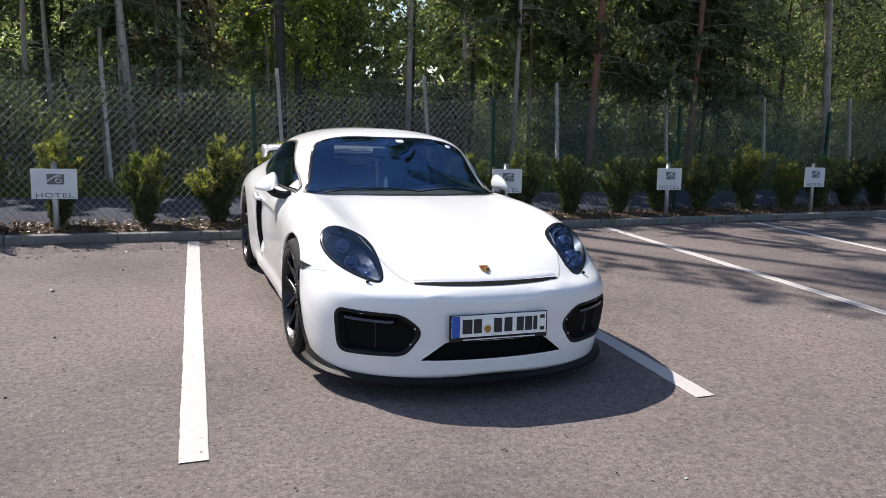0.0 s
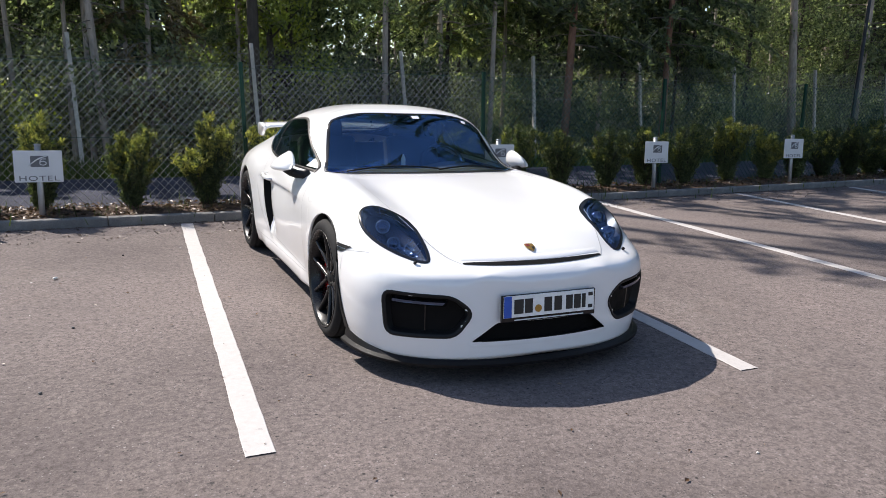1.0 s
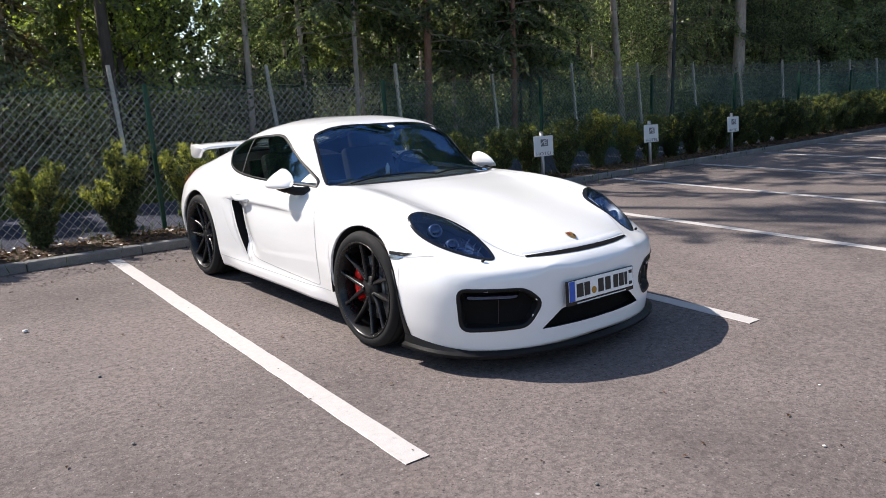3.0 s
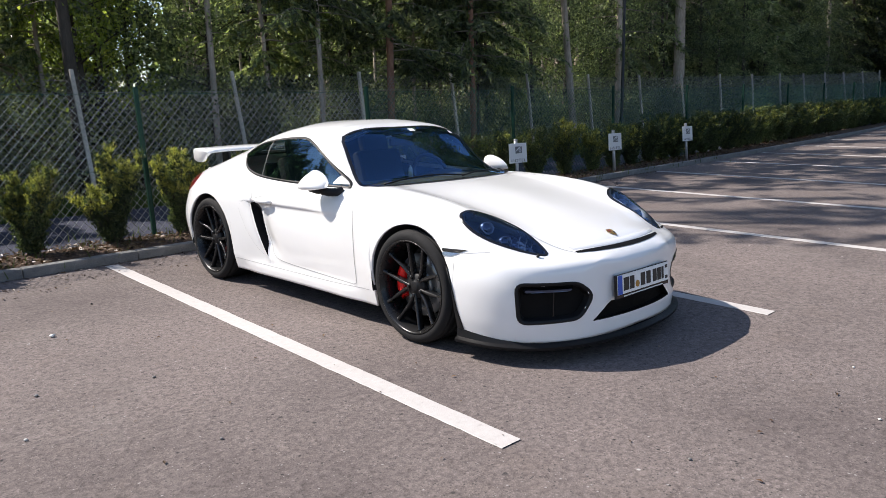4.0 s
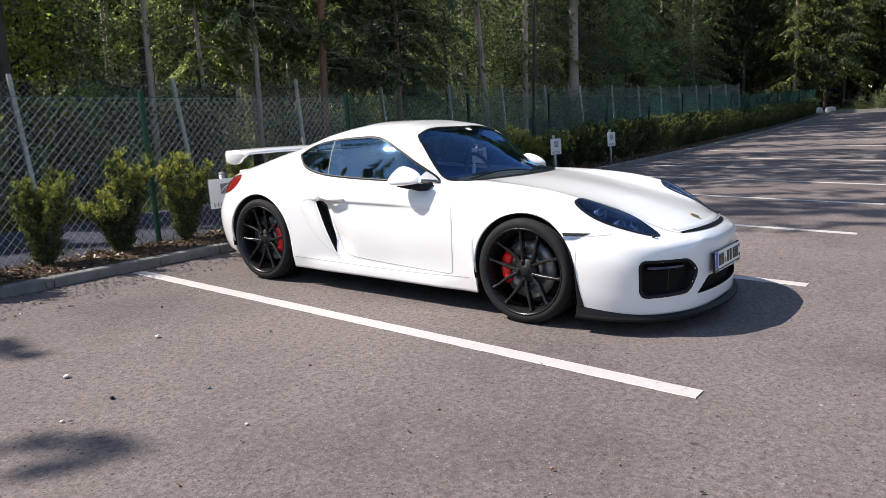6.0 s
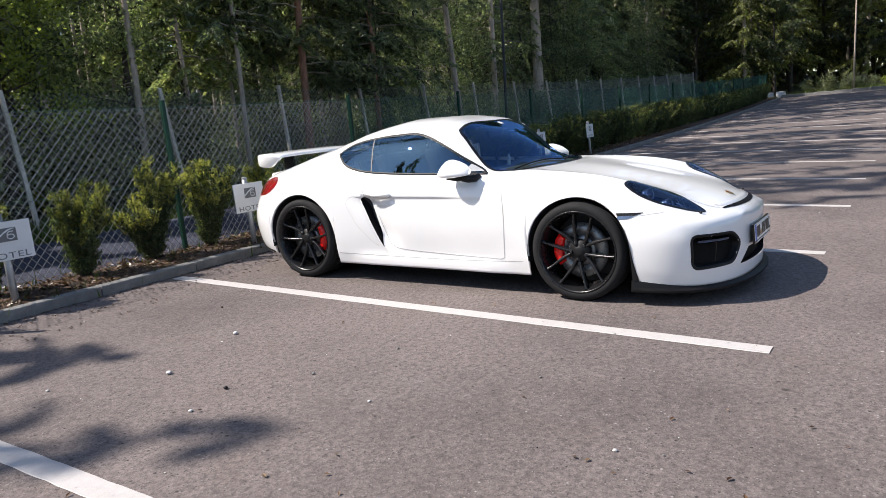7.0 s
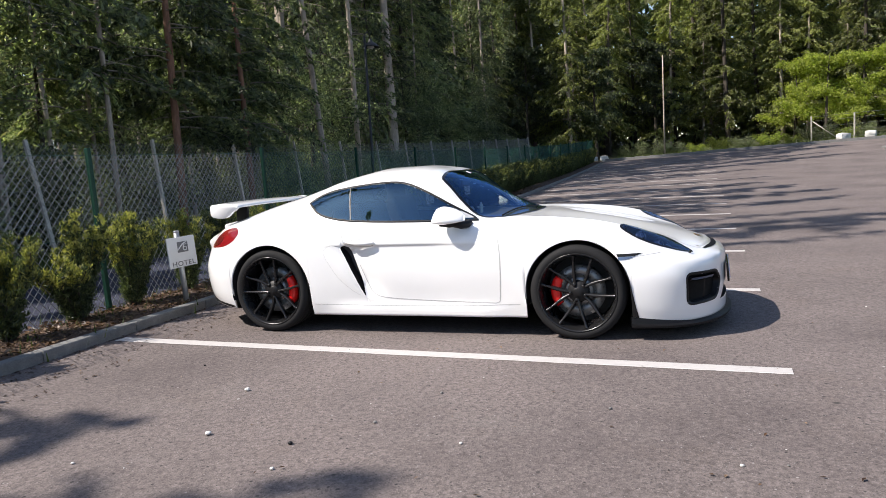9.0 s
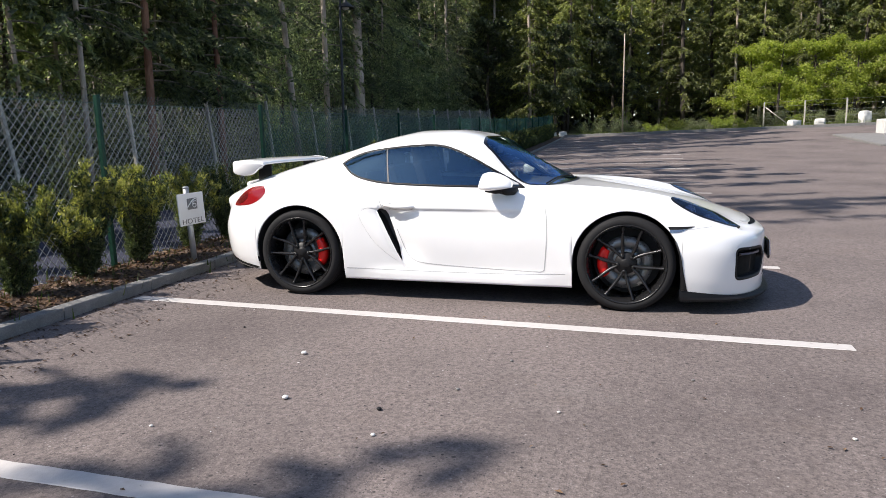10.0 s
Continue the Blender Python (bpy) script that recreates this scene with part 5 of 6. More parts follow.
def grey_fence():
    top = tagged(new("chain_link_fence"), "taller old wire-mesh fence on leaning grey posts before the wood", "fence")
    rr = random.Random(4)
    xs = [0.42 + 2.885 * k for k in range(-3, 16)]
    for x in xs:
        p = part("fence_post", box((0.062, 0.062, 2.22), (0, 0, 0.98), 0.008), CONCPOST, top)
        p.matrix_basis = pose(x + 0.10, grey_line(x) - 0.08, rise(x), rr.uniform(-7.5, -3.5), rr.uniform(-5.0, -2.0), rr.uniform(-10, 10))
    chain_link(xs[0], xs[-1], grey_line, -0.02, 2.0, 0.096, 0.0030, OLDWIRE, top)
    for z in (0.05, 0.66, 1.22, 1.70):
        part("tension_wire", tube([(x, grey_line(x) + 0.004, rise(x) + z) for x in xs], 0.0026, 4, False), WIRE, top)


green_fence()
grey_fence()


def lettering(text, size, at, material, parent, name):
    """Flat raised letters of the built-in font that face -y."""
    cu = bpy.data.curves.new("letters", "FONT")
    cu.body, cu.size, cu.extrude, cu.align_x = text, size, 0.001, "CENTER"
    cu.space_character = 1.12
    tmp = bpy.data.objects.new("letters", cu)
    scene.collection.objects.link(tmp)
    me = bpy.data.meshes.new_from_object(tmp.evaluated_get(bpy.context.evaluated_depsgraph_get()))
    bpy.data.objects.remove(tmp)
    me.transform(pose(*at, 90, 0, 0) @ Matrix.Diagonal((1.25, 0.82, 1, 1)))
    me.materials.clear()
    return part(name, me, material, parent)


def hotel_sign():
    """A white bay sign on a round post: grey square mark with a sweep and a loop, and the word below."""
    top = new("parking_sign")
    tagged(top, "white hotel parking sign with grey mark on a steel post", "sign", "signs along the bays")
    part("post", tube([(0, 0.03, -0.05), (0, 0.03, 0.795)], 0.028, 16), ZINC, top, "galvanised round post")
    part("cap", tube([(0, 0.03, 0.795), (0, 0.03, 0.805), (0, 0.03, 0.812)], [0.031, 0.031, 0.02], 16), ZINC, top)
    part("panel", box((0.412, 0.012, 0.300), (0, -0.005, 0.5975), 0.004), SIGNWHITE, top, "white metal panel")
    mark = part("mark", box((0.155, 0.003, 0.105), (0.012, -0.0125, 0.645), 0.001), SIGNGREY, top)
    arc = [(-0.085 + 0.16 * t, -0.0150, 0.585 + 0.115 * math.sin(0.15 + 1.35 * t) - 0.01 * t) for t in np.linspace(0, 1, 14)]
    part("mark_sweep", tube(arc, [0.003 + 0.004 * math.sin(math.pi * t) for t in np.linspace(0, 1, 14)], 6), SIGNWHITE, mark)
    loop = [(0.040 + 0.027 * math.cos(a), -0.0150, 0.628 + 0.018 * math.sin(a)) for a in np.linspace(0, 2 * math.pi, 25)]
    part("mark_loop", tube(loop, 0.0045, 6, False), SIGNWHITE, mark)
    part("mark_bar", tube([(0.013, -0.0150, 0.628), (0.018, -0.0150, 0.655), (0.034, -0.0150, 0.668), (0.066, -0.0150, 0.668)], 0.0045, 6), SIGNWHITE, mark)
    lettering("HOTEL", 0.082, (0.0, -0.0122, 0.462), SIGNGREY, top, "lettering")
    return top


sign = hotel_sign()
for i, x in enumerate([-2.578, -0.03, 2.50, 5.07, 7.90, 10.76, -5.1]):
    m = pose(x, kerb_y(x) + (0.225 if x < -1 else 0.165), rise(x) + min(0.03, 0.0055 * x - 0.02), -4, 0, 1.0)
    ob = sign if i == 0 else copy_thing(sign, m)
    ob.matrix_basis = m


def street_lamp():
    top = new("street_lamp")
    tagged(top, "black iron street lamp with a bell shade beside the fence", "street lamp")
    part("pole", tube([(0, 0, -0.2), (0, 0, 0.9), (0, 0, 0.95), (0, 0, 5.35)], [0.065, 0.065, 0.045, 0.036], 14), BLACKIRON, top)
    arm = [(0.0, 0, 5.2), (0.06, 0, 5.42), (0.22, 0, 5.52), (0.38, 0, 5.46), (0.42, 0, 5.33)]
    part("arm", tube(arm, 0.016, 8), BLACKIRON, top)
    v, f = lathe([(5.34, 0.03), (5.30, 0.05), (5.24, 0.08), (5.17, 0.19), (5.10, 0.27), (5.07, 0.275), (5.10, 0.26), (5.2, 0.1)], 32)
    shade = part("shade", ([(0.42 + q[1], q[2], q[0]) for q in v], f), BLACKIRON, top, "dark bell-shaped shade")
    g, h = lathe([(5.14, 0.001), (5.10, 0.10), (5.06, 0.12), (5.03, 0.06), (5.02, 0.001)], 20)
    part("globe", ([(0.42 + q[1], q[2], q[0]) for q in g], h), SIGNWHITE, shade)
    top.matrix_basis = pose(15.35, 9.2, rise(15.35) - 0.1)


street_lamp()

# ---- leaves, bushes, trees ----
def leaf_cloud(centres, normals, size, spread, rng, aspect=1.7, fold=0.3):
    """Many small leaves, each a folded quad, round the given centres."""
    c = np.asarray(centres, float)
    n = len(c)
    d = rng.normal(size=(n, 3))
    d = d * 0.7 + np.asarray(normals, float)
    d /= np.linalg.norm(d, axis=1)[:, None] + 1e-9
    r = rng.normal(size=(n, 3))
    s = np.cross(d, r)
    s /= np.linalg.norm(s, axis=1)[:, None] + 1e-9
    u = np.cross(s, d)
    c = c + rng.normal(size=(n, 3)) * spread
    k = (size * rng.uniform(0.6, 1.4, n))[:, None]
    a, b = c - d * k * 0.5, c + d * k * 0.5
    m1, m2 = c + s * k * 0.5 / aspect + u * k * fold * 0.3, c - s * k * 0.5 / aspect + u * k * fold * 0.3
    verts = np.stack([a, m1, b, m2], 1).reshape(-1, 3)
    faces = [(4 * i, 4 * i + 1, 4 * i + 2, 4 * i + 3) for i in range(n)]
    return verts, faces


def fast_mesh(verts, faces, material):
    me = bpy.data.meshes.new("leaves")
    me.from_pydata([tuple(v) for v in np.asarray(verts, float).tolist()], [], faces)
    me.materials.append(material)
    me.update()
    return me


def hedge_bush(seed, label, golden=0.62):
    """An upright evergreen shrub: several stems, each with tufts of small leaves, yellow at the tips."""
    rng = np.random.default_rng(seed)
    top = new("hedge_bush")
    tagged(top, label, "shrub", "shrubs in the planting bed")
    stems, low, low_n, tip, tip_n = [], [], [], [], []
    for k in range(24):
        a, lean = rng.uniform(0, 2 * math.pi), rng.uniform(0.03, 0.33)
        h = rng.uniform(0.46, 0.92) - lean * 0.30
        pts = [Vector((0.03 * math.cos(a), 0.03 * math.sin(a), -0.03))]
        for t in (0.35, 0.7, 1.0):
            b = a + rng.normal() * 0.25
            pts.append(Vector((lean * t ** 1.1 * math.cos(b), lean * t ** 1.1 * math.sin(b), h * t)))
        stems.append(tube(pts, [0.010, 0.008, 0.006, 0.003], 5, False))
        for t in np.linspace(0.10, 1.0, 18):
            i = min(int(t * 3), 2)
            p = pts[i].lerp(pts[i + 1], t * 3 - i)
            for _ in range(3):
                # a short upright shoot set with needles
                q = rng.uniform(0, 2 * math.pi)
                out = np.array((math.cos(q), math.sin(q), rng.uniform(0.7, 1.9)))
                reach = (rng.uniform(0.03, 0.10) * (1.0 - 0.45 * t) + 0.012)
                m = 17
                along = rng.uniform(0.1, 1.0, (m, 1))
                pts_leaf = np.array(p) + out / np.linalg.norm(out) * reach * along * 1.5 + rng.normal(size=(m, 3)) * 0.012
                way = out + rng.normal(size=(m, 3)) * 0.9
                if t > 0.66 and rng.random() < golden:
                    tip.append(pts_leaf)
                    tip_n.append(way + (0, 0, 0.4))
                else:
                    low.append(pts_leaf)
                    low_n.append(way)
    tagged(part("stemwork", joined(*stems), DARKBARK, top), kind="stuff")
    v, f = leaf_cloud(np.concatenate(low), np.concatenate(low_n), 0.040, 0.006, rng, 3.4)
    tagged(part("foliage", fast_mesh(v, f, YEW), YEW, top, "dense dark green leaves"), kind="stuff")
    if tip:
        v, f = leaf_cloud(np.concatenate(tip), np.concatenate(tip_n), 0.040, 0.006, rng, 3.2)
        tagged(part("young_growth", fast_mesh(v, f, YEWTIP), YEWTIP, top, "yellow-green young shoots"), kind="stuff")
    return top


def limb_path(rng, start, way, length, droop, steps=5):
    pts, p, d = [Vector(start)], Vector(start), Vector(way).normalized()
    for i in range(steps):
        d = (d + Vector((rng.normal() * 0.10, rng.normal() * 0.10, -droop / steps + rng.normal() * 0.05))).normalized()
        p = p + d * (length / steps)
        pts.append(p.copy())
    return pts


def spruce(seed, height, bark, low=1.8, reach=2.4, leaves=7000, radius=0.13, lean=(0.0, 0.0), bare=0.0, needles=None, twigs=14, name="spruce_tree", tuft=0.155):
    """A conifer: tapered trunk, drooping limbs, flat boughs of hanging twigs set with needles, dead twigs below."""
    rng = np.random.default_rng(seed)
    top = new(name)
    pts = [Vector((lean[0] * t + 0.05 * math.sin(5 * t + seed), lean[1] * t + 0.04 * math.cos(4 * t + seed), height * t - 0.15)) for t in np.linspace(0, 1, 12)]
    part("trunk", tube(pts, [radius * (1.12 - 0.95 * t) for t in np.linspace(0, 1, 12)], 10), bark, top)
    limbs, sprays, normals = [], [], []
    count = int((height - low) * 7) + 6
    per = max(1, round(2.1 * leaves / count / 14))
    for k in range(count):
        z = low + (height - low) * (k + rng.uniform(0, 0.8)) / count
        t = min(z / height, 0.99)
        base = pts[min(int(t * 11), 10)].lerp(pts[min(int(t * 11) + 1, 11)], t * 11 % 1)
        a = rng.uniform(0, 2 * math.pi)
        span = reach * (1.05 - t) ** 0.7 * rng.uniform(0.45, 1.15)
        path = limb_path(rng, base, (math.cos(a), math.sin(a), 0.15), span, 0.7)
        limbs.append(tube(path, [0.02, 0.016, 0.012, 0.009, 0.006, 0.003], 4, False))
        if t < bare:
            continue
        # side twigs, each a row of needle tufts, drooping off the limb
        for _ in range(per):
            s = rng.uniform(0.18, 1.0)
            i = min(int(s * 5), 4)
            q = np.array(path[i].lerp(path[i + 1], s * 5 - i))
            turn = rng.choice((-1, 1)) * rng.uniform(0.35, 1.1)
            way = np.array((math.cos(a + turn), math.sin(a + turn), -rng.uniform(0.25, 1.0)))
            way /= np.linalg.norm(way)
            length = rng.uniform(0.22, 0.62) * min(1.0, span)
            m = 14
            u = np.linspace(0.05, 1.0, m)[:, None]
            sprays.append(q + way * length * u - np.array((0, 0, 0.25)) * length * u * u)
            normals.append(np.tile(way, (m, 1)) * 1.3 + rng.normal(size=(m, 3)) * 0.25)
    for _ in range(twigs):
        z = rng.uniform(0.8, max(low + 0.6, 1.6))
        a = rng.uniform(0, 2 * math.pi)
        limbs.append(tube(limb_path(rng, (lean[0] * z / height, lean[1] * z / height, z), (math.cos(a), math.sin(a), 0.05), rng.uniform(0.4, 1.5), 0.5), [0.012, 0.009, 0.007, 0.005, 0.004, 0.002], 4, False))
    tagged(part("branchwork", joined(*limbs), TWIG, top), kind="stuff")
    if sprays:
        v, f = leaf_cloud(np.concatenate(sprays), np.concatenate(normals), tuft, tuft * 0.09, rng, 3.0, 0.2)
        tagged(part("crown", fast_mesh(v, f, needles or NEEDLE), needles or NEEDLE, top, "drooping dark green needles" if needles is None else "light green needles, brightened in colour to look sunlit" if needles is LITNEEDLE else "withered brown needles"), kind="stuff")
    return top


def broadleaf(seed, height, material, spread=1.8, leaves=6500, low=1.2, radius=0.09, size=0.105, bark=None, name="leafy_tree"):
    """A deciduous tree or tall shrub: forking limbs and clumps of leaves with gaps between."""
    rng = np.random.default_rng(seed)
    top = new(name)
    trunk = [Vector((0.12 * math.sin(2.2 * t + seed), 0.12 * math.cos(2.7 * t + seed), height * 0.85 * t - 0.1)) for t in np.linspace(0, 1, 8)]
    part("trunk", tube(trunk, [radius * (1.1 - 0.85 * t) for t in np.linspace(0, 1, 8)], 8), bark or DARKBARK, top)
    limbs, clumps = [], []
    for k in range(int(9 + height * 2.2)):
        z = rng.uniform(low, height * 0.82)
        t = z / (height * 0.85)
        base = trunk[min(int(t * 7), 6)].lerp(trunk[min(int(t * 7) + 1, 7)], t * 7 % 1)
        a = rng.uniform(0, 2 * math.pi)
        span = spread * rng.uniform(0.45, 1.0) * (1.1 - 0.55 * t)
        path = limb_path(rng, base, (math.cos(a), math.sin(a), 0.5), span, 0.15)
        limbs.append(tube(path, [0.022, 0.017, 0.013, 0.010, 0.007, 0.004], 4, False))
        for s in np.linspace(0.35, 1.0, 5):
            i = min(int(s * 5), 4)
            clumps.append(np.array(path[i].lerp(path[i + 1], min(s * 5 - i, 1))) + rng.normal(size=3) * 0.14)
    tagged(part("branchwork", joined(*limbs), DARKBARK, top), kind="stuff")
    c = np.array(clumps)
    pick = c[rng.integers(0, len(c), leaves)]
    off = rng.normal(size=(leaves, 3)) * np.array((0.24, 0.24, 0.13))
    v, f = leaf_cloud(pick + off, np.tile((0, 0, -0.25), (leaves, 1)), size, 0.02, rng, 1.5)
    tagged(part("crown", fast_mesh(v, f, material), material, top), kind="stuff")
    return top


def undergrowth(seed, material, width=1.6, height=1.2, leaves=3200, size=0.085):
    """A low tangle of shoots and leaves."""
    rng = np.random.default_rng(seed)
    top = new("undergrowth_bush")
    canes, pts = [], []
    for k in range(24):
        a, r = rng.uniform(0, 2 * math.pi), rng.uniform(0.05, width * 0.4)
        path = limb_path(rng, (r * math.cos(a) * 0.6, r * math.sin(a) * 0.6, -0.05), (math.cos(a) * 0.35, math.sin(a) * 0.35, 1), height * rng.uniform(0.5, 1.1), 0.25)
        canes.append(tube(path, [0.009, 0.008, 0.006, 0.005, 0.004, 0.002], 4, False))
        for s in rng.uniform(0.15, 1.0, leaves // 24):
            i = min(int(s * 5), 4)
            pts.append(np.array(path[i].lerp(path[i + 1], s * 5 - i)))
    tagged(part("canework", joined(*canes), DARKBARK, top), kind="stuff")
    v, f = leaf_cloud(np.array(pts), np.tile((0, 0, -0.1), (len(pts), 1)), size, 0.11, rng, 1.5)
    tagged(part("foliage", fast_mesh(v, f, material), material, top), kind="stuff")
    return top


def plant(template, spots, label, category, group, rng, lo=0.85, hi=1.2, tall=0.0):
    """Copies of a template; the first spot takes the template itself."""
    for i, (x, y) in enumerate(spots):
        z = rise(x, y) - 0.09 + 0.015 * min(max(y - 8, 0), 40)
        s = rng.uniform(lo, hi)
        if tall:
            s *= min(max((0.2 * math.hypot(x + 3, y + 2) + 3.2) / tall, 0.4), 1.35)
        m = pose(x, y, z, rng.uniform(-2, 2), rng.uniform(-2, 2), rng.uniform(0, 360))
        ob = template if i == 0 else copy_thing(template, m)
        ob.matrix_basis = m @ Matrix.Diagonal((s, s, s * rng.uniform(0.93, 1.08), 1))
        tagged(ob, label, category, group)


rng = random.Random(11)

# shrubs along the bed, spaced as planted; denser further along
bush_kinds = [hedge_bush(s, "upright evergreen shrub with yellow-green tips in the mulch") for s in (21, 22, 23, 24)]
bush_kinds += [hedge_bush(s, "dense dark green evergreen shrub in the hedge row", 0.16) for s in (25, 26)]
bush_spots = [(-3.42, 0.60), (-2.60, 0.60), (-1.75, 0.58), (-0.97, 0.60), (-0.24, 0.62), (0.60, 0.60), (1.40, 0.60), (2.2, 0.60), (2.95, 0.60), (3.72, 0.58), (4.54, 0.60), (5.28, 0.60), (6.05, 0.60), (6.98, 0.60), (7.80, 0.58), (8.55, 0.60), (9.25, 0.60), (9.95, 0.60), (-4.2, 0.60), (-5.0, 0.60)]
golden_spots = (6.98, 7.80)
x = 10.6
while x < 45:
    bush_spots.append((x, rng.uniform(0.60, 0.70)))
    x += rng.uniform(0.55, 0.72)
used = set()
for i, (x, d) in enumerate(bush_spots):
    s = rng.uniform(0.92, 1.06) * (1.0 if x < 10 else 1.10)
    wide = 1.04 if x < 3 else 1.15 if x < 10 else 1.3
    m = pose(x, kerb_y(x) + d + 0.05, rise(x) + 0.07, 0, 0, rng.uniform(0, 360))
    k = i % 4 if x < 1 or x in golden_spots else 4 + i % 2
    ob = bush_kinds[k] if k not in used else copy_thing(bush_kinds[k], m)
    used.add(k)
    ob.matrix_basis = m @ Matrix.Diagonal((s * wide, s * wide, s, 1))

# named trunks close behind the grey fence
tall = "tall slender spruce trunk with dead lower twigs behind the fence"
for seed, x, y, h, bark, lean, low, reach, rad, n in (
        (31, -1.93, 9.75, 19, BARK, (-1.6, 0.1), 5.2, 1.0, 0.062, 1500), (32, 3.08, 10.16, 19, BARK, (-0.2, 0.2), 4.4, 2.0, 0.058, 7000), (33, 5.32, 9.95, 19, BARK, (0.1, 0.3), 3.4, 2.3, 0.050, 9000),
        (34, 7.20, 10.0, 18, REDBARK, (0.6, 0.2), 2.6, 2.3, 0.082, 12000), (35, 10.05, 10.1, 17, REDBARK, (0.1, 0.2), 2.4, 2.5, 0.070, 14000), (36, 14.8, 10.4, 18, BARK, (-2.4, 0.2), 4.5, 1.5, 0.10, 3000),
        (37, 4.55, 10.4, 16, BARK, (-0.9, 0.3), 2.6, 1.6, 0.045, 4000), (38, 0.55, 9.95, 18, DARKBARK, (-0.5, 0.4), 4.0, 1.2, 0.10, 2000), (39, 17.2, 10.6, 18, BARK, (0.3, 0.3), 2.6, 2.2, 0.10, 6000),
        (40, 23.5, 12.0, 20, BARK, (0.2, 0.3), 5.0, 2.0, 0.22, 5000)):
    t = spruce(seed, h, bark, low, reach, n, rad, lean)
    t.matrix_basis = pose(x, y, rise(x) - 0.08)
    tagged(t, tall, "tree", "trees behind the fence")

# the wood behind: rows of spruces and leafy trees, thinning where the sun comes through
kinds = [spruce(s, h, b, lo, r, n, ra) for s, h, b, lo, r, n, ra in ((41, 15, DARKBARK, 1.4, 2.7, 9000, 0.11), (42, 13, DARKBARK, 1.0, 2.9, 9000, 0.10), (43, 18, BARK, 2.6, 2.6, 9000, 0.14))]
leafy = [broadleaf(51, 6.0, LEAF, 2.1, 8500, 0.5, size=0.072), broadleaf(52, 7.0, LEAF, 2.4, 9500, 0.5, size=0.075), broadleaf(53, 5.0, BRIGHTLEAF, 2.0, 8000, 0.4, size=0.07)]
shrub = [undergrowth(61, BRAMBLE, 2.0, 1.6, 4200, 0.065), undergrowth(62, BRAMBLE, 2.4, 2.0, 4800, 0.07), undergrowth(63, BRIGHTLEAF, 1.8, 1.5, 2400)]


def shades(x, y, h):
    """Whether a crown of height h at (x, y) would shade the parked car or the sunny bays beside it."""
    for k in (0.3, 0.5, 0.75, 1.0):
        sx, sy = x + 0.52 * h * k, y - 0.76 * h * k
        if -6.5 < sx < 3.0 and -9.0 < sy < 5.4:
            return True
    return False


def sunlit(x, y):
    """Lanes kept clear of tall trees, along which the sun reaches the undergrowth behind the fence."""
    return y < 25 and any(abs(x - (c - 0.684 * (y - 10.5))) < w for c, w in ((-3.4, 0.8), (2.0, 2.2), (6.4, 1.6), (9.4, 0.9), (12.6, 1.2), (16.5, 1.3)))


spruce_spots, leafy_spots, shrub_spots = [[], [], []], [[], [], []], [[], [], []]
# a screen of young trees just behind the grey fence: it shades the path
young = [spruce(44, 8.3, BARK, 2.9, 2.3, 12000, 0.06), spruce(49, 8.0, DARKBARK, 2.6, 2.2, 12000, 0.055), spruce(50, 7.5, BARK, 0.9, 1.7, 2600, 0.06, needles=DEADNEEDLE, twigs=60)]
young_spots = [[(8.8, 10.9)], [(10.9, 10.8)], []]
for x in np.arange(-7, 46, 1.5):
    px, py = x + rng.uniform(-0.5, 0.5), 10.3 + 0.085 * x + rng.uniform(-0.2, 1.1)
    if x < -1.5 and sunlit(px, py):
        continue
    if x < 0.4:
        (young_spots[rng.choice((0, 2, 2))] if rng.random() < 0.8 else leafy_spots[0]).append((px, py))
    elif x < 3.8:
        (young_spots[rng.choice((0, 1))] if rng.random() < 0.5 else leafy_spots[rng.choice((0, 1, 2))]).append((px, py))
    elif x < 14:
        (young_spots[rng.choice((0, 0, 1, 1))] if rng.random() < 0.9 else leafy_spots[0]).append((px, py))
    elif rng.random() < 0.5:
        young_spots[rng.choice((0, 1))].append((px, py))
    else:
        leafy_spots[rng.choice((0, 1))].append((px, py))


def clearing(x, y):
    """A thin stretch of the wood, where the sky glimmers through between the trunks."""
    return y > 13.5 and abs(x - (0.313 * (y + 4.2) - 1.6)) < 1.4 + 0.05 * (y - 13.5)


def put(spots, weights, x, y):
    spots[rng.choice(weights)].append((x, y))


for row, (y0, step) in enumerate(((12.2, 2.9), (15.2, 3.0), (18.8, 3.0), (23.5, 3.2), (29, 3.4), (36, 4.0))):
    x = -9.0 - row * 3
    while x < 62 + row * 5:
        px, py = x + rng.uniform(-0.8, 0.8), y0 + 0.05 * x + rng.uniform(-1.2, 1.2)
        if sunlit(px, py) or clearing(px, py):
            x += step
            continue
        if not shades(px, py, 9 if row < 3 else 14) and rng.random() < (0.4 if 3 < x < 17 else 0.25 if row < 2 and x < 26 else 0.6 if x < 26 else 0.95):
            put(spruce_spots, (0, 1, 2), px, py)
        if row < 4 and not shades(px + 1.3, py + 0.8, 6.5) and rng.random() < (0.15 if 3 < x < 17 else 0.45 if x < 26 else 0.8):
            put(leafy_spots, (0, 0, 1, 1, 2), px + 1.3, py + 0.8)
        x += step * rng.uniform(0.8, 1.25)
for x in np.arange(-6, 50, 1.0):
    put(shrub_spots, (0, 0, 1, 1, 1, 1) if 3.5 < x < 15 else (0, 0, 1, 1, 1, 2), x + rng.uniform(-0.4, 0.4), (10.35 if x < 12 else 9.9) + 0.085 * x + rng.uniform(0.0, 1.4))
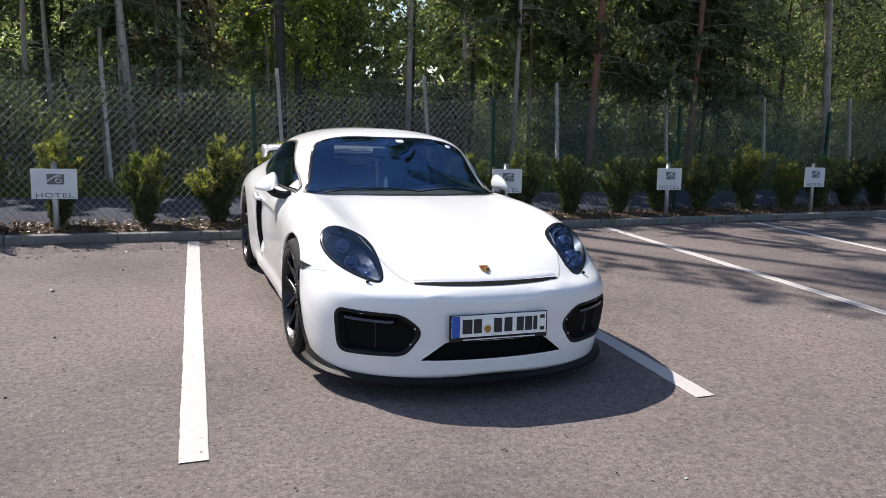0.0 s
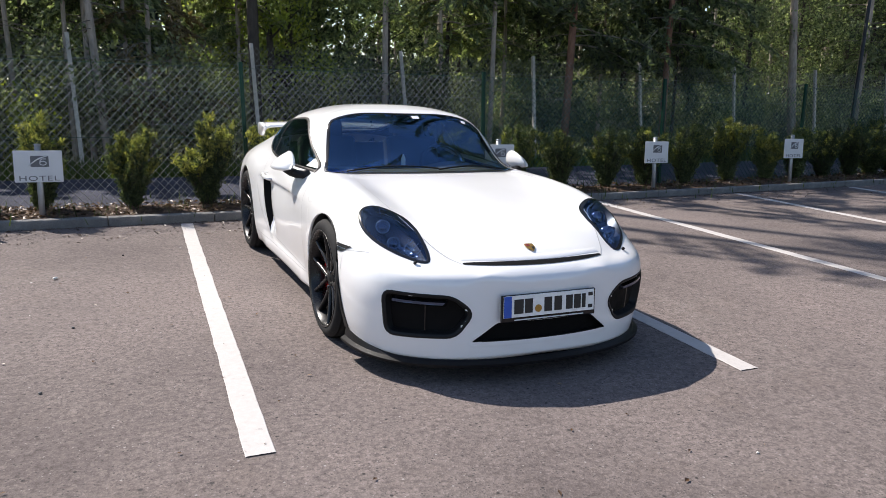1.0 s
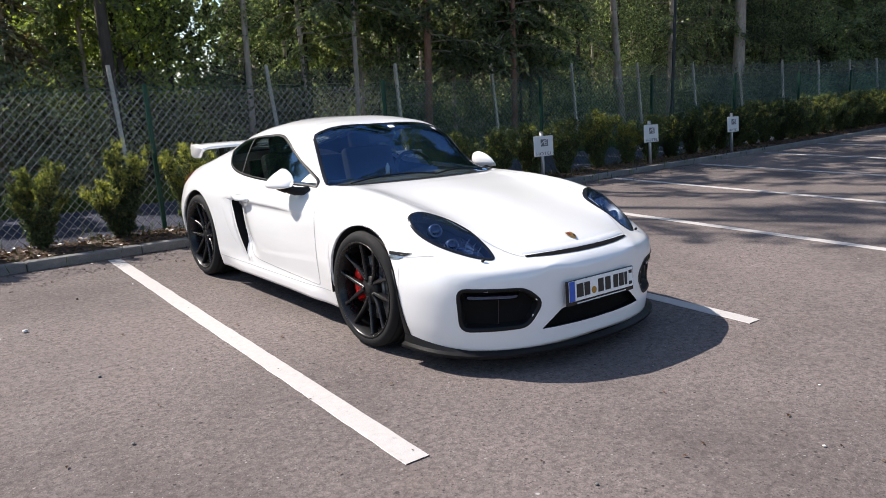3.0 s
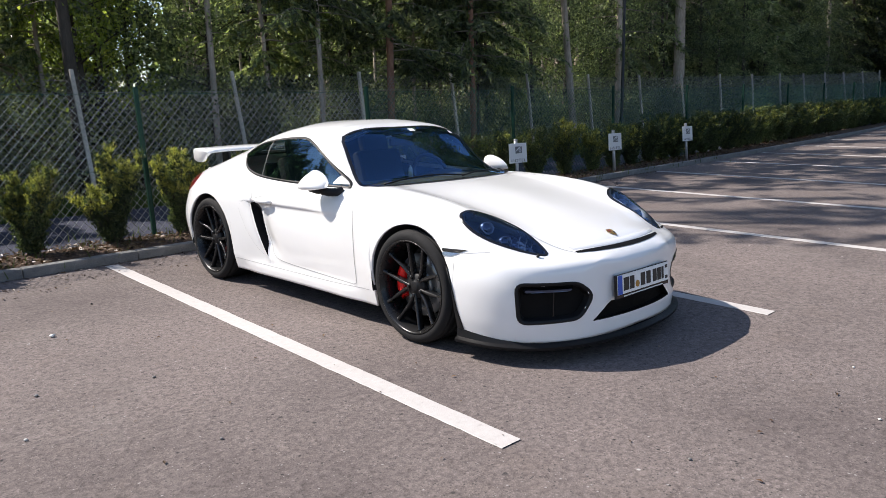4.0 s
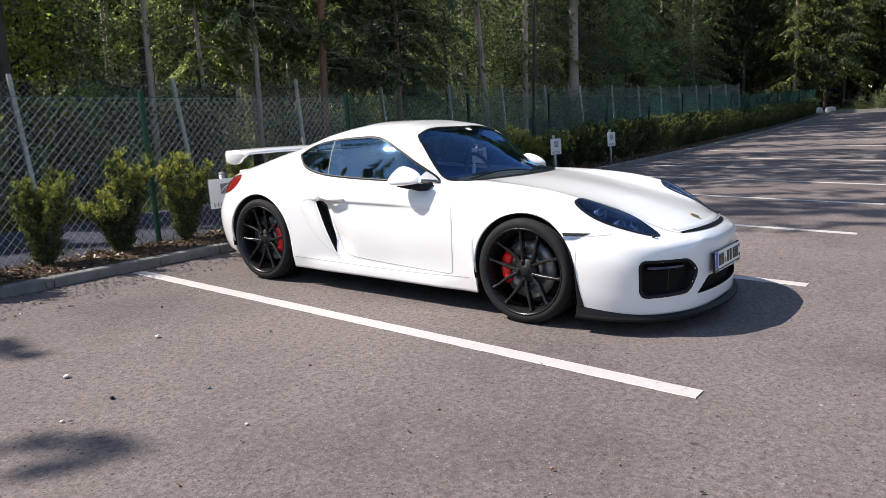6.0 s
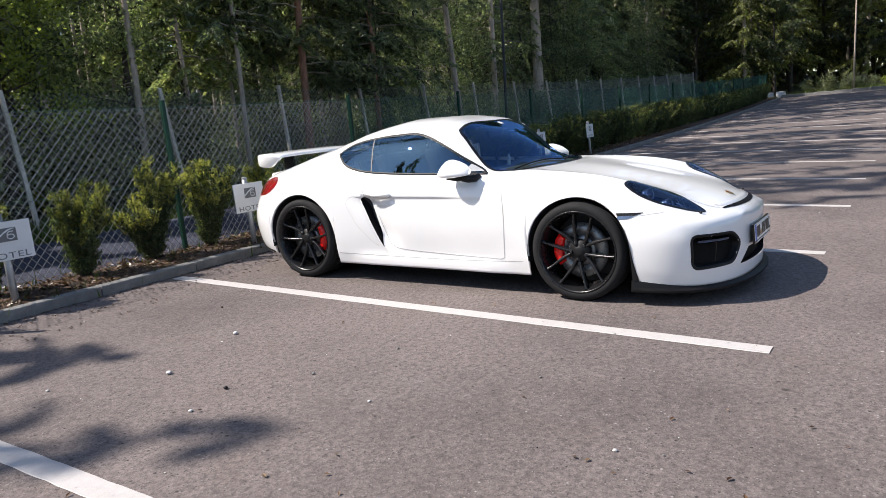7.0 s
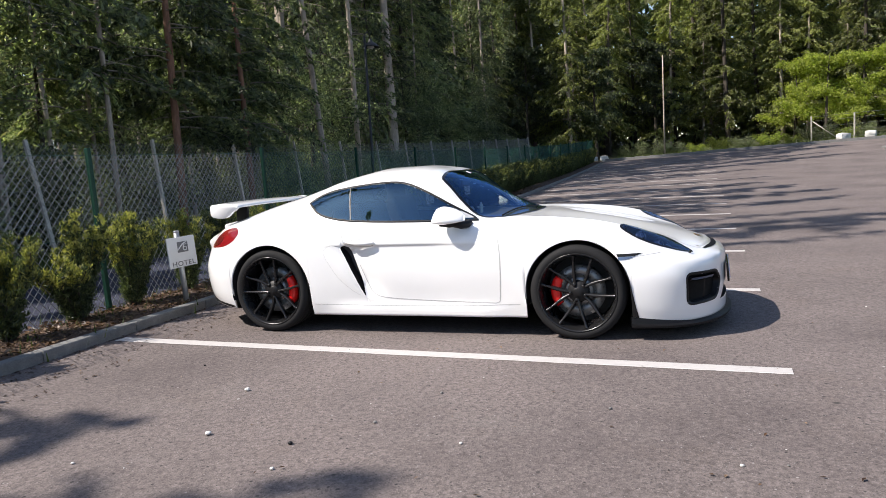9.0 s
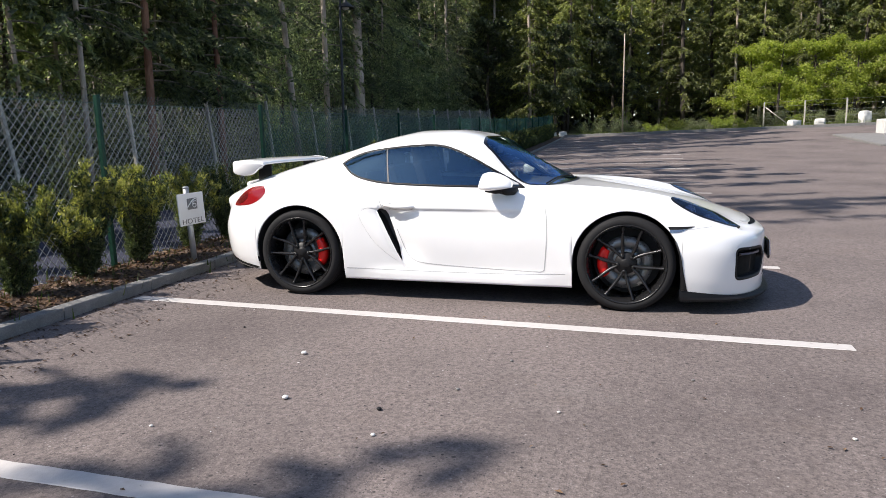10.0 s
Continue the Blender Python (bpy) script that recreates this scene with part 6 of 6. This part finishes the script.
for x in np.arange(-7, 24, 1.3):
    put(shrub_spots, (0, 1, 1, 1) if 3.5 < x < 15 else (0, 1, 1, 2), x + rng.uniform(-0.4, 0.4), 12.4 + 0.085 * x + rng.uniform(-0.5, 1.8))
end_kinds = [spruce(71, 21, DARKBARK, 2.2, 3.4, 12000, 0.17, needles=LITNEEDLE, name="larch_tree", tuft=0.26), spruce(72, 17, BARK, 1.2, 3.2, 11000, 0.15, needles=LITNEEDLE, name="larch_tree", tuft=0.24), broadleaf(73, 11, LEAF, 4.2, 9500, 0.8, 0.16, 0.22)]
end_spots = [[], [], []]
# the wood's edge across the far end of the lot
for row in range(6):
    y = 30.0
    while y > -42:
        px, py = FAR_EDGE + 7 + 4.2 * row + rng.uniform(-1, 1), y + rng.uniform(-1, 1)
        if not (row < 2 and -15 < py < 6):
            put(end_spots, (0, 0, 1, 1, 2) if row else (0, 1, 2, 2), px, py)
        y -= 2.8 * rng.uniform(0.8, 1.3)
for y in np.arange(5, -40, -1.6):
    put(shrub_spots, (0, 0, 1, 2), FAR_EDGE + 4.2 + rng.uniform(0, 1.8), y)
spring = broadleaf(54, 7.4, SPRINGLEAF, 3.6, 12000, 0.6, 0.12, 0.15)
plant(spring, [(54, -8.6), (55.5, -11.0), (54.5, -13.6), (58, -6.8)], "large light green tree in fresh leaf at the lot's end", "tree", "spring trees at the lot's end", rng, 0.85, 1.05)
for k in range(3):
    plant(end_kinds[k], end_spots[k], ("tall light green conifer at the lot's end, sunlight put into its needle colour", "broad light green conifer at the lot's end, sunlight put into its needle colour", "sunlit leafy tree at the lot's end")[k], "tree", "trees at the lot's end", rng, 0.8, 1.2)
    plant(kinds[k], spruce_spots[k], "spruce with drooping dark needles in the wood", "tree", "trees of the wood", rng, tall=15.0)
    plant(leafy[k], leafy_spots[k], ("leafy green young tree in the wood", "leafy green tree with gaps of light", "light green spring-leaved tree in the wood")[k], "tree", "leafy trees of the wood", rng)
    plant(young[k], young_spots[k], ("young spruce with drooping boughs behind the fence", "young spruce with drooping boughs behind the fence", "withered brown young spruce full of dead twigs")[k], "tree", "young spruces of the wood", rng, 0.72, 0.95)
    plant(shrub[k], shrub_spots[k], "tangled green undergrowth behind the fence", "undergrowth", "undergrowth of the wood", rng, 0.8, 1.3)
# the growth along the lot's end stays low
for ob in [ob for ob in scene.collection.objects if ob.name.startswith("undergrowth_bush") and ob.location.x > FAR_EDGE + 3]:
    ob.scale.z *= 0.55
leafy_extra = [(1.0, 11.3), (2.3, 11.9), (2.0, 13.7), (0.9, 15.4)]
for i, (px, py) in enumerate(leafy_extra):
    t = copy_thing(leafy[(2, 0, 1, 2)[i]], pose(px, py, rise(px) - 0.08, 0, 0, 70 * px))
lime = undergrowth(65, SPRINGLEAF, 1.1, 1.55, 2600, 0.07)
lime.matrix_basis = pose(-3.5, 10.05, -0.08)
tagged(lime, "sunlit yellow-green young shrub behind the fence", "shrub")
# slender tall trees among them: trunks and thin crowns that streak the lot with shade
slim = [spruce(46, 18, BARK, 8.0, 1.2, 2200, 0.055), spruce(47, 17, DARKBARK, 6.0, 1.9, 4200, 0.08)]
slim_spots = [[(3.9, 13.0), (8.1, 13.2), (-0.4, 13.4)], []]
x = 12.0
while x < 46:
    slim_spots[rng.choice((0, 1, 1))].append((x, 11.6 + 0.085 * x + rng.uniform(-0.8, 2.2)))
    x += rng.uniform(1.5, 2.6)
for k in range(2):
    plant(slim[k], slim_spots[k], "tall slender spruce with a thin high crown", "tree", "tall trees of the wood", rng, 0.9, 1.15)
# two old spruces deep in the wood, whose trunks streak the bays with shade
old = spruce(74, 27, DARKBARK, 18.0, 1.6, 3600, 0.17)
old_far = copy_thing(old, pose(-3.9, 13.5, 0.0, 0, 0, 110))
for t, px in ((old, -5.0), (old_far, -3.9)):
    t.matrix_basis = pose(px, 13.6, 0.0, 0.8, -0.6, 40 * px)
    tagged(t, "tall old spruce, bare below, deep in the wood", "tree", "trees behind the fence")
# tall spruces further along keep the end of the lot in shade
for i, px in enumerate(np.arange(19.5, 36, 2.6)):
    t = copy_thing(kinds[2], pose(px, 13.0 + 0.085 * px + (i * 37 % 5) * 0.4, rise(px), 0, 0, 61 * i))
    t.scale = (1.4, 1.4, 1.65) if px < 25 else (2.2, 2.2, 1.8)
# a spruce beside the lot, whose crown falls as shadow on the bays
side_tree = spruce(45, 10.0, BARK, 3.0, 1.9, 3800, 0.13)
side_tree.matrix_basis = pose(-8.0, 9.48, -0.06)
tagged(side_tree, "spruce beside the lot, its shadow on the asphalt", "tree", "trees behind the fence")
side_tree = copy_thing(side_tree, pose(-9.4, 9.26, -0.06, 0, 0, 140))
side_tree.scale = (0.8, 0.8, 1.2)
side_tree = copy_thing(side_tree, pose(-8.8, 10.0, -0.06, 0, 0, 250))
side_tree.scale = (0.9, 0.9, 1.05)
# slender young spruces bare below, added so their unseen high crowns shade the path
crowned = spruce(75, 7.6, BARK, 4.5, 1.7, 7000, 0.05)
plant(crowned, [(-6.3, 10.6), (-5.3, 10.9), (-4.3, 10.4), (-3.4, 10.9), (-2.5, 10.5), (-1.6, 10.9)], "slender young spruce added to shade the path, its crown out of view", "tree", "young spruces of the wood", random.Random(75), 0.95, 1.02)
# bare poles: young trunks that died back in the shade
pole = spruce(48, 9.0, BARK, 8.6, 0.5, 40, 0.042, (0.25, 0.1))
poles = [(x + rng.uniform(-0.5, 0.5), 10.2 + 0.085 * x + rng.uniform(0, 5.5)) for x in np.arange(-4, 34, 1.5)]
plant(pole, poles, "thin bare grey trunk among the trees", "tree", "bare trunks of the wood", rng, 0.8, 1.3)


def leaf_mass(name, spots, material, size, label, category, seed):
    """Leaves that nobody could count, in one sheet of stuff."""
    r = np.random.default_rng(seed)
    v, f = leaf_cloud(spots, np.tile((0, 0, -0.3), (len(spots), 1)), size, size * 0.2, r, 1.6)
    tagged(part(name, fast_mesh(v, f, material), material), label, category, kind="stuff")


# distant woods close the view all round
r = np.random.default_rng(77)
n = 42000
x, y = r.uniform(76, 92, n), r.uniform(-75, 70, n)
top = 23 + 5 * np.sin(y * 0.35) * np.sin(y * 0.13 + 1) + r.normal(size=n)
leaf_mass("far_woods", np.stack([x, y, 2.0 + top * r.uniform(0, 1, n) ** 0.8], 1), NEEDLE, 1.15, "distant dark spruce woods beyond the lot", "woods", 1)
r2 = np.random.default_rng(78)
leaf_mass("far_woods", np.stack([r2.uniform(72, 77, 9000), r2.uniform(-70, 60, 9000), 1.2 + 6.5 * r2.uniform(0, 1, 9000)], 1), NEEDLE, 0.8, "dense dark young growth beyond the lot's end", "woods", 6)
x, y = r.uniform(-45, 90, n), r.uniform(44, 58, n)
x = np.where((np.abs(x - (0.313 * (y + 4.2) - 1.6)) < 3.4) & (r.uniform(0, 1, n) < 0.62), x + 12.0, x)
leaf_mass("far_woods", np.stack([x, y, 27 * r.uniform(0, 1, n)], 1), NEEDLE, 1.15, "distant dark woods behind the trees", "woods", 2)
n = 14000
x, y = r.uniform(-32, 24, n), r.uniform(31, 35, n)
x = np.where((np.abs(x - (0.313 * (y + 4.2) - 1.6)) < 2.6) & (r.uniform(0, 1, n) < 0.62), x - 9.0, x)
leaf_mass("far_woods", np.stack([x, y, 21 * r.uniform(0, 1, n)], 1), NEEDLE, 0.8, "dense dark spruces deep in the wood", "woods", 5)
n = 9000
x = r.uniform(-90, 60, n)
y = r.uniform(-75, -62, n)
leaf_mass("far_woods", np.stack([x, y, 5 * r.uniform(0, 1, n) ** 1.3], 1), NEEDLE, 1.1, "distant woods across the open lot", "woods", 3)
n = 7000
leaf_mass("far_woods", np.stack([r.uniform(-95, -80, n), r.uniform(-75, 60, n), 10 * r.uniform(0, 1, n) ** 1.3], 1), NEEDLE, 1.1, "distant woods at the open side of the lot", "woods", 4)


def blades(name, spots, size, label, seed):
    """Grass: narrow upright blades."""
    r = np.random.default_rng(seed)
    c = np.asarray(spots, float)
    n = len(c)
    a = r.uniform(0, 2 * math.pi, n)
    h = (size * r.uniform(0.5, 1.5, n))[:, None]
    lean = np.stack([np.cos(a), np.sin(a), np.zeros(n)], 1) * h * r.uniform(0.1, 0.7, n)[:, None]
    side = np.stack([-np.sin(a), np.cos(a), np.zeros(n)], 1) * (0.006 + 0.012 * size)
    v = np.stack([c - side, c + side, c + lean + (0, 0, 1) * h], 1).reshape(-1, 3)
    me = fast_mesh(v, [(3 * i, 3 * i + 1, 3 * i + 2) for i in range(n)], GRASSMAT)
    tagged(part(name, me, GRASSMAT), label, "grass", kind="stuff")


n = 26000
x = -7 + 50 * r.uniform(0, 1, n) ** 1.6
y = kerb_y(0) + 0.05 * x + 3.55 + r.uniform(0, 1, n) ** 0.8 * (1.6 + 0.035 * x)
blades("verge_grass", [(a, b, rise(a) - 0.07) for a, b in zip(x, y)], 0.24, "rough dark green grass and weeds below the fence", 5)
n = 9000
x, y = FAR_EDGE + 0.4 + 4.5 * r.uniform(0, 1, n), r.uniform(-36, 5.8, n)
blades("verge_grass", [(a, b, rise(a, b) - 0.08) for a, b in zip(x, y)], 0.32, "sunlit grass along the far kerb", 6)
n = 900
x = r.uniform(-3, 12, n)
blades("bed_weeds", [(a, kerb_y(a) + 0.5 + 0.35 * b, rise(a) + 0.06) for a, b in zip(x, r.normal(size=n))], 0.09, "small weeds among the bark mulch", 7)

# ---- litter, pebbles, far things ----
def litter(name, spots, size, material, label, seed, flat=0.35):
    """Fallen leaves lying about, each a bent scrap."""
    r = np.random.default_rng(seed)
    n = len(spots)
    c = np.asarray(spots, float)
    a = r.uniform(0, 2 * math.pi, n)
    d = np.stack([np.cos(a), np.sin(a), r.normal(size=n) * flat], 1)
    s = np.stack([-np.sin(a), np.cos(a), r.normal(size=n) * flat], 1)
    k = (size * r.uniform(0.5, 1.5, n))[:, None]
    up = np.array((0, 0, 1.0)) * k * 0.25
    v = np.stack([c - d * k, c - s * k * 0.5 + up, c + d * k, c + s * k * 0.5 + up], 1).reshape(-1, 3)
    tagged(part(name, fast_mesh(v, [(4 * i, 4 * i + 1, 4 * i + 2, 4 * i + 3) for i in range(n)], material), material), label, "leaf litter", kind="stuff")


r = np.random.default_rng(91)
n = 9000
x = -5 + 26 * r.uniform(0, 1, n) ** 1.5
d = 0.10 + 0.75 * r.uniform(0, 1, n)
litter("leaf_litter", [(a, kerb_y(a) + b, rise(a) + 0.085 + 0.02 * c) for a, b, c in zip(x, d, r.uniform(0, 1, n))], 0.024, DRYLEAF, "dry brown leaves and bark scraps on the bed", 1)
n = 2600
x = r.uniform(-4.5, 9, n)
d = -0.02 - 0.72 * r.uniform(0, 1, n) ** 2.6
litter("leaf_litter", [(a, kerb_y(a) + b, rise(a) + 0.005) for a, b in zip(x, d)], 0.013, DRYLEAF, "brown leaf scraps along the foot of the kerb", 2, 0.2)
n = 260
litter("leaf_litter", [(a, b, 0.007) for a, b in zip(r.uniform(-6, 3, n), r.uniform(-4, 3.4, n))], 0.012, DRYLEAF, "scattered small leaf scraps on the asphalt", 3, 0.2)


def pebble(seed, size):
    bm = bmesh.new()
    bmesh.ops.create_icosphere(bm, subdivisions=2, radius=size)
    for v in bm.verts:
        v.co *= 1 + 0.28 * noise.noise(v.co * (1.6 / size) + Vector((seed, 0, 0)))
        v.co.z *= 0.62
    return from_bm(bm, True)


def stones():
    kinds = [pebble(k, 0.017) for k in range(4)]
    for me, mat in zip(kinds, (STONE, CONCRETE, STONE, TRIM)):
        me.materials.append(mat)
    spots = [(-2.353, 1.738, 1.0, 0), (-3.043, 1.492, 0.95, 2), (-3.07, 1.0, 0.75, 3), (-2.72, 0.72, 0.6, 1), (-2.2, 0.55, 0.55, 1), (-3.35, 0.92, 0.6, 0), (-2.9, 0.2, 0.5, 2), (-3.5, 1.9, 0.5, 0), (-1.9, 2.4, 0.5, 3), (-2.3, -0.4, 0.5, 1), (-2.9, -1.0, 0.55, 0), (-1.1, -1.9, 0.45, 1), (-0.2, -2.3, 0.45, 2), (0.4, -2.0, 0.4, 0), (-3.6, -0.4, 0.5, 1)]
    rr = random.Random(8)
    spots += [(rr.uniform(-5, 2.5), rr.uniform(-3.6, 3.2), rr.uniform(0.16, 0.34), rr.randrange(4)) for _ in range(36)]
    for x, y, s, k in spots:
        if -1.0 < x < 1.0 and y > -1.1:
            continue
        ob = new("pebble", kinds[k])
        ob.matrix_basis = pose(x, y, rise(x, y) + 0.011 * s, 0, 0, rr.uniform(0, 360)) @ Matrix.Diagonal((s, s, s, 1))
        tagged(ob, ("small pale stone lying on the asphalt", "small grey stone lying on the asphalt", "small pale stone lying on the asphalt", "small dark scrap lying on the asphalt")[k], "stone", "stones on the asphalt")


stones()


def boulder(seed, size, at, label):
    bm = bmesh.new()
    bmesh.ops.create_cube(bm, size=1)
    bmesh.ops.subdivide_edges(bm, edges=bm.edges[:], cuts=4, use_grid_fill=True)
    for v in bm.verts:
        v.co = v.co.lerp(v.co.normalized() * 0.62, 0.35)
        v.co *= 1 + 0.16 * noise.noise(v.co * 2.4 + Vector((seed, seed, 0)))
        v.co = Vector((v.co.x * size[0], v.co.y * size[1], v.co.z * size[2]))
    ob = part("stone_block", from_bm(bm, False), STONE)
    ob.matrix_basis = pose(at[0], at[1], rise(at[0], at[1]) + size[2] * 0.42, 0, 0, seed * 37)
    tagged(ob, label, "stone", "stone blocks at the lot's end")


boulder(1, (0.5, 0.8, 0.5), (48.5, -8.85), "pale stone block at the lot's far edge")
boulder(2, (0.6, 0.95, 0.5), (48.7, -10.45), "pale rough stone block at the lot's far edge")
boulder(3, (0.6, 0.6, 0.85), (50.0, -13.4), "tall pale stone at the lot's far edge")
boulder(5, (0.4, 0.55, 0.35), (49.2, 6.6), "pale stone at the end of the hedge")
boulder(6, (0.35, 0.5, 0.3), (49.6, 7.4), "pale stone at the end of the hedge")


def far_fence():
    top = tagged(new("wire_fence"), "low wire fence with grey posts along the far end", "fence")
    ys = [-7.2 - 2.6 * k for k in range(9)]
    for y in ys:
        p = part("fence_post", box((0.09, 0.09, 1.75), (0, 0, 0.82), 0.01), CONCPOST, top)
        p.matrix_basis = pose(50.6, y, rise(50.6, y))
    part("brace", tube([(50.6, ys[0], rise(50.6, ys[0]) + 1.4), (50.6, ys[0] - 1.7, rise(50.6, ys[0] - 1.7))], 0.035, 8), CONCPOST, top)
    for z in (0.15, 0.55, 0.95, 1.35, 1.65):
        part("fence_wire", tube([(50.55, y, rise(50.6, y) + z) for y in ys], 0.006, 4, False), OLDWIRE, top)


far_fence()


def gate_frame():
    top = tagged(new("metal_frame"), "grey metal frame standing on the white block", "frame")
    for dy in (-0.5, 0.5):
        part("upright", tube([(0, dy, 0), (0, dy, 1.35)], 0.045, 8), ZINC, top)
    for z in (0.75, 1.33):
        part("rail", tube([(0, -0.5, z), (0, 0.5, z)], 0.04, 8), ZINC, top)
    top.matrix_basis = pose(36.6, -11.7, rise(36.6, -11.7) + 0.98)


gate_frame()


def exit_island():
    """The pale kerbed island beside the exit and the white block on it."""
    bm = box((9.0, 5.0, 0.5), (0, 0, -0.14), 0.04)
    ob = part("pavement", bm, CONCRETE)
    ob.matrix_basis = pose(32.6, -11.4, rise(32.6, -11.4)) @ Matrix.Rotation(-math.atan2(rise(37, -11.4) - rise(28, -11.4), 9.0), 4, "Y") @ Matrix.Rotation(math.atan2(rise(32.6, -8.9) - rise(32.6, -13.9), 5.0), 4, "X")
    tagged(ob, "pale kerbed concrete island beside the exit", "traffic island", kind="structure")
    ob = part("concrete_block", box((1.2, 1.5, 0.75), (0, 0, 0.375), 0.05), STONE)
    ob.matrix_basis = pose(36.6, -11.7, rise(36.6, -11.7) + 0.06, 0, 0, 4)
    tagged(ob, "large white concrete block on the island beside the exit", "concrete block")


exit_island()


def thin_pole():
    top = tagged(new("lamp_pole"), "thin grey pole at the lot's far end", "pole")
    part("pole", tube([(0, 0, -0.3), (0, 0, 3.5), (0, 0, 7.0)], [0.06, 0.05, 0.035], 10), BARK, top)
    top.matrix_basis = pose(49.3, 2.35, rise(49.3, 2.35))


thin_pole()
